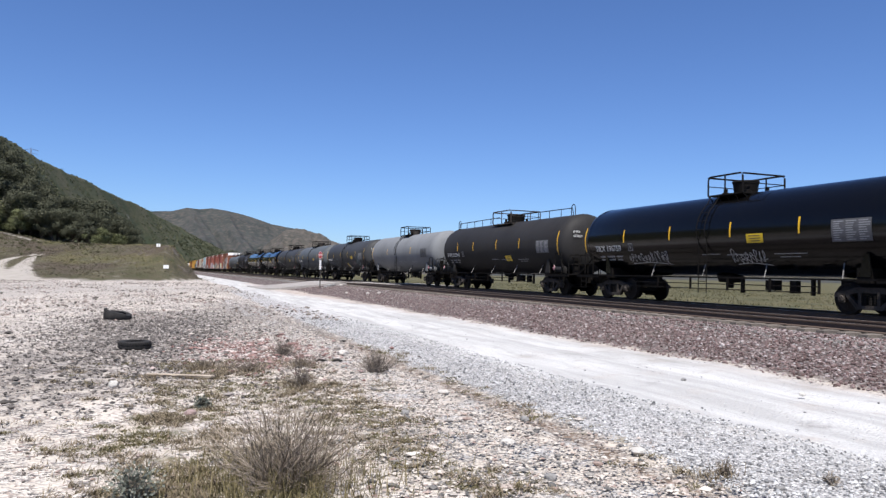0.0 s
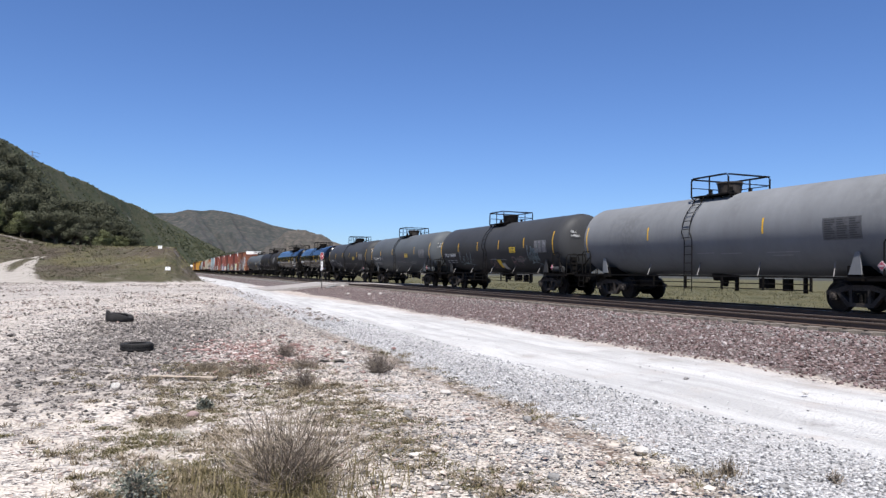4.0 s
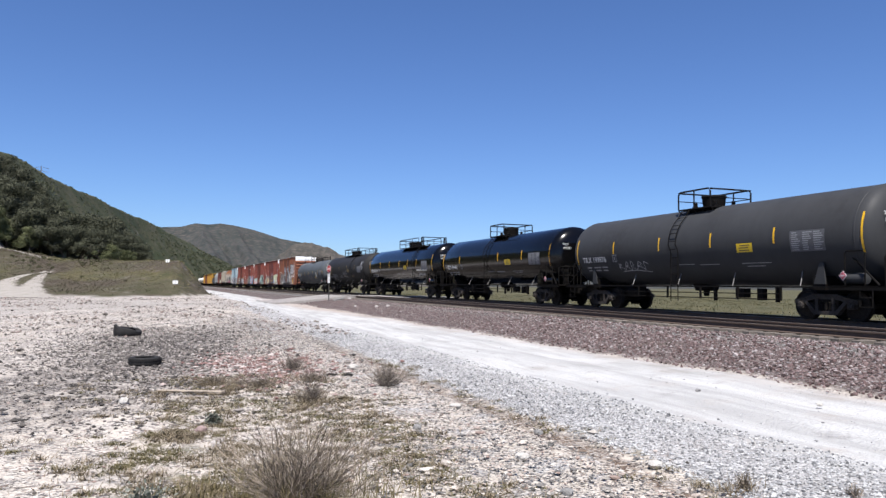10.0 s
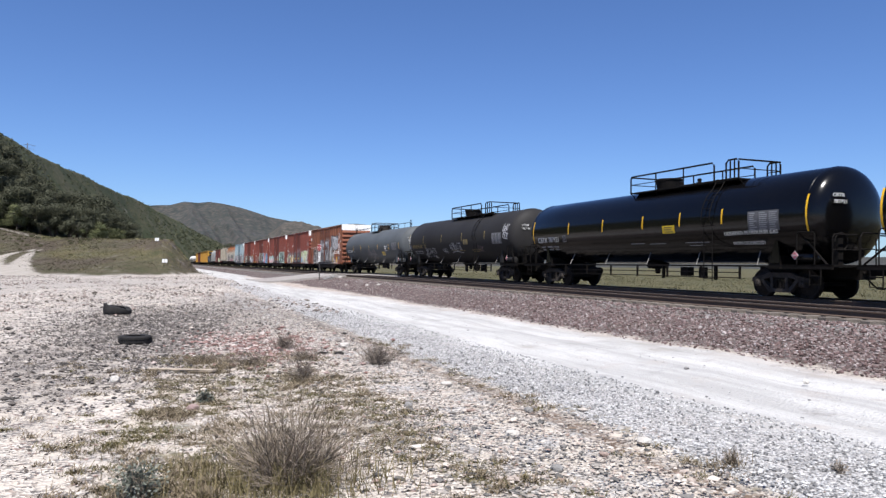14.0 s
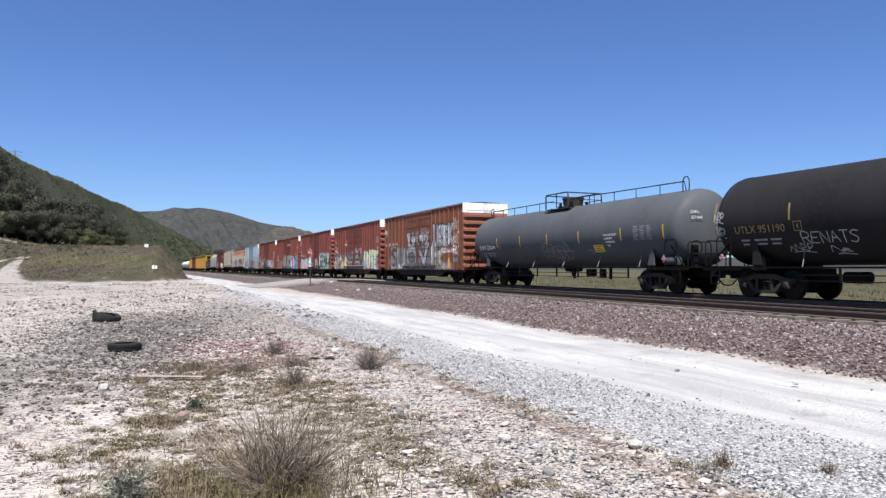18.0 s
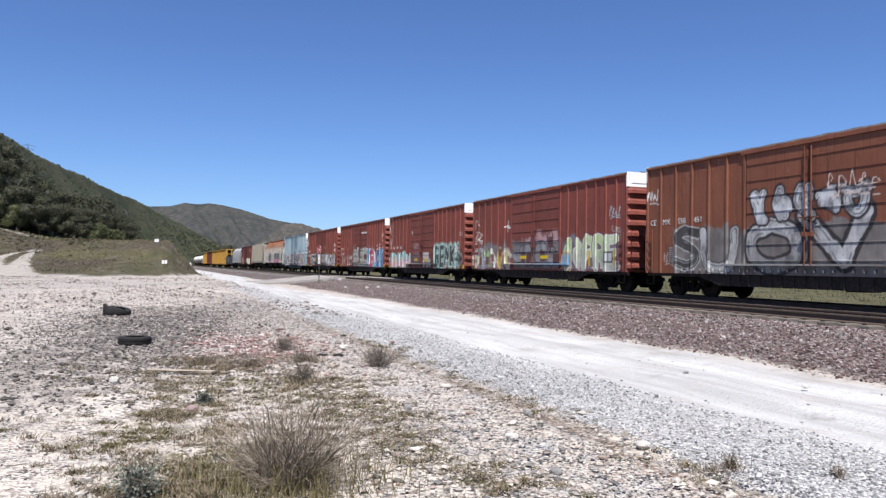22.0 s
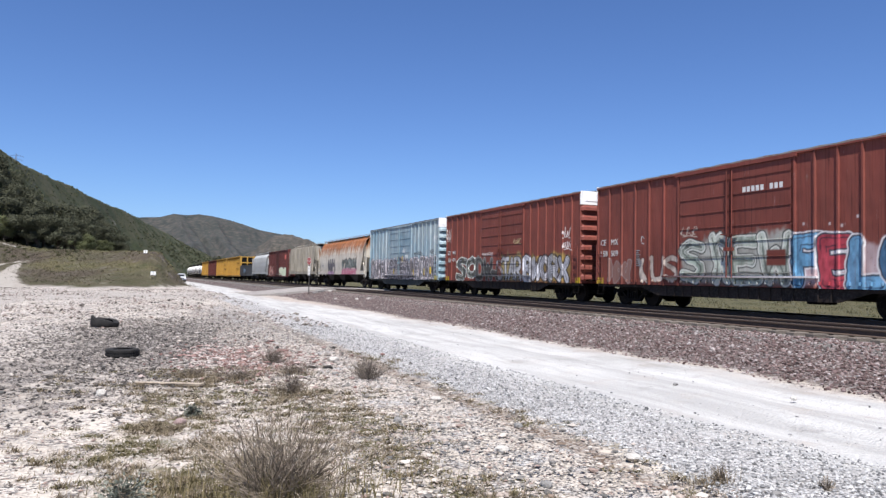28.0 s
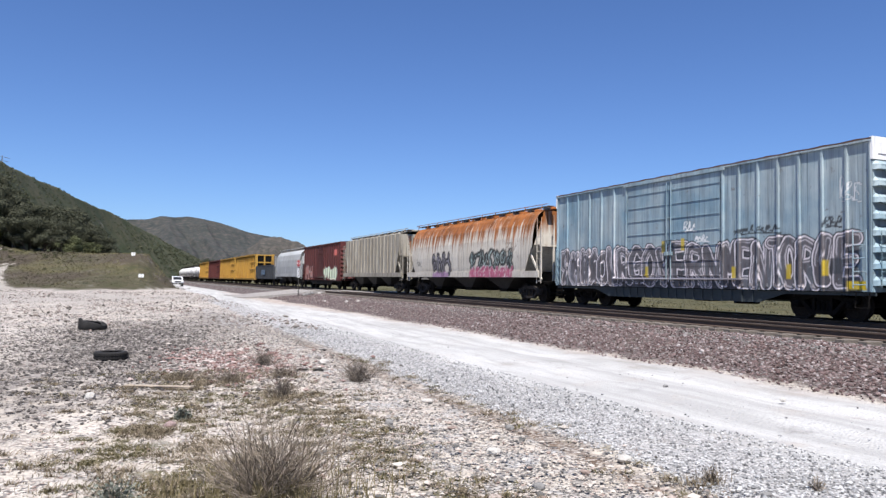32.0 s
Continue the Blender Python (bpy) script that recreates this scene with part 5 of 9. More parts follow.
def build_boxes():
    h = L_BOX / 2
    r = 58.46
    pitch = 17.22
    # first: silver and grey lettering over brown
    s = Spray(11)
    ash, pale, coal = (0.16, 0.155, 0.148), (0.38, 0.38, 0.38), (0.03, 0.03, 0.032)
    s.haze(6.35, -4.4, 0.88, 2.45, ash, 0.92, 0.12)
    s.letters(6.3, 4.9, 0.95, 2.55, "S", (0.045, 0.045, 0.045), (0.36, 0.36, 0.35), 0.17, 0.05, mottle=0.4)
    s.letters(4.9, 3.1, 0.95, 2.5, "U", (0.36, 0.36, 0.35), (0.05, 0.05, 0.05), 0.18, 0.05, mottle=0.35)
    s.letters(2.7, 0.4, 1.0, 2.65, "O", (0.42, 0.42, 0.42), coal, 0.22, 0.10, fade=(0.18, 0.18, 0.18), mottle=0.4)
    s.letters(0.4, -2.1, 1.15, 2.85, "V", pale, coal, 0.21, 0.14, mottle=0.35)
    s.letters(-2.6, -4.7, 0.95, 2.85, "R", (0.42, 0.42, 0.4), coal, 0.22, 0.07, fade=(0.26, 0.24, 0.22), mottle=0.4)
    s.haze(-4.2, -6.2, 0.88, 1.55, (0.42, 0.37, 0.35), 0.7)
    s.letters(2.3, -1.9, 2.55, 3.65, 5, (0.42, 0.43, 0.44), coal, 0.13, 0.08, mottle=0.5)
    s.letters(-2.9, -6.15, 2.45, 3.9, "UNSEK", (0.46, 0.47, 0.49), coal, 0.17, 0.10, fade=(0.34, 0.34, 0.35), inner=(0.2, 0.2, 0.21), mottle=0.4)
    s.scrawl(-4.3, -6.9, 2.02, 2.35, 8, (0.7, 0.66, 0.62), 0.02).scrawl(-6.3, -7.2, 3.5, 4.2, 4, (0.6, 0.5, 0.46)).scrawl(-6.3, -7.3, 2.6, 3.3, 5, (0.6, 0.5, 0.46))
    s.scrawl(-6.3, -7.3, 1.9, 2.5, 3, WHT).scrawl(7.9, 7.2, 3.6, 4.2, 4, WHT).scrawl(-0.5, -2.2, 3.2, 3.9, 5, (0.55, 0.45, 0.4), 0.018).scrawl(6.9, 6.3, 1.2, 1.9, 4, (0.4, 0.3, 0.27), 0.016)
    for y in (-3.6, -5.62):
        s.patch(y, y - 0.12, 1.05, 1.65, (0.5, 0.29, 0.02))
    s.patch(-6.35, -7.1, 1.3, 1.72, (0.05, 0.045, 0.045)).patch(-6.42, -6.7, 1.36, 1.66, (0.25, 0.24, 0.23), 0.8).patch(-6.76, -7.03, 1.36, 1.66, (0.25, 0.24, 0.23), 0.8)
    c = box_car("rust-brown steel box car sprayed with silver and grey lettering", L_BOX, M_RED2, M_ROOF, s, M_WHITE)
    reporting(c, 2.72, 0.3, ("CE", "MX", "558", "451"))
    data_marks(c, 6.6, 1.8, 7, 0.6)
    data_marks(c, -6.3, 3.0, 5, 0.6, M_STENCIL)
    add_car(c, r, r + L_BOX)
    # second: pastel letters over a grey haze, a grey panel across the doors
    s = Spray(12)
    s.haze(7.2, 2.7, 0.88, 2.35, (0.16, 0.165, 0.175), 0.9)
    s.haze(-2.5, -7.5, 0.88, 2.5, (0.15, 0.155, 0.17), 0.9)
    s.haze(2.6, -2.5, 0.95, 2.5, (0.18, 0.175, 0.18), 0.95)
    s.haze(1.2, -2.4, 2.25, 2.8, (0.42, 0.27, 0.27), 0.75)
    s.letters(7.9, 2.8, 0.9, 2.1, 6, [(0.52, 0.50, 0.38), (0.26, 0.36, 0.40), (0.33, 0.44, 0.22), (0.60, 0.58, 0.5), (0.42, 0.3, 0.1)], (0.16, 0.08, 0.10), 0.16, 0.05, mottle=0.3)
    s.letters(2.4, -2.3, 1.15, 2.25, 4, (0.24, 0.235, 0.24), (0.035, 0.035, 0.037), 0.2, 0.05, mottle=0.3)
    s.letters(-1.2, -1.9, 1.6, 2.75, "V", (0.05, 0.05, 0.052), (0.4, 0.27, 0.27), 0.06, 0.03)
    for y, z in ((1.5, 1.25), (0.9, 1.2), (-0.6, 1.3), (-1.9, 1.15), (-1.4, 2.0)):
        s.patch(y, y - 0.5, z, z + 0.55, (0.085, 0.03, 0.03), 0.9)
    # dark strips: shade below the door ribs, laid in as colour
    for z in (1.18, 1.72, 2.2):
        s.patch(2.4, -2.3, z, z + 0.04, (0.02, 0.02, 0.021), 0.85)
    s.letters(-2.8, -7.3, 0.9, 2.4, "C*PRE", [(0.40, 0.50, 0.26), (0.50, 0.56, 0.38), (0.44, 0.52, 0.30)], (0.58, 0.58, 0.5), 0.18, 0.04, fade=(0.36, 0.38, 0.34), mottle=0.2, rim=(0.13, 0.05, 0.10))
    s.letters(-2.7, -3.4, 0.95, 1.7, 2, (0.15, 0.3, 0.46), (0.5, 0.3, 0.04), 0.10, 0.05)
    for y in (6.75, 3.3, -3.0, -5.0, -6.95):
        s.patch(y, y - 0.14, 1.1, 1.8, (0.55, 0.33, 0.02))
    s.patch(1.6, 0.9, 1.46, 1.62, (0.6, 0.42, 0.02)).patch(-0.6, -1.4, 1.46, 1.62, (0.6, 0.42, 0.02))
    for y, z in ((7.0, 1.1), (6.0, 1.15), (5.3, 1.3), (4.3, 1.6)):
        s.patch(y, y - 0.35, z, z + 0.45, (0.13, 0.035, 0.03), 0.9)
    s.scrawl(7.7, 6.8, 3.1, 3.9, 2, (0.6, 0.52, 0.46), 0.026).scrawl(7.6, 6.6, 2.6, 3.1, 2, (0.6, 0.54, 0.5), 0.03).scrawl(3.4, 2.95, 2.9, 3.6, "I", (0.7, 0.66, 0.62), 0.03).scrawl(3.6, 2.8, 3.2, 3.4, 1, (0.7, 0.66, 0.62), 0.03)
    s.scrawl(-6.6, -7.5, 3.2, 3.7, 4, (0.36, 0.42, 0.44)).scrawl(-6.8, -7.4, 2.6, 2.9, 3, (0.3, 0.22, 0.2))
    s.patch(-6.2, -6.9, 1.25, 1.75, (0.04, 0.04, 0.045)).patch(-6.27, -6.52, 1.32, 1.68, (0.45, 0.46, 0.46)).patch(-6.58, -6.83, 1.32, 1.68, (0.45, 0.46, 0.46))
    c = box_car("oxide-red steel box car with pastel sprayed letters along its lower half", L_BOX, M_RED, M_ROOF, s, M_WHITE)
    reporting(c, 2.35, 0.35, ("CE", "MX"), ("558", "517"))
    data_marks(c, 6.3, 2.2, 8, 0.5)
    data_marks(c, -0.8, 3.05, 2, 1.2)
    add_car(c, r + pitch, r + pitch + L_BOX)
    # third: turquoise fade and black-on-mint letters
    s = Spray(13)
    s.patch(7.94, 7.5, 0.87, 1.12, (0.5, 0.36, 0.02)).patch(-7.5, -7.94, 0.87, 1.12, (0.5, 0.36, 0.02))
    s.haze(7.8, 2.9, 0.9, 1.85, (0.30, 0.34, 0.33), 0.75, 0.12)
    s.letters(7.8, 2.6, 0.95, 2.05, "GRAND*", (0.17, 0.42, 0.40), (0.55, 0.60, 0.56), 0.15, 0.035, fade=(0.55, 0.24, 0.28), mottle=0.15)
    s.haze(2.4, -2.3, 0.9, 1.9, (0.10, 0.05, 0.045), 0.6)
    s.letters(2.2, 0.4, 0.95, 2.0, 3, (0.08, 0.06, 0.06), (0.30, 0.26, 0.25), 0.08, 0.03)
    s.patch(-0.3, -1.5, 1.45, 2.0, (0.50, 0.48, 0.46), 0.9).letters(-0.2, -1.9, 0.95, 1.5, 3, (0.45, 0.44, 0.42), (0.1, 0.09, 0.09), 0.1, 0.04)
    s.letters(-2.7, -7.3, 1.0, 2.45, "REMK*", coal, (0.45, 0.62, 0.56), 0.17, 0.06, mottle=0.3, glow=(0.30, 0.48, 0.44), rim=(0.10, 0.14, 0.13))
    for y in (6.6, -0.9, -5.35):
        s.patch(y, y - 0.13, 1.1, 1.75, (0.55, 0.33, 0.02))
    s.patch(1.6, 0.9, 1.4, 1.56, (0.5, 0.34, 0.02)).patch(-0.6, -1.4, 1.38, 1.52, (0.5, 0.34, 0.02))
    s.scrawl(1.9, 0.2, 2.3, 2.75, 5, (0.55, 0.45, 0.42), 0.018).scrawl(7.9, 7.0, 3.5, 4.4, 4, (0.42, 0.3, 0.27)).scrawl(7.8, 7.3, 2.6, 3.3, 2, (0.6, 0.54, 0.5), 0.026).scrawl(-6.3, -7.2, 2.0, 2.4, 5, (0.6, 0.55, 0.52)).scrawl(-6.9, -7.6, 3.0, 3.3, 4, (0.32, 0.22, 0.2)).scrawl(2.3, 2.0, 3.4, 3.8, 1, (0.6, 0.5, 0.46), 0.03)
    c = box_car("oxide-red steel box car with turquoise letters and black letters on mint", L_BOX, M_RED, M_ROOF, s, M_WHITE)
    reporting(c, 2.35, 0.28, ("CE", "MX", "558", "456"))
    data_marks(c, -0.6, 3.0, 2, 1.3)
    add_car(c, r + 2 * pitch, r + 2 * pitch + L_BOX)
    # fourth: grey-green and red-blue letters
    s = Spray(14)
    s.patch(7.94, 7.5, 0.87, 1.12, (0.4, 0.28, 0.03)).patch(-7.5, -7.94, 0.87, 1.12, (0.5, 0.36, 0.02))
    s.letters(7.4, 5.6, 0.9, 1.9, 3, (0.22, 0.12, 0.10), (0.30, 0.24, 0.22), 0.1, 0.03)
    s.letters(5.2, 2.7, 0.9, 1.95, "CUS", (0.42, 0.36, 0.31), (0.10, 0.035, 0.03), 0.09, 0.05, mottle=0.4)
    s.haze(2.6, -2.4, 0.95, 2.55, (0.36, 0.38, 0.34), 0.85)
    s.letters(2.6, -2.4, 1.0, 2.6, "S*EW", [(0.30, 0.35, 0.29), (0.40, 0.44, 0.38)], (0.62, 0.62, 0.56), 0.15, 0.05, inner=(0.06, 0.075, 0.065), mottle=0.45, rim=(0.04, 0.05, 0.045))
    # shadow lines of the door ribs, painted over the letters
    for z in (1.3, 1.85):
        s.patch(2.4, -2.3, z, z + 0.04, (0.03, 0.03, 0.03), 0.8)
    s.haze(-2.5, -7.2, 0.95, 2.4, (0.55, 0.45, 0.46), 0.7)
    s.letters(-2.5, -7.3, 0.82, 2.42, "FELON", [(0.13, 0.30, 0.46), (0.42, 0.06, 0.08), (0.15, 0.33, 0.50), (0.06, 0.14, 0.24), (0.16, 0.36, 0.54)], (0.02, 0.03, 0.05), 0.2, 0.05, mottle=0.3, rim=(0.68, 0.66, 0.66))
    for y, z in ((-2.8, 2.75), (-3.7, 2.7), (-4.6, 2.85), (-5.6, 2.7), (-6.4, 2.8), (-4.1, 2.62), (-6.0, 2.66)):
        s.patch(y, y - 0.07, z, z + 0.08, (0.62, 0.55, 0.54), 0.9)
    s.patch(-1.45, -2.2, 1.55, 2.05, (0.14, 0.04, 0.03))
    s.scrawl(-6.8, -7.4, 3.2, 4.4, 2, (0.5, 0.36, 0.27), 0.026).scrawl(2.6, 1.7, 2.65, 3.0, 3, (0.42, 0.34, 0.28)).scrawl(5.0, 4.75, 2.5, 2.8, 1, WHT, 0.018)
    c = box_car("oxide-red steel box car with grey-green and red-blue sprayed letters", L_BOX, M_RED, M_ROOF, s, M_WHITE)
    reporting(c, 2.5, 0.35, ("CE", "MX"), ("558", "509"))
    g = Geo()
    for k in range(9):
        if k != 5:
            g.box(-1.533 - 0.003, -1.533 + 0.002, -0.45 - k * 0.19 - 0.13, -0.45 - k * 0.19, 3.95, 4.15)
    pieces("stencilled_slogan", g, M_STENCIL, c, "white stencilled bars across the door")
    data_marks(c, -0.6, 3.0, 2, 1.2)
    data_marks(c, 5.3, 2.2, 8, 0.45)
    add_car(c, r + 3 * pitch, r + 3 * pitch + L_BOX)
    # fifth: black and silver block letters with yellow flares
    s = Spray(15)
    s.patch(7.94, 7.5, 0.87, 1.12, (0.5, 0.36, 0.02)).patch(-7.5, -7.94, 0.87, 1.12, (0.5, 0.36, 0.02))
    s.haze(-2.4, -7.3, 0.88, 2.3, (0.34, 0.27, 0.08), 0.7)
    s.haze(0.3, -2.4, 0.9, 2.3, (0.34, 0.30, 0.13), 0.7)
    s.letters(6.3, 3.2, 0.92, 2.25, "SO", (0.035, 0.037, 0.035), (0.62, 0.66, 0.6), 0.17, 0.06, mottle=0.3)
    s.letters(3.3, 0.0, 0.92, 2.2, "DW*", (0.035, 0.037, 0.037), (0.36, 0.38, 0.35), 0.17, 0.035)
    s.letters(0.5, -2.3, 0.95, 2.15, "STAR", (0.40, 0.40, 0.41), (0.03, 0.03, 0.028), 0.10, 0.07, mottle=0.45)
    s.letters(-2.6, -6.85, 0.9, 2.15, "BWORX", (0.46, 0.46, 0.49), (0.025, 0.025, 0.027), 0.15, 0.085, inner=(0.16, 0.16, 0.17), mottle=0.4)
    for y in (-3.3, -5.3, -6.6):
        s.haze(y, y - 0.5, 2.0, 2.45, (0.36, 0.28, 0.09), 0.7, 0.3)
    s.scrawl(7.9, 7.2, 3.4, 4.2, 5, (0.6, 0.54, 0.5)).scrawl(-6.3, -7.1, 3.0, 3.5, 4, (0.68, 0.6, 0.56), 0.024).scrawl(-6.4, -7.2, 2.45, 2.85, 5, (0.68, 0.6, 0.56), 0.024).scrawl(2.5, 1.0, 2.35, 2.55, 7, (0.55, 0.47, 0.43), 0.018).scrawl(-1.4, -2.3, 2.9, 3.2, 4, (0.45, 0.36, 0.2), 0.018)
    c = box_car("oxide-red steel box car with silver block letters and yellow flares", L_BOX, M_RED, M_ROOF, s, M_WHITE)
    reporting(c, 2.5, 0.35, ("CE", "MX"), ("558", "479"))
    data_marks(c, 5.9, 2.1, 8, 0.45)
    data_marks(c, -0.5, 3.0, 1, 1.3)
    add_car(c, r + 4 * pitch, r + 4 * pitch + L_BOX)
    # sixth: faded blue car
    s = Spray(16)
    dusk, rim = (0.075, 0.068, 0.072), (0.80, 0.73, 0.75)
    s.haze(7.75, -7.6, 0.86, 2.1, dusk, 1.0, 0.12)
    for a, b, word in ((7.6, 4.5, 4), (4.7, 2.5, "OUR"), (2.5, -2.5, "GOVERN"), (-2.5, -5.1, "MENT"), (-4.9, -7.5, "OR*E")):
        s.letters(a, b, 0.92, 2.45, word, (0.09, 0.08, 0.085), rim, 0.155, 0.042, mottle=0.25, rim=(0.025, 0.023, 0.025))
    # thin painted lines that stand for the ribs' shadows on the doors
    for z in (1.15, 1.6, 2.05):
        s.patch(2.4, -2.3, z, z + 0.035, (0.04, 0.04, 0.042), 0.8)
    for y, z in ((0.55, 2.15), (-0.5, 2.2), (-2.9, 1.15), (-5.1, 1.2), (-6.4, 1.3), (1.5, 1.2)):
        s.patch(y, y - 0.18, z, z + 0.45, (0.5, 0.36, 0.03), 0.9)
    s.scrawl(-3.0, -4.9, 2.65, 2.95, 6, (0.05, 0.055, 0.06)).scrawl(-6.4, -7.0, 2.7, 3.0, 3, (0.05, 0.05, 0.055)).scrawl(-0.6, -1.3, 2.9, 3.25, 3, (0.7, 0.7, 0.68), 0.026).scrawl(-1.2, -1.9, 2.5, 2.75, 4, (0.7, 0.7, 0.68), 0.026)
    s.scrawl(-6.9, -7.6, 3.4, 4.1, 3, (0.55, 0.56, 0.56)).patch(-6.6, -7.0, 1.35, 1.8, (0.045, 0.045, 0.05), 0.8)
    s.patch(-7.2, -7.75, 0.9, 1.15, (0.5, 0.36, 0.02))
    c = box_car("faded pale-blue steel box car with dark letters sprayed along the bottom", L_BOX, M_BLUE, M_RROOF, s, M_WHITE)
    lettering("car_number", "551 747", 0.22, M_DARKBAR, c, on_side(7.2, 1.9), "dark stencilled car number")
    add_car(c, 144.6, 144.6 + L_BOX)


M_RROOF = surface("rusted_roof", (0.124, 0.058, 0.039), (0.085, 0.052, 0.039), 2.0, 0.7, 0.2, 0.2)
build_boxes()


# ---- tank cars ----
def tank_skin(R, zc):
    """x of the tank's near side at height z, a hair proud."""
    return lambda z: -math.sqrt(max(R * R - (z - zc) ** 2, 0.01)) - 0.006


def skin_patch(skin, ya, yb, za, zb, rows=6):
    """A thin sheet lying on the tank's side."""
    g = Geo()
    zs = np.linspace(za, zb, rows)
    g.sheet([[(skin(z), max(ya, yb), z), (skin(z), min(ya, yb), z)] for z in zs])
    g.sheet([[(skin(z) + 0.003, min(ya, yb), z), (skin(z) + 0.003, max(ya, yb), z)] for z in zs])
    return g


def skin_tag(skin, rnd, y0, y1, z0, z1, count, width):
    """A thin sprayed line laid on the tank: a running hand, or a word in plain strokes."""
    g = Geo()
    if isinstance(count, str):
        lines_of = [ln for st in tag_strokes(rnd, y0, y1, z0, z1, count, 0.3) for ln in st]
    else:
        lines_of = script(rnd, y0, y1, z0, z1, count) if count else bubbles(rnd, y0, y1, z0, z1)
    for ln in lines_of:
        fine = []
        for (a, b), (c, d) in zip(ln, ln[1:]):
            fine += [(a + (c - a) * t, b + (d - b) * t) for t in (0, 0.5)]
        fine.append(ln[-1])
        row_a, row_b = [], []
        for i, (y, z) in enumerate(fine):
            q, p = fine[min(i + 1, len(fine) - 1)], fine[max(i - 1, 0)]
            d = math.hypot(q[0] - p[0], q[1] - p[1]) + 1e-6
            ny, nz = -(q[1] - p[1]) / d * width * 0.5, (q[0] - p[0]) / d * width * 0.5
            row_a.append((skin(z + nz), y + ny, z + nz))
            row_b.append((skin(z - nz), y - ny, z - nz))
        g.sheet([row_a, row_b])
    return g


def tank_car(label, L, paint, R=1.5, zc=2.55, deck="short", deck_at=0.0, span=0.97, gap=-1.9, manway=0.0, long_rail=False, marks=(), sign=True, number="", mark_m=None, tags=(), extra_text=(), seed=1, lift=0.0, sign_z=0.0):
    car = thing("tank_car", label, "tank car", "freight cars of the train")
    rnd = random.Random(seed)
    q = L / 2
    # shell with dished heads
    prof = []
    dish = 0.62
    for t in np.linspace(0, math.pi / 2, 9):
        prof.append((-q + dish * (1 - math.sin(t)), max(0.02, R * math.cos(t) ** 0.8 if t < math.pi / 2 - 0.01 else 0.02)))
    prof = prof[::-1]
    prof = [(y, r) for y, r in prof]
    rings = [(a, R + b) for a in np.linspace(-q + dish, q - dish, 7) for b in (0,)]
    body = prof + rings[1:-1] + [(-y, r) for y, r in reversed(prof)]
    g = Geo().spin(body, (0, 0, zc), "y", 56)
    part("tank_shell", g, paint, car, smooth=30)
    g = Geo()
    for y in (-q + dish + 0.05, q - dish - 0.05):
        g.spin([(y - 0.03, R), (y - 0.02, R + 0.008), (y + 0.02, R + 0.008), (y + 0.03, R)], (0, 0, zc), "y", 56)
    pieces("weld_seam", g, paint, car, smooth=30)
    skin = tank_skin(R, zc)
    # underframe
    zb = zc - R
    g = Geo()
    for s in (-1, 1):
        g.box(-0.32, 0.32, min(s * (q - 3.6), s * (q + 0.25)), max(s * (q - 3.6), s * (q + 0.25)), 0.62, 0.98)
        g.box(-1.3, 1.3, s * (q - 2.05) - 0.22, s * (q - 2.05) + 0.22, 0.92, 1.35)
        for x in (-1, 1):
            sp = Geo().slab([(s * (q - 2.22), 1.1), (s * (q - 1.8), 1.1), (s * (q - 1.86), zc - 0.8), (s * (q - 2.0), zc - 0.8)], x * 1.3 - 0.025, x * 1.3 + 0.025)
            part("saddle_plate", sp, paint, car)
    pieces("stub_sill", g, M_IRON, car)
    for s in (-1, 1):
        ya, yb = sorted((s * (q - 1.5), s * (q + 0.3)))
        part("end_platform", Geo().box(-1.5, 1.5, ya, yb, 1.0, 1.06).box(-1.5, -1.44, ya, yb, 0.92, 1.06).box(1.44, 1.5, ya, yb, 0.92, 1.06), M_IRON, car)
        # end railing with bowed corners
        y = s * (q + 0.24)
        for x0, x1 in ((-1.42, -0.35), (0.35, 1.42)):
            g = Geo()
            pts = [(x0, y, 1.06), (x0, y, 1.85), (x0 + 0.08, y, 1.95), (x1 - 0.08, y, 1.95), (x1, y, 1.85), (x1, y, 1.06)]
            g.tube(pts, 0.022, 6)
            g.tube([(x0, y, 1.5), (x1, y, 1.5)], 0.018, 5)
            part("end_railing", g, M_IRON, car)
        g = Geo().tube([(-1.46, s * (q - 0.35), 1.06), (-1.46, s * (q - 0.35), 1.98), (-1.46, s * (q - 0.42), 2.05), (-1.46, s * (q - 0.95), 2.05), (-1.46, s * (q - 1.0), 1.98), (-1.46, s * (q - 1.0), 1.06)], 0.022, 6)
        g.tube([(-1.46, s * (q + 0.1), 1.06), (-1.3, s * (q - 0.9), 1.9)], 0.03, 6)
        part("corner_handrail", g, M_IRON, car)
        g = Geo().tube([(-1.48, s * (q - 0.1), 1.0), (-1.5, s * (q - 0.1), 0.45), (-1.5, s * (q - 0.5), 0.45), (-1.48, s * (q - 0.5), 1.0)], 0.022, 6)
        g.tube([(-1.49, s * (q - 0.1), 0.72), (-1.49, s * (q - 0.5), 0.72)], 0.02, 5)
        part("step_iron", g, M_IRON, car)
    # hand brake, reservoir and pipes
    g = Geo()
    g.tube([(-0.9 + 0.26 * math.cos(a), -q - 0.1, 1.75 + 0.26 * math.sin(a)) for a in np.linspace(0, 2 * math.pi, 17)[:-1]], 0.022, 5, True)
    g.box(-1.0, -0.8, -q - 0.08, -q + 0.1, 1.06, 1.85)
    part("brake_wheel", g, M_IRON, car)
    g = Geo().spin([(-0.75, 0.05), (-0.72, 0.16), (0.0, 0.16), (0.03, 0.05)], (-1.22, -q + 1.2, 1.26), "y", 14)
    part("air_reservoir", g, paint, car, smooth=30)
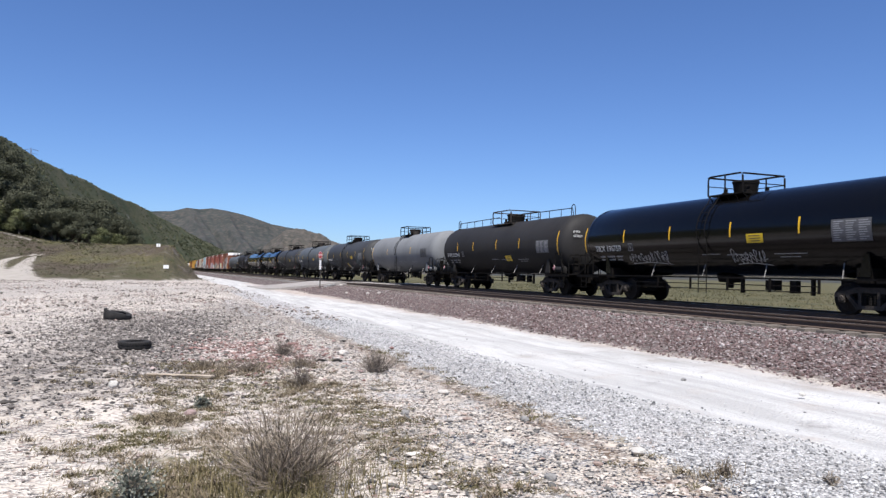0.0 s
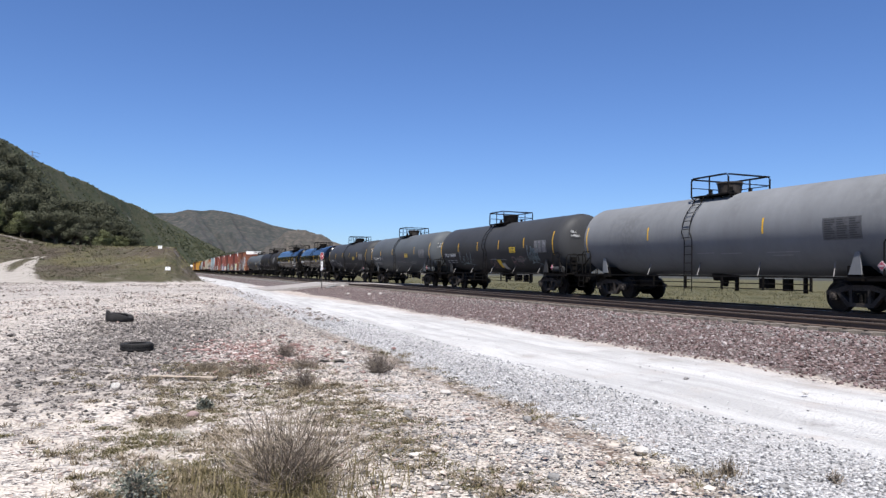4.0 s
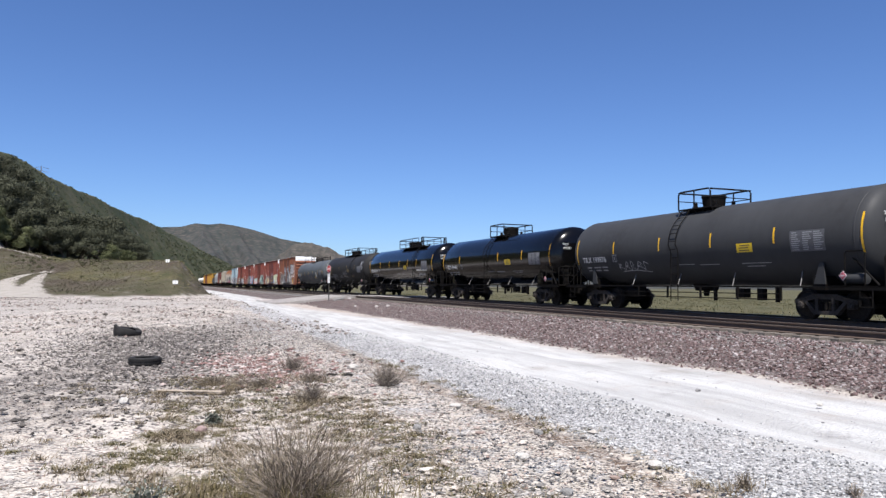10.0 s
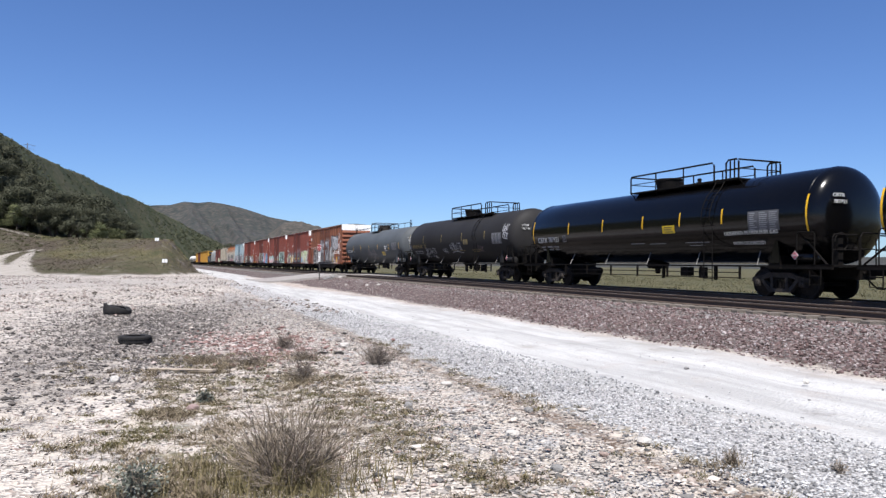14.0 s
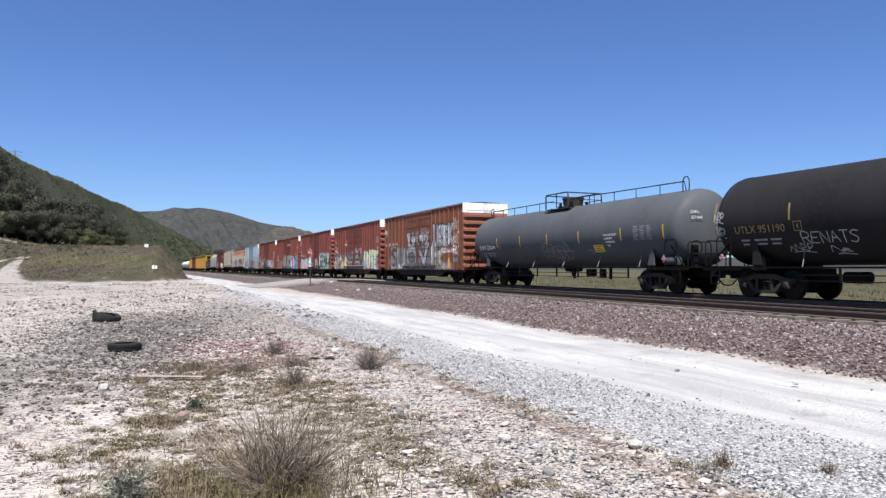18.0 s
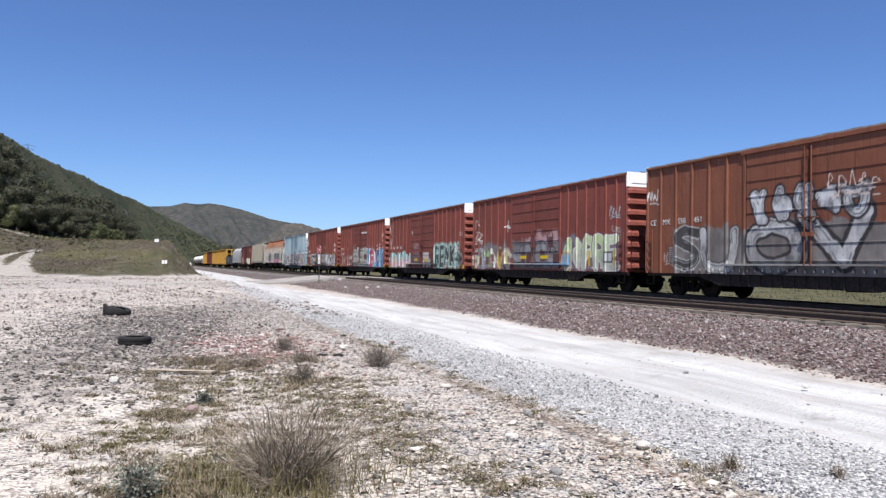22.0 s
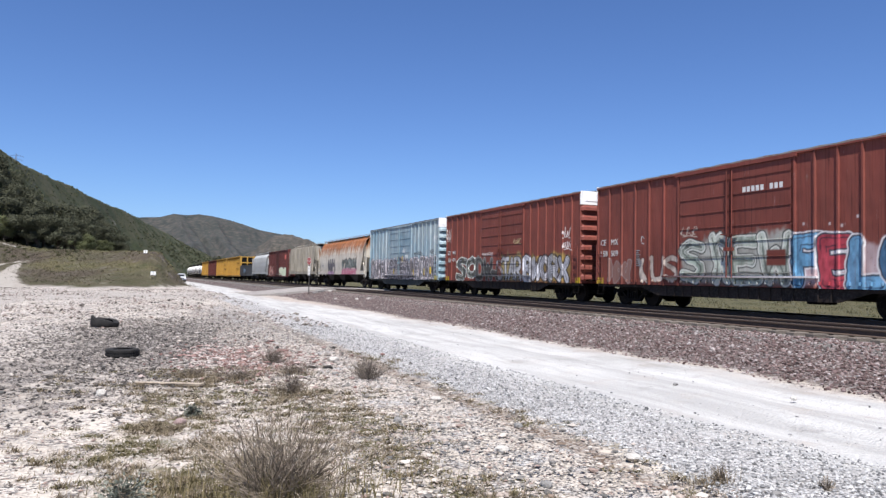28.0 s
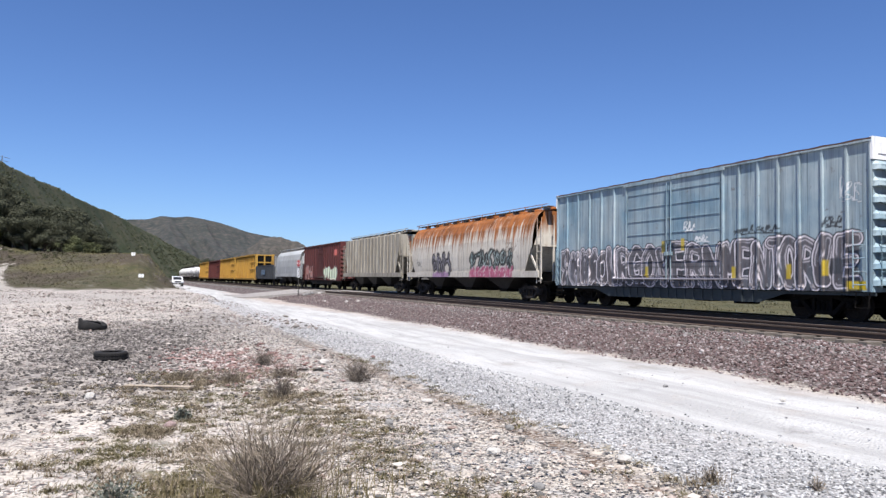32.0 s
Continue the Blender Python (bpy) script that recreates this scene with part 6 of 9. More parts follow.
    g = Geo().box(-1.0, -0.7, -2.75, -2.35, 0.62, 0.95).box(-0.9, -0.7, -3.5, -3.25, 0.55, 0.95).box(-1.05, -0.95, -4.3, -4.2, 0.5, 0.98).box(-1.05, -0.95, -1.4, -1.3, 0.5, 0.98).spin([(3.4, 0.05), (3.42, 0.17), (4.2, 0.17), (4.22, 0.05)], (-0.8, 0, 0.72), "y", 12)
    pieces("brake_box", g, M_IRON, car)
    g = Geo().spin([(zb - 0.42, 0.06), (zb - 0.4, 0.1), (zb - 0.22, 0.12), (zb - 0.2, 0.42), (zb + 0.05, 0.5)], (0, 0.3, 0), "z", 16)
    part("outlet_valve", g, M_IRON, car, smooth=30)
    # running rail along the side, with brackets
    g = Geo().box(-1.5, -1.44, -q + 1.0, q - 1.0, 0.985, 1.035)
    g.box(1.44, 1.5, -q + 1.0, q - 1.0, 0.985, 1.035)
    pieces("side_rail", g, M_IRON, car)
    g = Geo()
    for y in np.arange(-q + 2.6, q - 2.4, 2.9):
        g.tube([(-1.46, y, 1.0), (skin(1.5) - 0.0, y + 0.25, 1.5)], 0.018, 5)
    pieces("rail_bracket", g, M_STRUT, car)
    g = Geo()
    for x in (-1.47,):
        for z in (0.78, 0.6):
            g.tube([(x + 0.25, -q + 3.6, z), (x + 0.25, q - 3.6, z)], 0.017, 5)
        for y in np.arange(-q + 3.6, q - 3.4, 1.9):
            g.box(x + 0.22, x + 0.28, y - 0.03, y + 0.03, 0.56, 1.0)
    part("brake_pipe", g, M_IRON, car)
    # top fittings
    z1 = zc + R
    g = Geo().box(-0.95, 0.95, deck_at - span, deck_at + span, z1 - 0.10, z1 - 0.05) if deck != "small" else Geo().box(-0.95, -0.35, deck_at - span, deck_at + span, z1 - 0.16, z1 - 0.11)
    for y in np.arange(deck_at - span, deck_at + span + 0.1, span / 2):
        g.tube([(-0.95, y, z1 - 0.08), (-0.7, y, z1 - 0.26)], 0.025, 5)
    part("top_platform", g, M_IRON if deck != "small" else M_CAST, car)
    top = z1 + 0.62
    rail = Geo()
    for x in (-0.95, 0.95):
        a, b = deck_at - span, deck_at + span
        segs = [(a, b)] if deck != "wide" else [(gap + 0.3, b), (a, gap - 0.3)]
        for c, d in segs:
            rail.tube([(x, c, z1 - 0.08), (x, c, top - 0.1), (x, c + 0.1, top), (x, d - 0.1, top), (x, d, top - 0.1), (x, d, z1 - 0.08)], 0.033, 6)
            rail.tube([(x, c, z1 + 0.28), (x, d, z1 + 0.28)], 0.018, 5) if deck == "wide" or x > 0 else None
            for y in np.linspace(c, d, 4 if deck == "wide" else 3)[1:-1]:
                rail.tube([(x, y, z1 - 0.08), (x, y, top)], 0.028, 5)
    for y in (deck_at - span, deck_at + span):
        rail.tube([(-0.95, y, top - 0.02), (0.95, y, top - 0.02)], 0.03, 6)
        rail.tube([(-0.95, y, z1 + 0.28), (0.95, y, z1 + 0.28)], 0.018, 5)
    part("top_railing", rail, M_IRON if deck != "small" else M_CAST, car)
    my = manway if deck == "wide" else deck_at
    mr = 0.5 if deck != "short" else 0.42
    g = Geo().spin([(z1 - 0.1, mr + 0.05), (z1 + 0.02, mr + 0.05), (z1 + 0.04, mr - 0.02), (z1 + 0.36, mr + 0.02), (z1 + 0.4, mr + 0.06), (z1 + 0.45, mr + 0.04), (z1 + 0.46, 0.05)], (0, my, 0), "z", 18)
    part("manway", g, M_CAST if paint in (M_MGREY, M_LGREY, M_TWHITE) else M_IRON, car, smooth=30)
    g = Geo()
    for x, y in ((-0.45, -0.55), (0.4, -0.6), (-0.35, 0.62)):
        g.spin([(z1 - 0.08, 0.13), (z1 + 0.06, 0.13), (z1 + 0.08, 0.07), (z1 + 0.2, 0.08), (z1 + 0.22, 0.03)], (x, deck_at + y, 0), "z", 10)
    pieces("relief_valve", g, M_IRON, car, smooth=30)
    if long_rail:
        g = Geo()
        for c, d in ((-q + 0.9, deck_at - span), (deck_at + span, q - 0.9)):
            g.tube([(-0.5, c, z1 - 0.09), (-0.5, c + 0.12, z1 + 0.3), (-0.5, d, z1 + 0.34)] if c < deck_at else [(-0.5, c, z1 + 0.34), (-0.5, d - 0.12, z1 + 0.3), (-0.5, d, z1 - 0.09)], 0.022, 6)
            for y in np.linspace(c, d, 6)[1:-1]:
                g.tube([(-0.5, y, z1 - 0.1), (-0.5, y, z1 + 0.33)], 0.018, 5)
        part("top_handrail", g, M_IRON, car)
        for y in (-q + 0.75, q - 1.1):
            g = Geo().tube(curve([(-0.5, y, z1 - 0.12), (-0.5, y, z1 + 0.34), (-0.5, y + 0.17, z1 + 0.48), (-0.5, y + 0.34, z1 + 0.34), (-0.5, y + 0.34, z1 - 0.12)], 3), 0.022, 6)
            part("grab_hoop", g, M_IRON, car)
    # ladder up the tank's side
    if deck != "small":
        ly = deck_at + (0.3 if deck == "short" else 0.0) if deck != "wide" else gap - 0.21

        def bow(z):
            return -1.48 if z < zc - 0.2 else min(-0.93, skin(min(z, z1 - 0.12)) - 0.1)
        part("ladder", ladder_geo(0, ly, 0.45, z1 - 0.1, 0.42, 0.31, 0.018, bow), M_IRON, car)
    # tape, plates and writing
    for y in marks:
        h = 0.52 if abs(y) < q - 1 else 1.15
        zz = zc + 0.05 + lift if h < 1 else zc - 0.35
        part("reflective_strip", skin_patch(skin, y + 0.034, y - 0.034, zz - 0.2, zz - 0.2 + h, 6), mark_m or M_YMARK, car, "yellow reflective strip")
    if sign:
        sy = -1.5 if sign is True else sign
        sg = part("warning_sign", skin_patch(skin, sy + 0.36, sy - 0.36, zc - 0.38 + sign_z, zc - 0.08 + sign_z, 5), M_YSIGN if mark_m is None else mark_m, car, "yellow warning sign")
        g = Geo()
        for k in range(3):
            zz = zc - 0.135 - k * 0.085 + sign_z
            g.add(*[(p.v, p.f) for p in [skin_patch(lambda z: skin(z) - 0.004, sy + 0.26 * rnd.uniform(0.6, 1), sy - 0.26 * rnd.uniform(0.6, 1), zz - 0.028, zz, 2)]][0])
        part("sign_print", g, M_DARKBAR, sg)
    py = -q + 2.3
    pl = part("data_plate", skin_patch(skin, py + 0.65, py - 0.65, zc - 0.45, zc + 0.2, 6), M_DATA, car, "dull grey plate of small print")
    g = Geo()
    for k in range(9):
        zz = zc + 0.15 - k * 0.066
        for c in range(3):
            p = skin_patch(lambda z: skin(z) - 0.004, py + 0.58 - 0.42 * c, py + 0.58 - 0.42 * c - 0.36 * rnd.uniform(0.5, 1), zz - 0.03, zz, 2)
            g.add(p.v, p.f)
    part("small_print", g, M_DIMPRINT if paint is not M_LGREY else M_DARKBAR, pl)
    g = Geo()
    for k, (a, b, z) in enumerate(((0.3, -0.6, zc - 0.72), (-0.9, -1.9, zc - 0.75), (-3.0, -4.3, zc - 0.75), (-3.2, -4.0, zc - 0.85))):
        p = skin_patch(skin, a, b, z - 0.012, z + 0.012, 2)
        g.add(p.v, p.f)
    pieces("small_print", g, M_DIMPRINT if mark_m is None else M_TAG_Y, car, "thin stencilled lines")
    for y, s in ((-q + 1.05, 1), (q - 0.6, 0)):
        if s == 0 and paint is not M_SOOT:
            continue
        g = Geo().slab([(y, 1.23), (y + 0.1, 1.34), (y, 1.45), (y - 0.1, 1.34)], -1.50, -1.485)
        g2 = Geo().slab([(y, 1.195), (y + 0.135, 1.34), (y, 1.485), (y - 0.135, 1.34)], -1.485, -1.475)
        holder = part("placard_holder", g2, M_PLACARD_W, car, "white diamond placard holder")
        part("placard", g, M_PLACARD, holder, "red diamond placard")
        part("placard_band", Geo().box(-1.506, -1.501, y - 0.065, y + 0.065, 1.32, 1.36), M_PLACARD_W, holder)
    if number:
        zt = zc - 0.5
        tilt = math.degrees(math.asin(0.42 / R))
        x = skin(zt + 0.1) - 0.012
        m = on_side(q - 1.25, zt, x) @ pose(0, 0, 0, tilt * 0.9, 0, 0)
        lettering("reporting_mark", number, 0.36, M_STENCIL if mark_m is None else M_TAG_Y, car, m, "stencilled reporting mark and number")
        # the same mark once more on the head, in two lines
        for k, word in enumerate(number.split()):
            m = Matrix(((0.976, 0, -0.217, -1.02), (-0.217, 0, -0.976, -q + 0.09 - 0.03 * k), (0, 1, 0, zc + 0.5 - 0.2 * k), (0, 0, 0, 1)))
            lettering("head_mark", word, 0.155, M_STENCIL, car, m, "small white mark on the tank's end")
        g = Geo()
        for k in range(2):
            for a, b in ((1.4, 1.75), (1.95, 2.5), (2.62, 3.05)):
                p = skin_patch(skin, q - a, q - b + 0.08 * k, zt - 0.25 - 0.13 * k, zt - 0.19 - 0.13 * k, 2)
                g.add(p.v, p.f)
        part("small_print", g, M_DIMPRINT, car, "two lines of small stencilled print")
        g = Geo()
        e = q - 3.62
        for a, b, za, zb2 in ((e, e - 0.3, zt, zt + 0.025), (e, e - 0.3, zt + 0.275, zt + 0.3), (e, e - 0.025, zt + 0.025, zt + 0.275), (e - 0.275, e - 0.3, zt + 0.025, zt + 0.275), (e - 0.12, e - 0.18, zt + 0.08, zt + 0.22)):
            p = skin_patch(skin, a, b, za, zb2, 2)
            g.add(p.v, p.f)
        part("boxed_mark", g, M_DIMPRINT if mark_m is None else M_TAG_Y, car, "small boxed stencil mark")
    for text, y, z, size in extra_text:
        tilt = math.degrees(math.asin((zc - z) / R))
        lettering("stencilled_words", text, size, M_STENCIL, car, on_side(y, z, skin(z + size / 2) - 0.014) @ pose(0, 0, 0, tilt * 0.9, 0, 0), "stencilled words")
    for y0, y1, za, zb2, count, width, m in tags:
        pieces("sprayed_tag", skin_tag(skin, rnd, y0, y1, za, zb2, count, width), m, car, "loose sprayed tag")
    if label.startswith("dark grey tank car with yellow strips and chalky"):
        sticker = part("torn_sticker", skin_patch(skin, -0.65, -1.1, 1.35, 1.8, 6), M_YSIGN, car, "torn yellow and white sticker")
        part("sticker_edge", skin_patch(lambda z: skin(z) - 0.003, -1.0, -1.45, 1.25, 1.6, 6), M_TAG, sticker)
    for s in (-1, 1):
        truck(car, s * (q - 2.05))
    couplers(car, L + 0.5)
    return car


def build_tanks():
    std = (7.7, 5.4, 2.9, -0.2, -3.4, -7.55)
    A = "on iron trucks"
    rows = [
        (-126.0, -109.5, dict(label="gloss black tank car with yellow strips and white tags", paint=M_BLACK, number="TILX 196759", marks=(7.85, 4.9, 1.95, -1.25, -4.15), sign=-2.35, deck_at=-0.4, span=0.85, tags=((4.8, 2.2, 1.55, 2.05, 12, 0.02, M_TAG), (-1.1, -2.7, 1.5, 2.0, 8, 0.02, M_TAG)))),
        (-108.1, -91.6, dict(label="sooty dark grey tank car with a long top handrail", paint=M_SOOT, number="SHPX 222564", marks=(5.3, 2.8, -0.5, -3.4, -7.5), sign=-1.9, sign_z=-0.45, deck="small", long_rail=True, deck_at=-0.1, span=1.2)),
        (-90.2, -73.7, dict(label="pale grey tank car with a short top platform", paint=M_LGREY, marks=(7.5, 3.0, -3.0), sign=False, deck_at=0.1)),
        (-72.3, -55.4, dict(label="dark grey tank car with yellow strips and chalky tags", paint=M_DGREY, number="TILX 199864", marks=(7.9, 4.85, 1.8, -1.2, -4.35, -7.45), sign=-2.95, deck_at=0.2, tags=((5.0, 2.7, 1.6, 2.3, 4, 0.024, M_TAG_B), (0.5, -0.4, 1.35, 1.85, 3, 0.03, M_TAG_P), (-2.6, -4.1, 1.4, 1.95, "RIP", 0.06, M_TAG_P), (-4.65, -5.9, 1.6, 2.6, 7, 0.03, M_TAG_B)))),
        (-54.0, -37.8, dict(label="mid-grey tank car with yellow strips", paint=M_MGREY, number="TCBX 196170", marks=(7.6, 4.8, 1.4, -4.2, -7.5), sign=-2.2, deck_at=0.2, tags=((-0.7, -1.9, 1.9, 2.7, 3, 0.022, M_TAG_P), (-1.0, -1.8, 2.2, 2.8, 2, 0.02, M_TAG_P)))),
        (-36.4, -20.0, dict(label="dark grey tank car with yellow strips and a small tag", paint=M_DGREY, number="TILX 199876", marks=(7.45, 4.45, 1.3, -1.65, -4.6, -7.8), sign=-3.3, deck_at=-0.15, span=0.9, tags=((4.3, 2.1, 1.65, 2.15, 5, 0.022, M_TAG),))),
        (-18.6, -2.3, dict(label="gloss black tank car with yellow strips and white numbers", paint=M_BLACK, number="TILX 196763", marks=(7.7, 4.7, -1.3, -4.4, -7.5), sign=-2.6, deck_at=-0.05)),
        (-0.9, 17.6, dict(label="gloss black tank car with a wide railed top platform", paint=M_BLACK, R=1.52, zc=2.6, number="CBTX 787921", marks=(8.5, 5.05, 2.2, -0.65, -2.9, -5.1, -8.65), sign=-2.25, deck="wide", deck_at=-2.2, span=3.1, gap=-4.4, manway=-0.4, extra_text=(("LIQUEFIED PETROLEUM GAS", -5.2, 2.05, 0.185), ("NON-ODORIZED", -5.5, 1.72, 0.18)))),
        (19.0, 37.1, dict(label="sooty brown-black tank car with a wide railed top platform", paint=M_SOOT, R=1.54, zc=2.62, marks=(8.7, 5.55, 1.95, -1.6, -5.1), mark_m=M_TAG_Y, sign=-2.2, deck="wide", deck_at=-1.7, span=3.15, gap=-3.7, manway=0.05, number="UTLX 951190", tags=((8.75, 8.3, 2.55, 3.0, 3, 0.03, M_TAG), (8.7, 8.25, 2.05, 2.5, 3, 0.03, M_TAG), (5.25, 3.3, 1.72, 2.08, "RENATS", 0.03, M_TAG), (4.5, 3.7, 1.42, 1.66, 2, 0.03, M_TAG), (5.9, 5.0, 1.5, 1.8, 4, 0.022, M_TAG), (0.55, -1.45, 1.8, 2.5, 6, 0.036, M_TAG), (1.9, 1.1, 1.75, 2.05, 4, 0.02, M_TAG), (-3.9, -4.7, 1.8, 2.2, 4, 0.02, M_TAG_P), (-7.5, -8.3, 2.75, 3.3, 4, 0.04, M_TAG), (-7.6, -8.2, 2.45, 2.8, 3, 0.036, M_TAG)))),
        (38.5, 57.3, dict(label="mid-grey tank car with a long top handrail and dull tags", paint=M_MGREY, R=1.51, zc=2.53, number="SHPX 221844", marks=(5.9, 3.2, 0.4, -2.45, -5.65, -8.35), sign=-3.9, sign_z=-0.45, deck="small", long_rail=True, deck_at=0.35, span=1.05, lift=-0.25, extra_text=(("NON-ODORIZED", -4.45, 2.36, 0.12), ("LIQUEFIED", -4.5, 2.21, 0.12), ("PETROLEUM", -4.55, 2.06, 0.12), ("GAS", -4.65, 1.91, 0.12)), tags=((1.0, -1.5, 1.45, 2.25, 0, 0.055, M_TAG_D),))),
    ]
    for i, (r, l, kw) in enumerate(rows):
        add_car(tank_car(L=l - r, seed=20 + i, **kw), r, l)
    for k in range(5):
        r = 342.6 + 18.0 * k
        add_car(tank_car("white tank car far along the train", 16.5, M_TWHITE, seed=40 + k, sign=False, marks=(7, 3, -3)), r, r + 16.5)


build_tanks()


# ---- covered hoppers, gondola and the far box cars ----
def hopper_car(label, L, paint, height=4.7, curved=True, spray=None, posts=0, low_m=None, bays=3):
    car = thing("hopper_car", label, "hopper car", "freight cars of the train")
    q, zs, W = L / 2, 1.55, 1.56
    spray = spray or Spray(1)
    # side profile from sill to eave
    if curved:
        prof = [(-W + 0.02, zs), (-W, zs + 0.25), (-W - 0.01, zs + 0.9), (-W + 0.03, zs + 1.7), (-W + 0.14, zs + 2.35), (-W + 0.36, height - 0.36), (-W + 0.62, height - 0.14)]
    else:
        prof = [(-W + 0.02, zs), (-W + 0.02, zs + 1.2), (-W + 0.02, height - 0.25)]
    fine = []
    for (a, b), (c, d) in zip(prof, prof[1:]):
        k = max(2, int(math.hypot(c - a, d - b) / 0.07))
        fine += [(a + (c - a) * i / k, b + (d - b) * i / k) for i in range(k)]
    fine.append(prof[-1])
    for s in (1, -1):
        rows = []
        for x, z in fine:
            inset = max(0, (zs + 1.3 - z)) * 0.55 if curved else max(0, (zs + 1.7 - z)) * 0.42
            e = q - 0.75 - inset if not curved else q - 0.85 - inset
            ys = np.arange(-e, e + 0.02, (2 * e) / int(2 * e / 0.07))
            rows.append([(x * s, y, z) for y in (reversed(ys) if s > 0 else ys)])
        n = min(len(r) for r in rows)
        rows = [[r[round(i * (len(r) - 1) / (n - 1))] for i in range(n)] for r in rows]
        me = Geo().sheet(rows).mesh("side_sheet", paint, 30)
        if s > 0:
            spray.put(me)
        part("side_sheet", me, paint, car)
    for y in (np.linspace(-q + 1.6, q - 1.6, posts) if posts else ()):
        for s in (-1, 1):
            g = Geo().box(min(s * (W - 0.02), s * (W + 0.05)), max(s * (W - 0.02), s * (W + 0.05)), y - 0.04, y + 0.04, zs, height - 0.25)
            part("side_post", g, paint, car)
    xt, zt = prof[-1][0], prof[-1][1]
    g = Geo().sheet([[(xt, y, zt), (xt * 0.5, y, height - 0.04), (0, y, height), (-xt * 0.5, y, height - 0.04), (-xt, y, zt)] for y in np.linspace(-q + 0.75, q - 0.75, 30)])
    part("roof", g, paint, car)
    for s in (-1, 1):
        y0 = q - 0.75
        yl = y0 - (1.3 * 0.55 if curved else 0.7)
        g = Geo().add([(xt, s * y0, zt), (-xt, s * y0, zt), (W - 0.05, s * y0, zs + 1.3), (-W + 0.05, s * y0, zs + 1.3), (W - 0.1, s * (yl - 0.6), zs), (-W + 0.1, s * (yl - 0.6), zs)], [(0, 1, 2, 3), (3, 2, 4, 5)])
        part("slope_sheet", g, paint, car)
        g = Geo()
        for x in (-1.42, -0.7, 0.7, 1.42):
            g.box(x - 0.04, x + 0.04, s * (q - 0.22) - 0.04, s * (q - 0.22) + 0.04, 1.0, height - 0.9 if abs(x) > 1 else height - 0.4)
        g.box(-1.5, 1.5, s * (q - 0.22) - 0.03, s * (q - 0.22) + 0.03, zs + 1.2, zs + 1.3)
        for x in (-1.42, 1.42):
            g.slab([(s * (q - 0.2), 1.15), (s * (q - 1.9), zs + 1.5), (s * (q - 1.7), zs + 1.5), (s * (q - 0.1), 1.15)], x - 0.03, x + 0.03)
        pieces("end_post", g, paint, car)
        gl = ladder_geo(-1.53, s * (q - 0.22) - 0.2, 0.95, height - 0.55, 0.4, 0.36)
        part("ladder", gl, paint, car)
        part("end_platform", Geo().box(-1.5, 1.5, min(s * (q - 1.0), s * q), max(s * (q - 1.0), s * q), 1.0, 1.06), M_IRON, car)
    sm = Geo()
    for s in (-1, 1):
        sm.box(min(s * (W - 0.05), s * (W + 0.03)), max(s * (W - 0.05), s * (W + 0.03)), -q + 0.2, q - 0.2, zs - 0.32, zs)
    mm = Geo().sheet([[(-W - 0.035, y, z) for y in np.arange(q - 0.2, -q + 0.2, -0.08)] for z in (zs - 0.32, zs - 0.2, zs - 0.1, zs)]).mesh("side_sill", paint)
    spray.put(mm)
    part("side_sill", mm, paint, car)
    part("side_sill", sm, paint, car)
    part("centre_sill", Geo().box(-0.3, 0.3, -q, q, 0.65, 1.0), M_IRON, car)
    span = (2 * q - 5.0) / bays
    for i in range(bays):
        c = -q + 2.5 + span * (i + 0.5)
        g = Geo()
        top, low = [(-1.45, c - span / 2 + 0.04), (1.45, c - span / 2 + 0.04), (1.45, c + span / 2 - 0.04), (-1.45, c + span / 2 - 0.04)], [(-1.0, c - 0.4), (1.0, c - 0.4), (1.0, c + 0.4), (-1.0, c + 0.4)]
        g.add([(x, y, zs - 0.05) for x, y in top] + [(x, y, 0.62) for x, y in low], [(i2, (i2 + 1) % 4, (i2 + 1) % 4 + 4, i2 + 4) for i2 in range(4)] + [(7, 6, 5, 4)])
        bay = part("hopper_bay", g, low_m or M_HOPPER, car)
        part("outlet_gate", Geo().box(-1.05, 1.05, c - 0.45, c + 0.45, 0.46, 0.62), M_IRON, bay)
    g = Geo()
    for x in (-0.75, 0.75):
        g.box(x - 0.2, x + 0.2, -q + 0.3, q - 0.3, height + 0.05, height + 0.07)
        for y in np.arange(-q + 0.8, q - 0.6, 1.6):
            g.box(x - 0.2, x + 0.2, y, y + 0.05, height - 0.1, height + 0.05)
    part("roof_walk", g, M_ROOF, car)
    g = Geo()
    for y in np.arange(-q + 1.6, q - 1.2, 1.45):
        g.spin([(height - 0.02, 0.4), (height + 0.1, 0.4), (height + 0.14, 0.3), (height + 0.15, 0.02)], (0, y, 0), "z", 12)
    pieces("roof_hatch", g, paint, car)
    g = Geo()
    for y in np.arange(-q + 0.9, q - 0.6, 1.7):
        g.tube([(xt - 0.1, y, zt - 0.05), (-0.98, y, height + 0.14)], 0.02, 5)
    g.tube([(-0.98, -q + 0.4, height + 0.16), (-0.98, q - 0.4, height + 0.16)], 0.02, 5)
    pieces("walk_bracket", g, paint, car)
    for s in (-1, 1):
        truck(car, s * (q - 1.9))
    couplers(car, L)
    return car


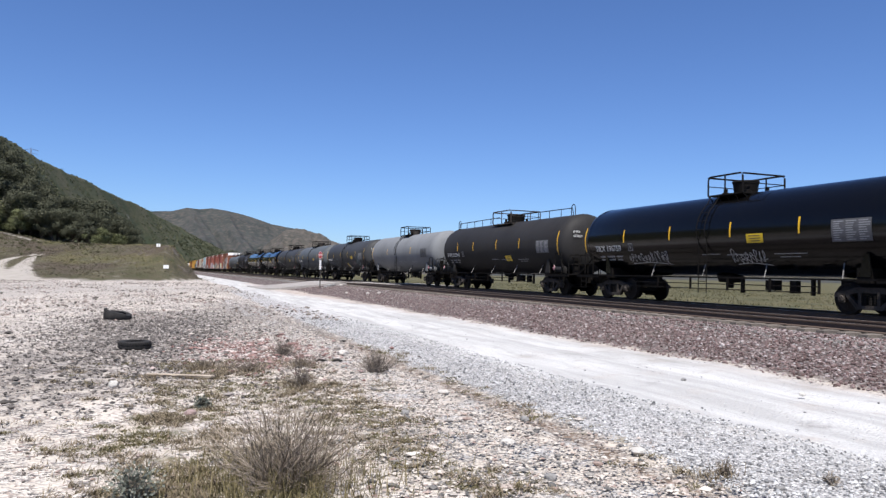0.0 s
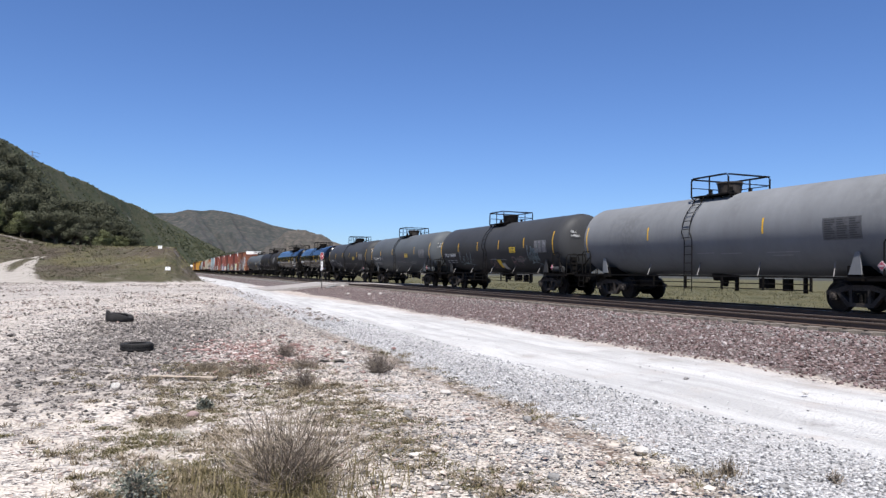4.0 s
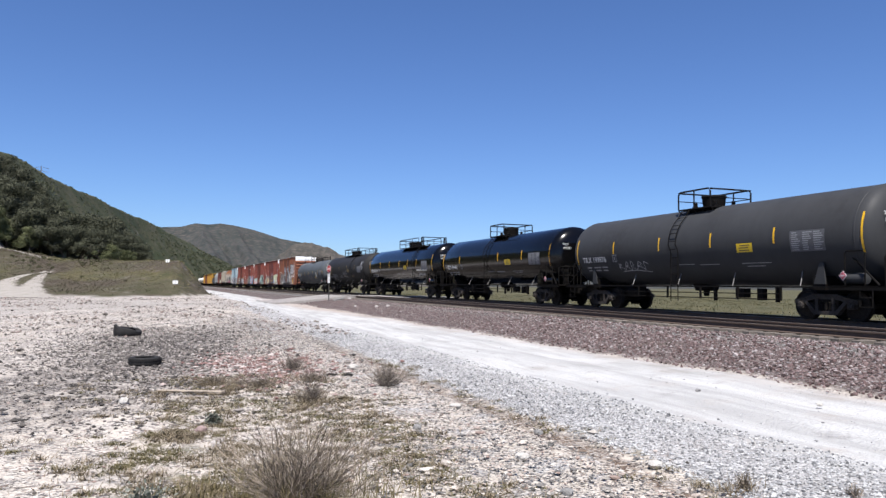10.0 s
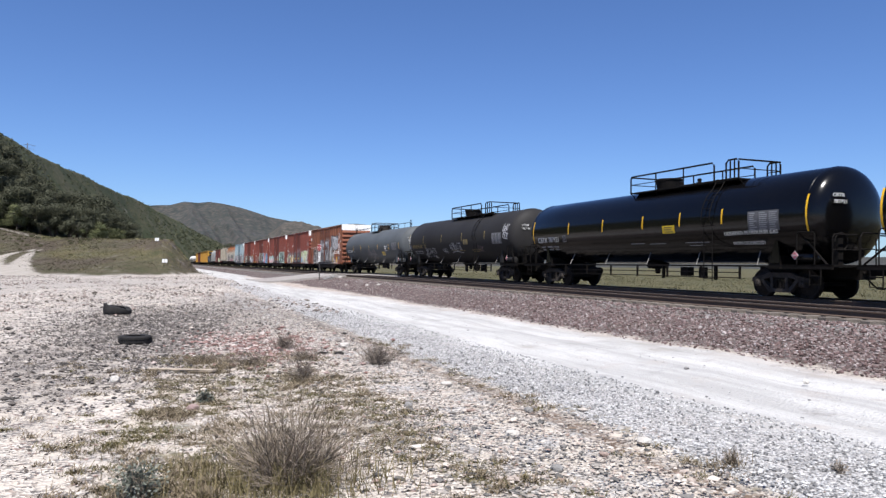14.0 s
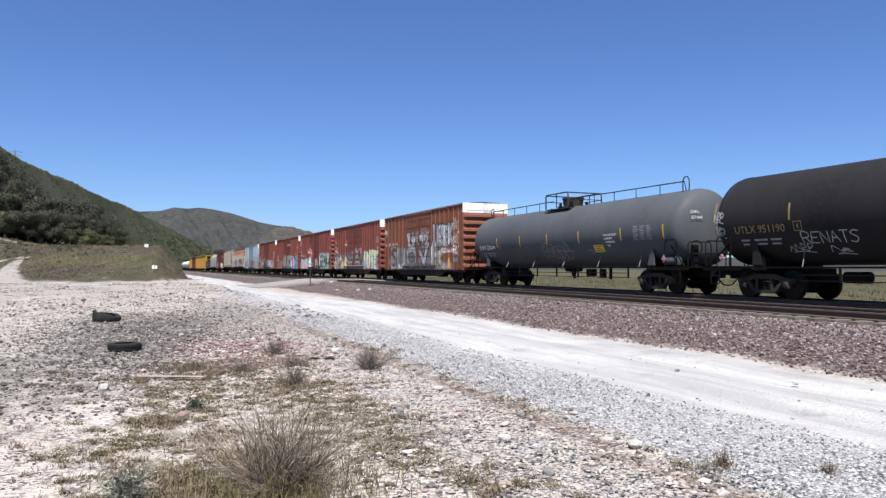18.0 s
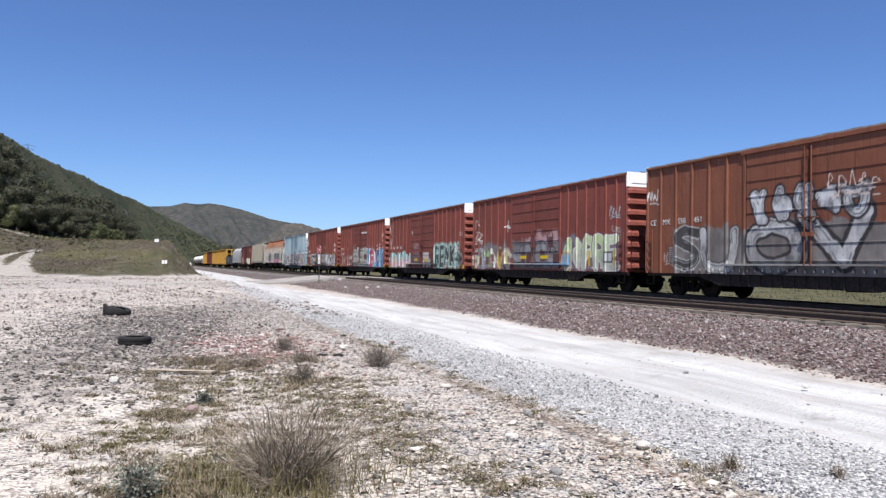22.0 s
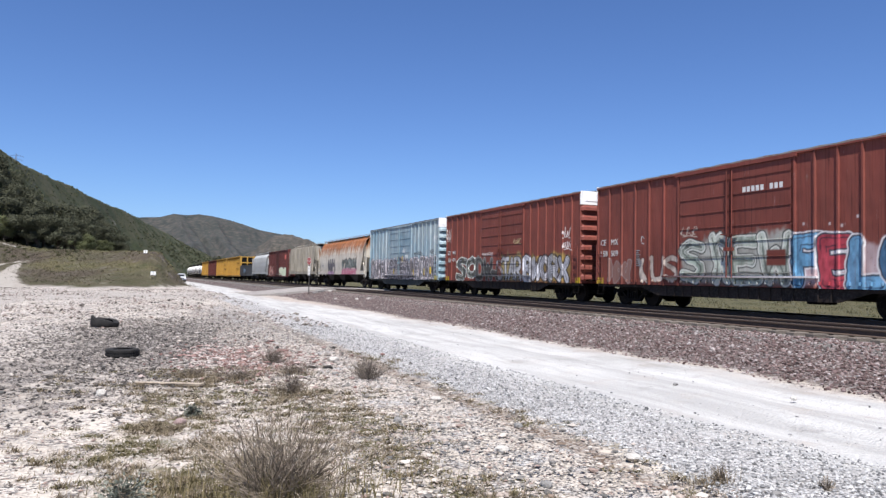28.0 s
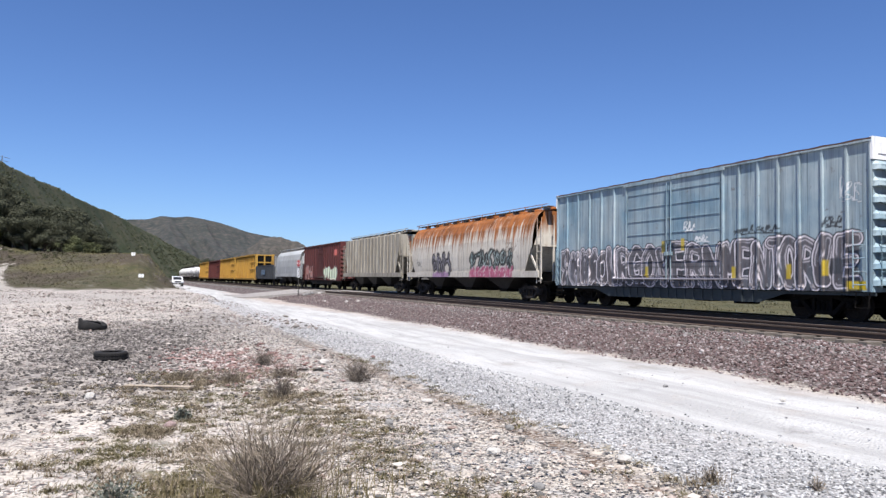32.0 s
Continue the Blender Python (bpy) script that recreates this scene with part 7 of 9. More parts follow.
def gondola(label, L):
    car = thing("gondola", label, "gondola car", "freight cars of the train")
    q = L / 2
    for x in (-1.5, 1.46):
        part("side_wall", Geo().box(x, x + 0.04, -q, q, 0.9, 2.75), M_SLATE, car)
        part("top_chord", Geo().box(x - 0.04, x + 0.08, -q, q, 2.75, 2.87), M_SLATE, car)
    for y in np.linspace(-q + 0.06, q - 0.06, 14):
        for s in (-1, 1):
            part("side_post", Geo().box(min(s * 1.5, s * 1.58), max(s * 1.5, s * 1.58), y - 0.05, y + 0.05, 0.9, 2.75), M_SLATE, car)
    part("end_wall", Geo().box(-1.46, 1.46, -q, -q + 0.06, 0.9, 2.6), M_SLATE, car)
    part("end_wall", Geo().box(-1.46, 1.46, q - 0.06, q, 0.9, 2.6), M_SLATE, car)
    part("floor", Geo().box(-1.46, 1.46, -q + 0.06, q - 0.06, 0.8, 0.95), M_IRON, car)
    g = Geo()
    for k in range(6):
        g.box(-1.592, -1.585, 1.6 - 0.5 * k, 1.95 - 0.5 * k, 1.5, 2.2)
    part("lettering_bars", g, surface("pale_blue_print", (0.128, 0.192, 0.269), None, 5), car, "pale blue letter-like bars")
    for s in (-1, 1):
        truck(car, s * (q - 1.9))
    couplers(car, L)
    return car


def ribbed_car(label, L, paint):
    """A high car with deep posts under a wide top chord, and a grid of rails towards its near end."""
    car = thing("gondola", label, "gondola car", "freight cars of the train")
    q = L / 2
    for s in (-1, 1):
        def bar(name, a, b, y0, y1, z0, z1):
            part(name, Geo().box(min(s * a, s * b), max(s * a, s * b), y0, y1, z0, z1), paint, car)
        bar("side_wall", 1.26, 1.3, -q, q, 0.95, 4.6)
        bar("top_chord", 1.2, 1.56, -q, q, 4.58, 4.8)
        bar("side_sill", 1.24, 1.54, -q, q, 0.72, 1.0)
        for y in np.linspace(-q + 0.1, q - 0.1, 15):
            bar("side_post", 1.3, 1.5, y - 0.1, y + 0.1, 1.0, 4.58)
        for z in (2.3, 3.4):
            bar("side_rail", 1.3, 1.47, -q, -q + 5.2, z, z + 0.16)
    for s in (-1, 1):
        y = s * q
        part("end_wall", Geo().box(-1.26, 1.26, min(y, y - s * 0.06), max(y, y - s * 0.06), 0.95, 4.6), M_IRON, car)
        for x in (-1.2, 0.0, 1.2):
            part("end_post", Geo().box(x - 0.1, x + 0.1, min(y, y + s * 0.14), max(y, y + s * 0.14), 0.95, 4.7), paint, car)
        for z in (1.0, 2.2, 3.4, 4.55):
            part("end_rail", Geo().box(-1.3, 1.3, min(y, y + s * 0.12), max(y, y + s * 0.12), z, z + 0.18), paint, car)
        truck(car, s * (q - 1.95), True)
    part("floor", Geo().box(-1.26, 1.26, -q, q, 0.85, 0.95), M_IRON, car)
    part("centre_sill", Geo().box(-0.35, 0.35, -q + 0.2, q - 0.2, 0.55, 0.85), M_IRON, car)
    couplers(car, L)
    return car


M_HOPPER = surface("dusty_hopper_steel", (0.033, 0.031, 0.029), (0.019, 0.017, 0.016), 1.5, 0.75, 0, 0.2, spec=0.2)


def build_rest():
    s = Spray(31)
    s.letters(4.6, 1.6, 1.35, 2.75, 4, (0.05, 0.045, 0.055), (0.03, 0.03, 0.035), 0.13, 0.06, inner=(0.34, 0.32, 0.36))
    s.letters(-1.2, -6.6, 1.7, 2.75, 7, (0.03, 0.035, 0.035), BLK, 0.12, 0.06, inner=(0.4, 0.5, 0.47))
    s.haze(-1.2, -6.5, 1.2, 1.75, (0.42, 0.08, 0.16), 0.9, 0.1)
    s.letters(-1.4, -6.3, 1.2, 1.8, 8, (0.42, 0.08, 0.16), (0.65, 0.6, 0.6), 0.09, 0.03)
    s.haze(4.4, 1.8, 1.2, 1.5, (0.3, 0.16, 0.3), 0.8, 0.1)
    s.scrawl(7.4, 6.5, 2.0, 2.4, 4, (0.2, 0.19, 0.18)).scrawl(-5.6, -6.9, 2.6, 3.2, 6, (0.25, 0.2, 0.16), 0.012)
    add_car(hopper_car("cream covered hopper streaked with orange rust and dark tags", 18.7, M_RUSTY, 4.72, True, s, low_m=M_HOPPER), 161.9, 180.6)
    add_car(hopper_car("stained cream covered hopper with ribbed sides", 16.1, M_CREAM, 4.7, False, Spray(32), posts=16), 181.7, 197.8)
    s = Spray(33)
    s.letters(7.0, 3.5, 1.0, 2.4, 4, (0.3, 0.14, 0.12), (0.35, 0.3, 0.28), 0.12, 0.05)
    s.letters(-1.2, -6.5, 0.95, 2.2, 4, (0.45, 0.52, 0.38), (0.5, 0.5, 0.46), 0.24, 0.06)
    s.patch(-5.2, -6.4, 3.3, 3.9, (0.5, 0.14, 0.12))
    add_car(box_car("oxide-red box car with a ladder-ribbed door and pale tags", 15.4, M_MAROON, M_RROOF, s, M_MAROON, doors=((1.6, -1.5),), height=4.6, left_posts=6, right_posts=6, fine=0.09, marks="plain"), 198.9, 214.3)
    s = Spray(34).scrawl(6, 4.8, 2.0, 3.2, 2, (0.3, 0.32, 0.33), 0.1)
    add_car(hopper_car("pale grey covered hopper over dark bays", 16.2, M_PALECAR, 4.55, True, s), 215.7, 231.9)
    add_car(gondola("low slate-grey gondola with pale blue bars", 14.6), 233.3, 247.9)
    for r, m, lab in ((249.4, M_YELLOW, "yellow high-sided car with deep side posts"), (272.9, M_YELLOW, "yellow high-sided car with deep side posts"), (296.2, M_MAROON, "dark red high-sided car between yellow ones"), (319.4, M_YELLOW, "yellow high-sided car ahead of white tank cars")):
        add_car(ribbed_car(lab, 21.8, m), r, r + 21.8)


build_rest()


# ---- loose stones ----
ICO = bmesh.new()
bmesh.ops.create_icosphere(ICO, subdivisions=1, radius=1.0)
ICO_V = np.array([v.co[:] for v in ICO.verts])
ICO_F = np.array([[v.index for v in f.verts] for f in ICO.faces])
ICO.free()


CHIP_V = np.array([(1, 0, 0), (0, 1, 0), (-1, 0, 0), (0, -1, 0), (0.1, 0, 0.9), (0, 0.1, -0.9)])
CHIP_F = np.array([(0, 1, 4), (1, 2, 4), (2, 3, 4), (3, 0, 4), (1, 0, 5), (2, 1, 5), (3, 2, 5), (0, 3, 5)])


def stone_field(name, label, points, sizes, material, seed, flat=0.6, chips=False):
    """Many loose stones in one mesh; chips are the smallest, with eight faces."""
    rng = np.random.default_rng(seed)
    n = len(points)
    SV, SF = (CHIP_V, CHIP_F) if chips else (ICO_V, ICO_F)
    jit = 1 + rng.uniform(-0.32, 0.32, (n, len(SV), 1))
    v = SV[None] * jit * np.stack([rng.uniform(0.7, 1.3, n), rng.uniform(0.6, 1.1, n), rng.uniform(0.5, 1.0, n) * flat / 0.6 * 0.75], 1)[:, None, :]
    a = rng.uniform(0, 6.28, n)
    ca, sa = np.cos(a)[:, None], np.sin(a)[:, None]
    v = np.stack([v[..., 0] * ca - v[..., 1] * sa, v[..., 0] * sa + v[..., 1] * ca, v[..., 2]], 2) * sizes[:, None, None]
    v += points[:, None, :]
    f = (SF[None] + (np.arange(n) * len(SV))[:, None, None]).reshape(-1, 3)
    me = bpy.data.meshes.new(name)
    me.from_pydata(v.reshape(-1, 3).tolist(), [], f.tolist())
    me.materials.append(material)
    return tagged(new(name, me), label, "stones", kind="stuff")


def stone_material(name, stops):
    m = bpy.data.materials.new(name)
    m.use_nodes = True
    n, l = m.node_tree.nodes, m.node_tree.links
    b = n["Principled BSDF"]
    b.inputs["Roughness"].default_value = 0.9
    b.inputs["Specular IOR Level"].default_value = 0.25
    ge = n.new("ShaderNodeNewGeometry")
    r = n.new("ShaderNodeValToRGB")
    while len(r.color_ramp.elements) < len(stops):
        r.color_ramp.elements.new(0.5)
    for e, (p, c) in zip(r.color_ramp.elements, stops):
        e.position, e.color = p, (*c, 1)
    l.new(ge.outputs["Random Per Island"], r.inputs[0])
    tc, ns = n.new("ShaderNodeTexCoord"), n.new("ShaderNodeTexNoise")
    ns.inputs["Scale"].default_value, ns.inputs["Detail"].default_value = 40, 4
    l.new(tc.outputs["Object"], ns.inputs["Vector"])
    mx, mr = n.new("ShaderNodeMixRGB"), n.new("ShaderNodeMapRange")
    mx.blend_type = "MULTIPLY"
    mx.inputs[0].default_value = 1.0
    mr.inputs[1].default_value, mr.inputs[2].default_value, mr.inputs[3].default_value, mr.inputs[4].default_value = 0.3, 0.7, 0.75, 1.2
    l.new(ns.outputs[0], mr.inputs[0])
    l.new(r.outputs[0], mx.inputs[1])
    l.new(mr.outputs[0], mx.inputs[2])
    l.new(mx.outputs[0], b.inputs["Base Color"])
    return m


M_STONE = stone_material("mixed_field_stone", [(0, (0.063, 0.062, 0.06)), (0.22, (0.158, 0.148, 0.139)), (0.45, (0.315, 0.284, 0.252)), (0.7, (0.466, 0.422, 0.375)), (0.9, (0.227, 0.167, 0.142)), (1, (0.517, 0.476, 0.428))])
M_GRIT = stone_material("crushed_grey_stone", [(0, (0.07, 0.07, 0.072)), (0.3, (0.22, 0.22, 0.222)), (0.7, (0.39, 0.388, 0.385)), (1, (0.5, 0.495, 0.49))])
M_BALLAST = stone_material("pinkish_ballast", [(0, (0.035, 0.025, 0.023)), (0.3, (0.108, 0.07, 0.066)), (0.6, (0.175, 0.126, 0.12)), (0.88, (0.25, 0.205, 0.198)), (1, (0.36, 0.33, 0.32))])
M_REDSTONE = stone_material("reddish_rubble", [(0, (0.101, 0.057, 0.05)), (0.4, (0.202, 0.12, 0.107)), (0.7, (0.315, 0.239, 0.22)), (1, (0.441, 0.397, 0.365))])
M_CHIP = stone_material("dark_stone_chips", [(0, (0.044, 0.038, 0.034)), (0.3, (0.107, 0.091, 0.081)), (0.55, (0.214, 0.183, 0.161)), (0.8, (0.239, 0.17, 0.148)), (1, (0.466, 0.428, 0.391))])
M_DARKSTONE = stone_material("dark_gravel", [(0, (0.0312, 0.0287, 0.0271)), (0.4, (0.0877, 0.0779, 0.0713)), (0.75, (0.175, 0.155, 0.142)), (1, (0.341, 0.31, 0.285))])
M_TWIGDARK = stone_material("dark_dry_twigs", [(0, (0.075, 0.063, 0.053)), (0.5, (0.15, 0.125, 0.105)), (1, (0.25, 0.212, 0.178))])


def scatter(rng, n, xa, xb, ya, yb, power=1.0):
    """Points over a strip, thicker towards ya."""
    x = rng.uniform(xa, xb, n)
    y = ya + (yb - ya) * rng.uniform(0, 1, n) ** power
    return x, y


def build_stones():
    rng = np.random.default_rng(5)

    def field(name, label, x, y, s, m, seed, sink=0.25, flat=0.6, chips=False):
        z = ground_np(x, y) + s * sink
        stone_field(name, label, np.stack([x, y, z], 1), s, m, seed, flat, chips)

    x, y = scatter(rng, 26000, -9, 4.5, 3.0, 34, 1.8)
    keep = rng.uniform(0, 1, len(x)) < np.clip(0.55 + 0.5 * ripple(x * 1.2, y * 0.9, 2.0), 0.12, 1) * np.where((x > 1.9) & (x < 4.3), 1.0, 0.62)
    x, y = x[keep], y[keep]
    s = np.clip(rng.lognormal(-4.35, 0.5, len(x)), 0.006, 0.07)
    field("field_stones", "scattered pale and grey field stones", x, y, s, M_STONE, 1, 0.25, 0.5, True)
    x, y = scatter(rng, 24000, 1.8, 4.3, 3.0, 26, 1.6)
    k = (np.abs(x - 4.08 - 0.1 * np.sin(y * 1.7)) > 0.2) | (rng.uniform(0, 1, len(x)) < 0.25)
    x, y = x[k], y[k]
    s = np.clip(rng.lognormal(-4.35, 0.42, len(x)), 0.007, 0.045)
    field("field_stones", "broken grey and white rubble beside the road", x, y, s, M_STONE, 2, 0.25, 0.45, True)
    x, y = scatter(rng, 2200, 1.5, 4.0, 3.2, 24, 1.3)
    s = np.clip(rng.lognormal(-3.85, 0.38, len(x)), 0.014, 0.055)
    field("field_stones", "larger angular grey and white rubble beside the road", x, y, s, M_STONE, 21, 0.2, 0.42)
    x, y = scatter(rng, 900, -8, 1.6, 3.6, 30, 1.3)
    s = np.clip(rng.lognormal(-3.95, 0.4, len(x)), 0.012, 0.05)
    field("field_stones", "single larger stones on the pale sand", x, y, s, M_STONE, 22, 0.2, 0.45)
    x, y = scatter(rng, 18000, 4.25, 6.2, 3.4, 26, 1.8)
    s = np.clip(rng.lognormal(-4.4, 0.3, len(x)), 0.008, 0.035)
    field("crushed_stone", "crushed grey stone along the road edge", x, y, s * 1.1, M_GRIT, 3, 0.25, 0.75, True)
    x, y = scatter(rng, 500, 6.0, 10.2, 4, 40, 1.3)
    field("crushed_stone", "few pebbles on the white road", x, y, np.clip(rng.lognormal(-4.6, 0.4, len(x)), 0.006, 0.025), M_GRIT, 4)
    x, y = scatter(rng, 36000, -9.7, -5.5, 4, 75, 1.9)
    k = rng.uniform(0, 1, len(x)) < np.clip((x + 9.75) / 1.0, 0.12, 1)
    x, y = x[k], y[k]
    s = np.clip(rng.lognormal(-3.72, 0.3, len(x)), 0.012, 0.05)
    for sel, seed, small in ((y < 26, 5, False), (y >= 26, 25, True)):
        field("ballast_stones", "pinkish-brown track ballast", (x + centre_np(y))[sel], y[sel], s[sel], M_BALLAST, seed, 0.3, 0.75, small)
    x, y = scatter(rng, 6500, -4.9, 1.6, 8, 60, 1.4)
    z = np.full(len(x), RAIL - 0.19)
    s = np.clip(rng.lognormal(-3.5, 0.25, len(x)), 0.015, 0.05)
    stone_field("ballast_stones", "grey-brown ballast between the rails", np.stack([x + centre_np(y), y, np.minimum(ground_np(x + centre_np(y), y) + s * 0.4, z)], 1), s, M_BALLAST, 6)
    x = rng.normal(-0.3, 1.6, 14000)
    y = rng.normal(18.5, 6.0, 14000)
    s = np.clip(rng.lognormal(-3.85, 0.45, len(x)), 0.012, 0.08)
    k = y > 9
    field("dark_gravel", "dark gravel patch round the old tyres", x[k], y[k], s[k], M_DARKSTONE, 7, 0.25, 0.6, True)
    x, y = scatter(rng, 24000, -9.5, 4.6, 3.0, 42, 1.7)
    k = rng.uniform(0, 1, len(x)) < np.clip(0.5 + 0.8 * ripple(x * 0.8, y * 0.5, 5.0), 0.1, 1)
    x, y = x[k], y[k]
    s = np.clip(rng.lognormal(-4.6, 0.45, len(x)), 0.005, 0.03) * (1 + y / 90)
    field("dark_chips", "small dark stone chips strewn over the pale ground", x, y, s, M_CHIP, 11, 0.3, 0.6, True)
    x = rng.uniform(-24, 6, 27000)
    y = 24 + 62 * rng.uniform(0, 1, len(x)) ** 1.1
    k = rng.uniform(0, 1, len(x)) < np.clip(0.45 + 0.8 * ripple(x * 0.35, y * 0.16, 8.0), 0.06, 1) * (bank_np(x, y) < 0.1)
    x, y = x[k], y[k]
    s = np.clip(rng.lognormal(-3.5, 0.5, len(x)), 0.012, 0.14)
    field("plain_stones", "grey and brown stones over the open plain", x, y, s, M_CHIP, 12, 0.3, 0.6, True)
    x, y = rng.normal(1.9, 0.75, 1500), rng.normal(15.0, 1.7, 1500)
    s = np.clip(rng.lognormal(-3.55, 0.45, len(x)), 0.012, 0.09)
    field("red_rubble", "reddish broken stone in a patch beyond the weeds", x, y, s, M_REDSTONE, 13, 0.3, 0.55, True)
    # single rocks
    rnd = random.Random(8)
    spots = [(4.25, 5.75, 0.075, "pale"), (-0.57, 10.92, 0.085, "pale"), (3.39, 14.2, 0.1, "pale"), (2.9, 12.0, 0.06, "grey"), (0.35, 8.6, 0.075, "pink"), (3.2, 6.4, 0.07, "pale"), (3.9, 7.4, 0.06, "grey"),
             (-2.4, 9.0, 0.05, "grey"), (-3.2, 12.5, 0.06, "grey"), (3.6, 9.2, 0.06, "pale"), (2.7, 8.1, 0.05, "grey"), (12.6, 58.6, 0.24, "grey"), (13.1, 59.2, 0.2, "grey"), (12.2, 58.0, 0.15, "grey"), (13.8, 59.5, 0.18, "pale"), (14.6, 58.8, 0.16, "pale"),
             (11.4, 47.5, 0.11, "pale"), (11.9, 44.0, 0.12, "pale"), (12.4, 43.2, 0.1, "pale"), (4.6, 4.4, 0.05, "grey"), (-1.6, 7.2, 0.06, "grey"), (8.7, 8.0, 0.05, "pale"), (7.9, 9.6, 0.05, "grey"), (3.0, 5.2, 0.06, "grey")]
    mats = {"pale": M_PALE, "grey": M_GREYROCK, "pink": M_PINKROCK}
    for i, (x, y, r, kind) in enumerate(spots):
        bm = bmesh.new()
        bmesh.ops.create_icosphere(bm, subdivisions=2, radius=r)
        sx, sy, sz = rnd.uniform(0.9, 1.4), rnd.uniform(0.7, 1.0), rnd.uniform(0.5, 0.75)
        for v in bm.verts:
            k = 1 + 0.35 * noise.noise(v.co * (2.2 / r) + Vector((i * 7, 0, 0))) + 0.12 * noise.noise(v.co * (6 / r))
            v.co = Vector((v.co.x * sx * k, v.co.y * sy * k, v.co.z * sz * k))
        me = bpy.data.meshes.new("rock")
        bm.to_mesh(me)
        bm.free()
        me.materials.append(mats[kind])
        o = tagged(new("rock", me), {"pale": "pale weathered rock lying on the ground", "grey": "grey broken rock lying on the ground", "pink": "flat pinkish rock among the weeds"}[kind], "rock", "loose rocks")
        o.matrix_basis = pose(x, y, ground_z(x, y) + r * sz * 0.45, 0, 0, rnd.uniform(0, 360))


M_PALE = surface("pale_rock", (0.429, 0.41, 0.377), (0.325, 0.299, 0.273), 9, 0.9, 0, 0.5)
M_GREYROCK = surface("grey_rock", (0.195, 0.189, 0.182), (0.13, 0.124, 0.117), 9, 0.9, 0, 0.5)
M_PINKROCK = surface("pink_rock", (0.26, 0.189, 0.176), (0.195, 0.137, 0.13), 9, 0.9, 0, 0.5)
build_stones()


# ---- plants ----
def leaf_material(name, c1, c2, c3, rough=0.75):
    m = stone_material(name, [(0, c1), (0.5, c2), (1, c3)])
    m.node_tree.nodes["Principled BSDF"].inputs["Roughness"].default_value = rough
    return m


M_TWIG = leaf_material("dry_grey_twigs", (0.0786, 0.0631, 0.0484), (0.187, 0.152, 0.117), (0.338, 0.282, 0.223))
M_STRAW = leaf_material("dry_olive_grass", (0.082, 0.064, 0.04), (0.145, 0.114, 0.074), (0.23, 0.186, 0.13))
M_SKIRT = leaf_material("olive_skirt_grass", (0.08, 0.068, 0.03), (0.135, 0.112, 0.054), (0.21, 0.17, 0.09))
M_GREENGRASS = leaf_material("green_brown_grass", (0.063, 0.059, 0.025), (0.098, 0.085, 0.04), (0.147, 0.115, 0.062))
M_SAGE = leaf_material("grey_green_sage", (0.06, 0.068, 0.054), (0.115, 0.124, 0.102), (0.2, 0.208, 0.175))
M_OAK = leaf_material("dark_oak_leaves", (0.037, 0.041, 0.023), (0.048, 0.051, 0.03), (0.062, 0.063, 0.039))
M_OAK2 = leaf_material("bright_oak_leaves", (0.059, 0.07, 0.029), (0.095, 0.105, 0.045), (0.133, 0.136, 0.066))
M_SCRUB = leaf_material("chaparral_leaves", (0.022, 0.028, 0.014), (0.043, 0.05, 0.025), (0.08, 0.08, 0.045))
M_BARK = surface("grey_bark", (0.091, 0.075, 0.062), (0.058, 0.049, 0.039), 6, 0.95, 0, 0.6)


def blade_cloud(name, base, lean, height, width, material, seed, curve=0.35):
    """Thin tapered blades standing on base points; joined."""
    rng = np.random.default_rng(seed)
    n = len(base)
    a = rng.uniform(0, 6.28, n)
    d = np.stack([np.cos(a), np.sin(a)], 1)
    side = np.stack([-d[:, 1], d[:, 0]], 1)
    rot = rng.uniform(-0.8, 0.8, n)[:, None]
    side = side * np.cos(rot) + d * np.sin(rot)
    v = np.zeros((n, 5, 3))
    for k, (t, wd) in enumerate(((0, 1.0), (0, 1.0), (0.55, 0.7), (0.55, 0.7), (1.0, 0.0))):
        off = lean * (t + curve * t * t)
        v[:, k, :2] = base[:, :2] + d * off[:, None] + side * ((1 if k in (0, 2) else -1) * width * wd / 2)[:, None]
        v[:, k, 2] = base[:, 2] + height * (t - 0.12 * curve * t * t)
    i = np.arange(n)[:, None] * 5
    f = np.concatenate([i + np.array([[0, 1, 3]]), i + np.array([[0, 3, 2]]), i + np.array([[2, 3, 4]])], 1).reshape(-1, 3)
    me = bpy.data.meshes.new(name)
    me.from_pydata(v.reshape(-1, 3).tolist(), [], f.tolist())
    me.materials.append(material)
    return me


def leaf_cloud(name, centres, sizes, material, seed, out=None):
    """Small leaf-spray quads at centres, turned every way or, with out, mostly facing outwards; joined."""
    rng = np.random.default_rng(seed)
    n = len(centres)
    u = rng.normal(size=(n, 3))
    u /= np.linalg.norm(u, axis=1)[:, None]
    if out is not None:
        u = np.cross(out + 0.38 * u, rng.normal(size=(n, 3)))
        u /= np.linalg.norm(u, axis=1)[:, None]
        w = np.cross(out + 0.2 * rng.normal(size=(n, 3)), u)
    else:
        w = np.cross(u, rng.normal(size=(n, 3)))
    w /= np.linalg.norm(w, axis=1)[:, None]
    u, w = u * sizes[:, None], w * sizes[:, None] * rng.uniform(0.45, 0.9, n)[:, None]
    bend = np.cross(u, w) / sizes[:, None] * 0.3
    v = np.stack([centres - u - w, centres + u - w * 0.6 + bend, centres + u * 0.9 + w, centres - u * 0.7 + w + bend], 1)
    f = np.arange(n * 4).reshape(n, 4)
    me = bpy.data.meshes.new(name)
    me.from_pydata(v.reshape(-1, 3).tolist(), [], f.tolist())
    me.materials.append(material)
    return me


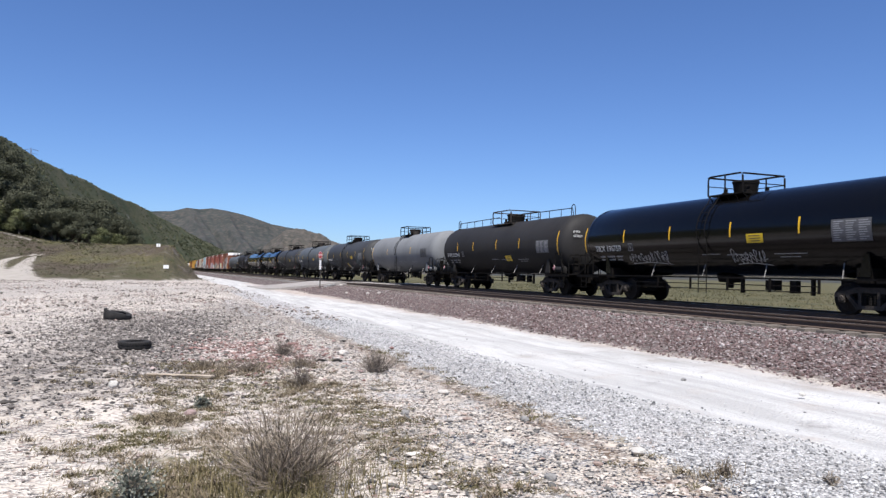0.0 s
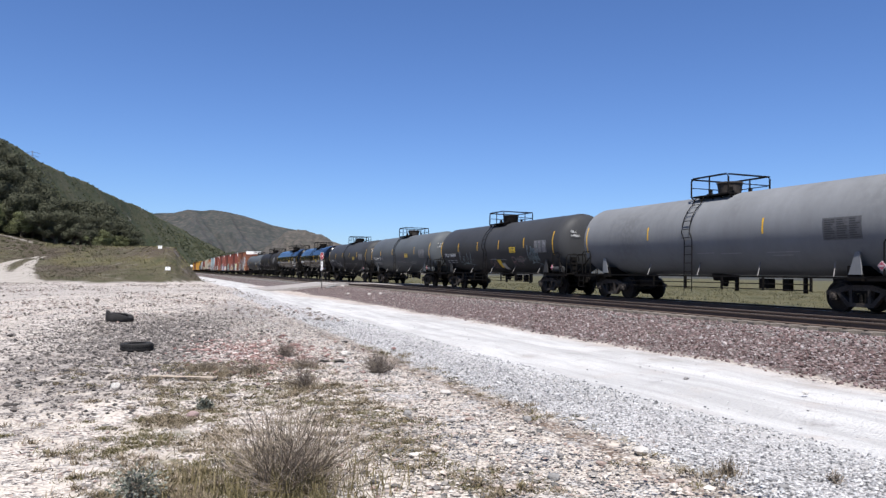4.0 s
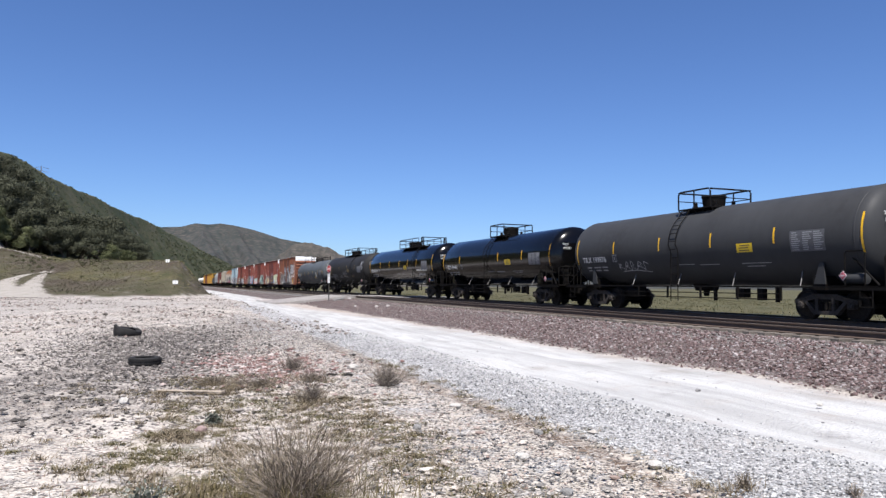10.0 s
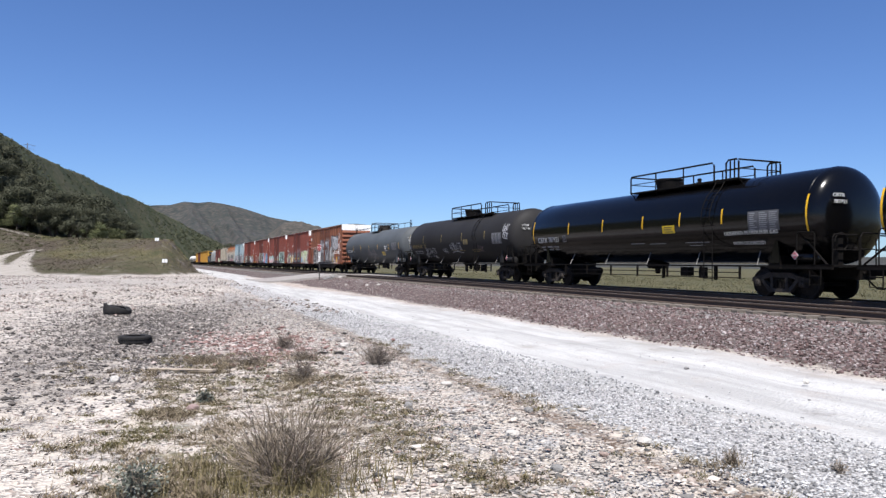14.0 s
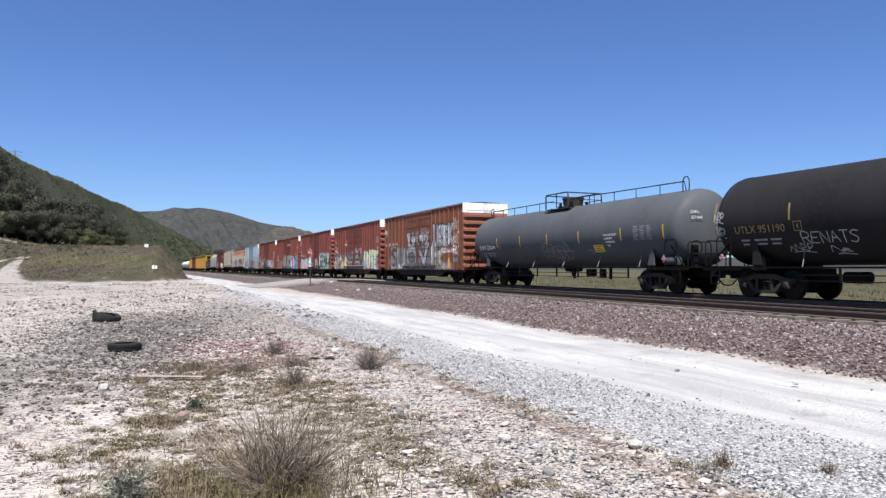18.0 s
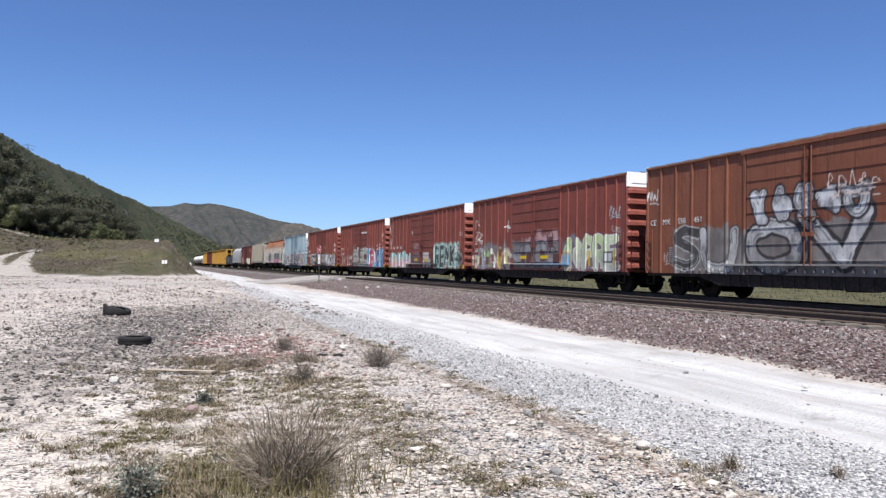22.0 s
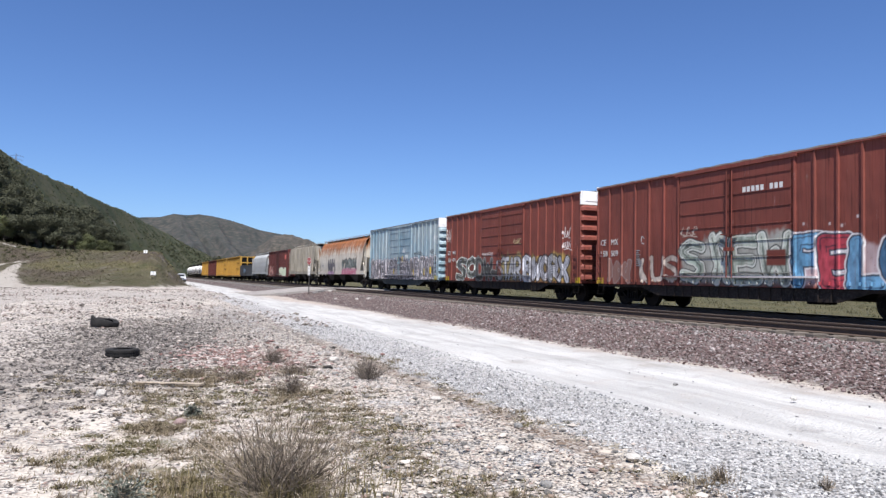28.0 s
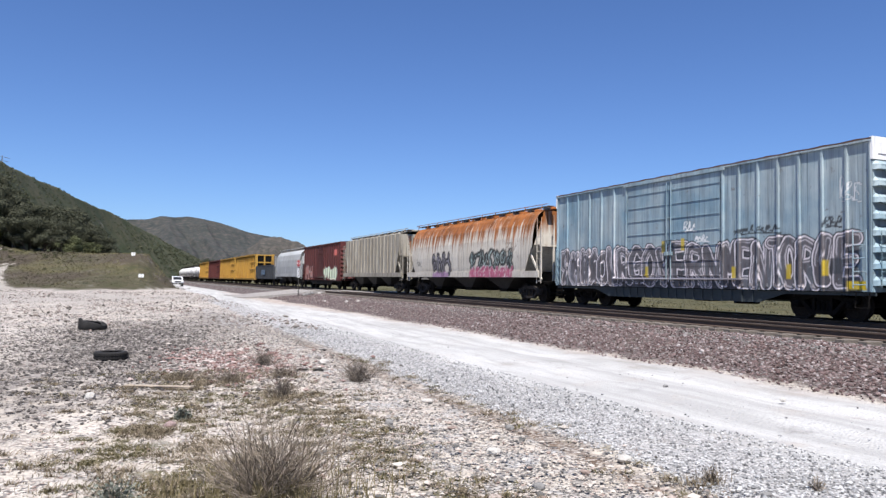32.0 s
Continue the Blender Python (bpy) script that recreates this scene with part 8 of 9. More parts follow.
def twig_geo(rnd, count, spread, height, r0=0.006):
    """Thin wiry twigs from one root out to a low dome, each with side shoots."""
    g = Geo()
    half = spread * height / 1.5
    for _ in range(count):
        a, tilt = rnd.uniform(0, 6.28), rnd.random() ** 0.75 * 1.38
        L = rnd.uniform(0.5, 1.06) / math.sqrt((math.sin(tilt) / half) ** 2 + (math.cos(tilt) / height) ** 2)
        p = Vector((rnd.gauss(0, 0.12) * half, rnd.gauss(0, 0.12) * half, 0))
        d = Vector((math.cos(a) * math.sin(tilt), math.sin(a) * math.sin(tilt), math.cos(tilt)))
        pts = [p.copy()]
        for k in range(4):
            d = (d + Vector((rnd.gauss(0, 0.16), rnd.gauss(0, 0.16), rnd.gauss(0.06, 0.12)))).normalized()
            p = p + d * L / 4
            p.z = max(p.z, 0.01)
            pts.append(p.copy())
        r = r0 * rnd.uniform(0.45, 1.0)
        g.tube(pts, r, 3)
        for _k in range(rnd.choice((3, 4, 5, 6))):
            t = rnd.uniform(0.25, 0.97)
            i = min(3, int(t * 4))
            q = pts[i].lerp(pts[i + 1], t * 4 - i)
            e = (d + Vector((rnd.gauss(0, 0.75), rnd.gauss(0, 0.75), rnd.gauss(0.15, 0.5)))).normalized()
            m = q + e * L * rnd.uniform(0.08, 0.2)
            f = (e + Vector((rnd.gauss(0, 0.5), rnd.gauss(0, 0.5), rnd.gauss(0.2, 0.4)))).normalized()
            g.tube([q, m, m + f * L * rnd.uniform(0.04, 0.14)], r0 * 0.42, 3)
    return g


def dry_bush(x, y, width, height, count, seed, label, grass=True, material=None):
    rnd = random.Random(seed)
    ob = thing("dry_bush", label, "bush", "dry bushes", at=pose(x, y, ground_z(x, y) - 0.01, 0, 0, rnd.uniform(0, 360)))
    tagged(part("twig_mass", twig_geo(rnd, count, width / height * 0.75, height, 0.0036 if height > 0.5 else 0.0032), material or M_TWIG, ob), kind="stuff")
    if grass:
        rng = np.random.default_rng(seed)
        n = int((1700 if height > 0.5 else 700) * width)
        r = np.abs(rng.normal(0, width * 0.36, n))
        a = rng.uniform(0, 6.28, n)
        base = np.stack([r * np.cos(a), r * np.sin(a), 0 * r], 1)
        tagged(part("dry_grass", blade_cloud("dry_grass", base, rng.uniform(0.01, 0.1, n), rng.uniform(0.04, 0.17 + 0.1 * (height > 0.5), n), rng.uniform(0.004, 0.008, n), M_SKIRT if height > 0.5 else M_STRAW, seed), None, ob, "dry olive grass at its foot"), kind="stuff")
    return ob


def sage_plant(x, y, width, height, seed, label):
    rnd, rng = random.Random(seed), np.random.default_rng(seed)
    ob = thing("sagebrush", label, "shrub", at=pose(x, y, ground_z(x, y) - 0.01))
    tagged(part("stem_mass", twig_geo(rnd, 60, 0.9, height, 0.004), M_TWIG, ob), kind="stuff")
    n = 800
    c = rng.normal(size=(n, 3)) * np.array([width * 0.26, width * 0.26, height * 0.25]) + np.array([0, 0, height * 0.5])
    c[:, 2] = np.abs(c[:, 2])
    tagged(part("leaf_mass", leaf_cloud("leaf_mass", c, rng.uniform(0.006, 0.014, n), M_SAGE, seed), None, ob, "grey-green small leaves"), kind="stuff")
    return ob


def build_plants():
    dry_bush(0.93, 5.62, 1.5, 0.68, 310, 1, "large dry grey bush with a skirt of olive grass")
    dry_bush(3.31, 11.55, 1.0, 0.33, 240, 2, "small rounded dry bush at the road's edge", False, M_TWIGDARK)
    dry_bush(2.2, 14.2, 1.05, 0.28, 160, 3, "small dry bush on reddish rubble", False, M_TWIGDARK)
    dry_bush(2.23, 12.1, 0.75, 0.26, 85, 4, "straggly dry bush among the weeds", True, M_TWIGDARK)
    dry_bush(1.9, 10.4, 0.75, 0.3, 95, 5, "straggly dry bush among the weeds", True, M_TWIGDARK)
    dry_bush(1.35, 11.9, 0.95, 0.22, 65, 6, "straggly dry bush among the weeds", True, M_TWIGDARK)
    dry_bush(0.75, 12.6, 0.9, 0.2, 55, 11, "straggly dry bush among the weeds", True, M_TWIGDARK)
    dry_bush(5.08, 4.34, 0.18, 0.13, 40, 7, "tiny dry weed on grey gravel", False)
    dry_bush(4.5, 4.9, 0.2, 0.16, 40, 8, "tiny dry weed at the gravel's edge")
    sage_plant(-0.13, 5.55, 0.28, 0.24, 9, "grey-green sagebrush among dry weeds")
    sage_plant(0.5, 9.05, 0.14, 0.12, 10, "small grey-green sagebrush beside bare sand")
    rng = np.random.default_rng(77)
    # tufts of dry and greenish grass over the weedy ground
    for name, lab, mat, n, seed in (("dry_grass", "low dry olive grass in tufts", M_STRAW, 440, 1), ("green_grass", "low green-brown weeds in mats", M_GREENGRASS, 570, 2)):
        tx = np.concatenate([rng.normal(0.6, 0.95, n), rng.normal(2.25, 0.3, n // 4), rng.normal(4.25, 0.14, n // 14), rng.normal(0.1, 0.5, n // 2)])
        ty = np.concatenate([rng.uniform(4.2, 13.5, n), rng.uniform(4.4, 10.5, n // 4), rng.uniform(4, 16, n // 14), rng.uniform(4.0, 8.5, n // 2)])
        k = ripple(tx * 1.6, ty * 1.3, seed * 2.0) + 0.5 * ripple(tx * 0.7, ty * 0.6, 3.0) > -0.28
        k &= (tx > -0.4 + 0.04 * (ty - 6)) | (rng.uniform(0, 1, len(tx)) < 0.4)
        k &= rng.uniform(0, 1, len(tx)) > np.exp(-((tx - 1.05) / 0.42) ** 2 - ((ty - 8.2) / 1.0) ** 2)
        tx, ty = tx[k], ty[k]
        per = 64
        r = np.abs(rng.normal(0, 0.065, (len(tx), per)))
        a = rng.uniform(0, 6.28, (len(tx), per))
        x, y = (tx[:, None] + 1.4 * r * np.cos(a)).ravel(), (ty[:, None] + r * np.sin(a)).ravel()
        h = rng.uniform(0.01, 0.042 if mat is M_GREENGRASS else 0.07, len(x)) * np.repeat(rng.uniform(0.5, 1.3, len(tx)), per)
        base = np.stack([x, y, ground_np(x, y) - 0.005], 1)
        me = blade_cloud(name, base, h * rng.uniform(0.4, 1.5, len(x)), h, rng.uniform(0.005, 0.011, len(x)), mat, seed)
        tagged(new(name, me), lab, "grass", kind="stuff")


build_plants()


# ---- bank, hill and trees ----
def lumps(rng, x, y, r, per, lift=0.35):
    """Centres of leaf sprays for rounded shrubs of radius r at (x, y)."""
    n = len(x)
    u = rng.normal(size=(n, per, 3))
    u /= np.linalg.norm(u, axis=2)[:, :, None]
    u *= rng.uniform(0.55, 1.05, (n, per, 1))
    u[:, :, 2] = np.abs(u[:, :, 2]) * 0.8
    out = u / np.linalg.norm(u, axis=2)[:, :, None]
    c = u * r[:, None, None]
    c[:, :, 0] += x[:, None]
    c[:, :, 1] += y[:, None]
    c[:, :, 2] += ground_np(x, y)[:, None] + lift * r[:, None] * 0.3
    return c.reshape(-1, 3), np.repeat(r, per) * rng.uniform(0.22, 0.42, n * per), out.reshape(-1, 3)


def build_hillside():
    rng = np.random.default_rng(9)
    # chaparral over the hill, larger clumps drawn thicker where the hill is near
    y = 130 + 1300 * rng.uniform(0, 1, 30000) ** 1.5
    x = rng.uniform(-1, 1, len(y)) * (60 + y * 0.17) - 60 + y * 0.05
    ok = (hill_np(x, y) > bank_np(x, y) + 0.5) & (berm_np(x, y) < 0.2) & (np.arctan2(x, y) > -0.30) & ((x - centre_np(y) < -12) | (y > 800)) & (x > ridge_x(y) - 6) & (ripple(x * 0.06, y * 0.03, 3.0) + rng.uniform(-0.5, 0.9, len(y)) > -0.25)
    x, y = x[ok], y[ok]
    low = 1 - 0.45 * smooth(0, 25, ridge_x(y) + 25 - x)         # lower growth towards the ridge
    r = rng.uniform(0.35, 1.05, len(x)) * (1 + y / 700) * low
    near = y < 420
    for k, (sel, per, lab) in enumerate(((near, 34, "dense dark chaparral on the near hillside"), (~near, 14, "dark chaparral on the far hillside"))):
        c, s, out = lumps(rng, x[sel], y[sel], r[sel], per)
        tagged(new("chaparral", leaf_cloud("chaparral", c, s, M_SCRUB, 3 + k, out)), lab, "scrub", kind="stuff")
    # grass and low shrubs on the bank
    x = rng.uniform(-40, 5.5, 9000)
    y = rng.uniform(86, 215, 9000)
    b = bank_np(x, y)
    ok = (b > rng.uniform(0.03, 0.8, len(b))) & (hill_np(x, y) < b + 1.0) & (way_up_np(x, y) < 0.25)
    x, y = x[ok], y[ok]
    per = 10
    bx, by = np.repeat(x, per) + rng.normal(0, 0.9, len(x) * per), np.repeat(y, per) + rng.normal(0, 0.9, len(x) * per)
    h = rng.uniform(0.04, 0.17, len(bx))
    base = np.stack([bx, by, ground_np(bx, by) - 0.03], 1)
    brow = np.exp(-((bank_np(bx, by) - 2.7) / 0.8) ** 2) * smooth(-19, -15, bx)            # fresher along the brow
    fresh = ripple(bx * 0.22, by * 0.07, 1.5) + rng.uniform(-0.25, 0.25, len(bx)) + 1.0 * brow > 0.25
    for sel, m, lab in ((~fresh, M_BANKGRASS, "dry olive-brown grass covering the bank"), (fresh, M_BANKFRESH, "yellow-green grass in patches on the bank")):
        tagged(new("bank_grass", blade_cloud("bank_grass", base[sel], h[sel] * 0.9, h[sel], rng.uniform(0.05, 0.11, sel.sum()), m, 4)), lab, "grass", kind="stuff")
    x = rng.uniform(-34, 4.6, 520)
    y = rng.uniform(88, 210, 520)
    ok = (bank_np(x, y) > 0.5) & (way_up_np(x, y) < 0.1) & (ripple(x * 0.25, y * 0.12, 1.0) > -0.1)
    x, y = x[ok], y[ok]
    r = rng.uniform(0.1, 0.36, len(x)) * np.clip((y - 70) / 60, 0.4, 1.3)
    c, s, out = lumps(rng, x, y, r, 90)
    s *= 0.6
    tagged(new("bank_scrub", leaf_cloud("bank_scrub", c, s, M_BANKSCRUB, 6, out)), "low olive shrubs on the bank", "scrub", kind="stuff")
    # meadow beyond the train
    x = rng.uniform(25, 90, 12000)
    y = -20 + 150 * rng.uniform(0, 1, 12000) ** 1.2
    k = ripple(x * 0.35, y * 0.22, 4.0) + rng.uniform(-0.6, 0.6, len(x)) > -0.1
    x, y = x[k], y[k]
    per = 9
    bx, by = np.repeat(x, per) + rng.normal(0, 0.4, len(x) * per), np.repeat(y, per) + rng.normal(0, 0.4, len(x) * per)
    h = rng.uniform(0.06, 0.26, len(bx))
    base = np.stack([bx, by, ground_np(bx, by) - 0.03], 1)
    tagged(new("meadow_grass", blade_cloud("meadow_grass", base, h * rng.uniform(0.3, 1.0, len(bx)), h, rng.uniform(0.014, 0.04, len(bx)), M_MEADOW, 5)), "tall green-yellow meadow grass beyond the tracks", "grass", kind="stuff")


M_BANKGRASS = leaf_material("dull_bank_grass", (0.042, 0.035, 0.022), (0.066, 0.053, 0.035), (0.105, 0.082, 0.057))
M_BANKFRESH = leaf_material("yellow_green_grass", (0.0801, 0.0759, 0.0302), (0.131, 0.12, 0.051), (0.19, 0.164, 0.0801))
M_BANKSCRUB = leaf_material("olive_bank_shrubs", (0.036, 0.0384, 0.0168), (0.056, 0.0552, 0.0256), (0.084, 0.076, 0.0384))
M_MEADOW = leaf_material("meadow_grass", (0.03, 0.034, 0.014), (0.066, 0.064, 0.029), (0.15, 0.132, 0.075))
build_hillside()


def oak(label, height, width, material, seed):
    rnd, rng = random.Random(seed), np.random.default_rng(seed)
    ob = thing("oak_tree", label, "tree", "trees at the hill's foot")
    trunk = Geo()
    tips = []

    def limb(p, d, L, r, depth):
        pts = [p]
        for k in range(4):
            d = (d + Vector((rnd.gauss(0, 0.16), rnd.gauss(0, 0.16), 0.04))).normalized()
            pts.append(pts[-1] + d * L / 4)
        n = 7 if depth == 0 else 5
        for i in range(4):
            trunk.spin([], (0, 0, 0)) if False else None
        rows = []
        for i, q in enumerate(pts):
            rr = r * (1 - 0.16 * i)
            u = d.cross(Vector((0.3, 0.9, 0.1))).normalized()
            w = d.cross(u)
            rows.append([tuple(q + (u * math.cos(t) + w * math.sin(t)) * rr) for t in (2 * math.pi * j / n for j in range(n + 1))])
        trunk.sheet(rows)
        if depth < 2:
            for k in range(5 if depth == 0 else 4):
                a = rnd.uniform(0, 6.28)
                limb(pts[rnd.choice((2, 3, 4))], Vector((math.cos(a), math.sin(a), rnd.uniform(0.15, 0.9))).normalized(), L * rnd.uniform(0.6, 0.95), r * 0.5, depth + 1)
        else:
            tips.append(pts[-1])
    limb(Vector((0, 0, -0.4)), Vector((rnd.gauss(0, 0.06), rnd.gauss(0, 0.06), 1)), height * 0.4, height * 0.035, 0)
    part("trunk", trunk, M_BARK, ob)
    cs, ss, outs = [], [], []
    lobes = [Vector((rnd.gauss(0, width * 0.26), rnd.gauss(0, width * 0.26), height * rnd.uniform(0.32, 0.9))) for _ in range(15)] + tips[:14]
    for c in lobes:
        rr = width * rnd.uniform(0.12, 0.22)
        n = 400
        u = rng.normal(size=(n, 3))
        u /= np.linalg.norm(u, axis=1)[:, None]
        outs.append(u.copy())
        u *= rng.uniform(0.45, 1.1, (n, 1)) ** 0.6 * rr
        u[:, 2] *= 0.75
        cs.append(u + np.array(c))
        ss.append(rng.uniform(0.07, 0.17, n) * height / 10)
    part("crown", leaf_cloud("crown", np.concatenate(cs), np.concatenate(ss), material, seed, np.concatenate(outs)), None, ob)
    return ob


def build_trees():
    kinds = [oak("dark green oak with a dense uneven crown", 11, 11, M_OAK, 1), oak("dark green oak leaning over smaller scrub", 9, 9, M_OAK, 2), oak("fresh green oak with a lighter crown", 7, 8, M_OAK2, 3)]
    rnd = random.Random(4)
    spots = []
    for px, d, k, s in ((-13.2, 214, 1, 1.1), (-11.6, 215, 2, 1.3), (-10.6, 217, 2, 1.15), (-10.0, 224, 0, 1.2), (-9.2, 214, 2, 0.95), (-8.6, 222, 0, 1.2), (-7.9, 216, 0, 1.05), (-7.2, 213, 1, 0.9), (-6.9, 225, 0, 1.3), (-6.2, 212, 1, 1.05), (-10.9, 228, 0, 1.2), (-10.4, 234, 1, 1.2), (-9.9, 238, 0, 1.1), (-9.3, 232, 1, 1.2), (-11.2, 243, 0, 1.2), (-10.5, 248, 1, 1.15), (-9.7, 250, 0, 1.0), (-8.9, 243, 1, 1.1), (-11.3, 258, 1, 1.0), (-10.6, 263, 0, 0.9), (-8.4, 232, 0, 1.25), (-7.7, 236, 1, 1.1), (-5.6, 228, 0, 1.35), (-5.0, 208, 1, 1.0), (-4.5, 232, 0, 1.2), (-4.2, 206, 2, 0.75), (-3.6, 222, 1, 0.95), (-3.1, 212, 2, 0.65), (-2.5, 226, 1, 0.75), (-1.9, 222, 1, 0.55),
                        (-10.8, 236, 0, 1.0), (-9.6, 240, 1, 1.1), (-8.2, 246, 0, 1.0), (-7.2, 252, 1, 1.1), (-6.0, 256, 0, 0.95), (-5.2, 262, 1, 1.0)):
        x, y = d * math.sin(radians(px)), d * math.cos(radians(px))
        spots.append((x, y, k, s))
    used = set()
    for x, y, k, s in spots:
        m = pose(x, y, ground_z(x, y) - 0.2, 0, 0, rnd.uniform(0, 360))
        if k not in used:
            used.add(k)
            kinds[k].matrix_basis = m
            kinds[k].scale = (s, s, s)
        else:
            o = copy_thing(kinds[k], m)
            o.scale = (s, s, s)
    # one dark tree far down the valley
    o = copy_thing(kinds[1], pose(53.5, 620, ground_z(53.5, 620), 0, 0, 40))
    o.scale = (1.1, 1.1, 1.9)


build_trees()


# ---- signs, pylon ----
def build_signs():
    m_red = surface("sign_red", (0.30, 0.03, 0.035), (0.25, 0.03, 0.033), 6, 0.45)
    m_white = surface("sign_white", (0.78, 0.77, 0.75), (0.7, 0.69, 0.66), 6, 0.5)
    m_post = surface("dark_steel_post", (0.029, 0.026, 0.024), (0.051, 0.045, 0.038), 4, 0.7)
    x, y = 11.8, 58.3
    s = thing("stop_sign", "red octagonal stop sign over white plates on a dark post", "road sign", at=pose(x, y, ground_z(x, y) - 0.05, 0, 0, -70))
    part("post", Geo().box(-0.035, 0.035, -0.025, 0.025, 0, 2.95), m_post, s)
    o8 = [(0.31 * math.cos(math.pi / 8 + k * math.pi / 4), 0.31 * math.sin(math.pi / 8 + k * math.pi / 4)) for k in range(8)]
    k = 8

    def plate(outline, z, y0, y1):
        v = [(a, y0, z + b) for a, b in outline] + [(a, y1, z + b) for a, b in outline]
        n = len(outline)
        return Geo().add(v, [tuple(range(n)), tuple(range(2 * n - 1, n - 1, -1))] + [(i, i + n, (i + 1) % n + n, (i + 1) % n) for i in range(n)])
    rim = part("sign_rim", plate(o8, 2.68, -0.035, -0.03), m_white, s, "white octagon border")
    part("sign_face", plate([(a * 0.93, b * 0.93) for a, b in o8], 2.68, -0.042, -0.036), m_red, rim, "red octagon face")
    lettering("sign_word", "STOP", 0.2, m_white, rim, Matrix(((1, 0, 0, -0.25), (0, 0, -1, -0.046), (0, 1, 0, 2.61), (0, 0, 0, 1))), "white word STOP")
    for z, h in ((2.08, 0.4), (1.7, 0.32)):
        p = part("plate", plate([(-0.16, -h / 2), (0.16, -h / 2), (0.16, h / 2), (-0.16, h / 2)], z, -0.035, -0.028), m_white, s, "small white plate")
        g = Geo()
        for q in range(3):
            g.box(-0.11, 0.11, -0.039, -0.036, z + h * 0.28 - q * 0.09, z + h * 0.28 - q * 0.09 + 0.03)
        part("small_print", g, M_DARKBAR, p)
    for az, d, top, w in ((0.19, 96, 1.98, 0.6), (-0.38, 109, 4.95, 0.5)):
        x, y = d * math.sin(radians(az)), d * math.cos(radians(az))
        z = ground_z(x, y)
        mk = thing("marker_post", "small white marker plates on a short post", "marker", "white markers", at=pose(x, y, z - 0.05))
        h = max(0.5, top - z)
        part("post", Geo().box(-0.03, 0.03, -0.03, 0.03, 0, h), m_post, mk)
        for q in (-1, 1):
            part("plate", Geo().box(min(q * 0.02, q * w / 2), max(q * 0.02, q * w / 2), -0.05, -0.035, h - 0.42, h), m_white, mk, "white plate")
    m_gal = surface("galvanised_steel", (0.192, 0.198, 0.211), (0.154, 0.16, 0.166), 3, 0.5, 0.6)
    for az, d, top in ((-8.75, 520, 0.1395), (-9.3, 610, 0.1385)):
        x, y = d * math.sin(radians(az)), d * math.cos(radians(az))
        z0, z1 = ground_z(x, y), 1.65 + top * d
        py = thing("pylon", "grey lattice power pylon behind the ridge", "pylon", "power pylons", at=pose(x, y, 0))
        g = Geo()
        H = z1 - z0
        for sx in (-1, 1):
            for sy in (-1, 1):
                g.tube([(sx * 2.4, sy * 2.4, z0 - 1), (sx * 0.4, sy * 0.4, z1 - H * 0.25), (0, 0, z1)], 0.12, 4)
        nlev = 8
        for i in range(nlev):
            a, b = z0 + H * 0.75 * i / nlev, z0 + H * 0.75 * (i + 1) / nlev
            ra, rb = 2.4 - 2.0 * i / nlev, 2.4 - 2.0 * (i + 1) / nlev
            for sx, sy, ex, ey in ((-1, -1, 1, -1), (1, -1, 1, 1), (1, 1, -1, 1), (-1, 1, -1, -1)):
                g.tube([(sx * ra, sy * ra, a), (ex * rb, ey * rb, b)], 0.07, 3)
                g.tube([(ex * ra, ey * ra, a), (sx * rb, sy * rb, b)], 0.07, 3)
        part("lattice_mast", g, m_gal, py)
        for k in (0.04, 0.14, 0.24):
            part("cross_arm", Geo().tube([(-4.5 + 6 * k, 0, z1 - H * k - 0.8), (0, 0, z1 - H * k), (4.5 - 6 * k, 0, z1 - H * k - 0.8)], 0.12, 4), m_gal, py)


build_signs()


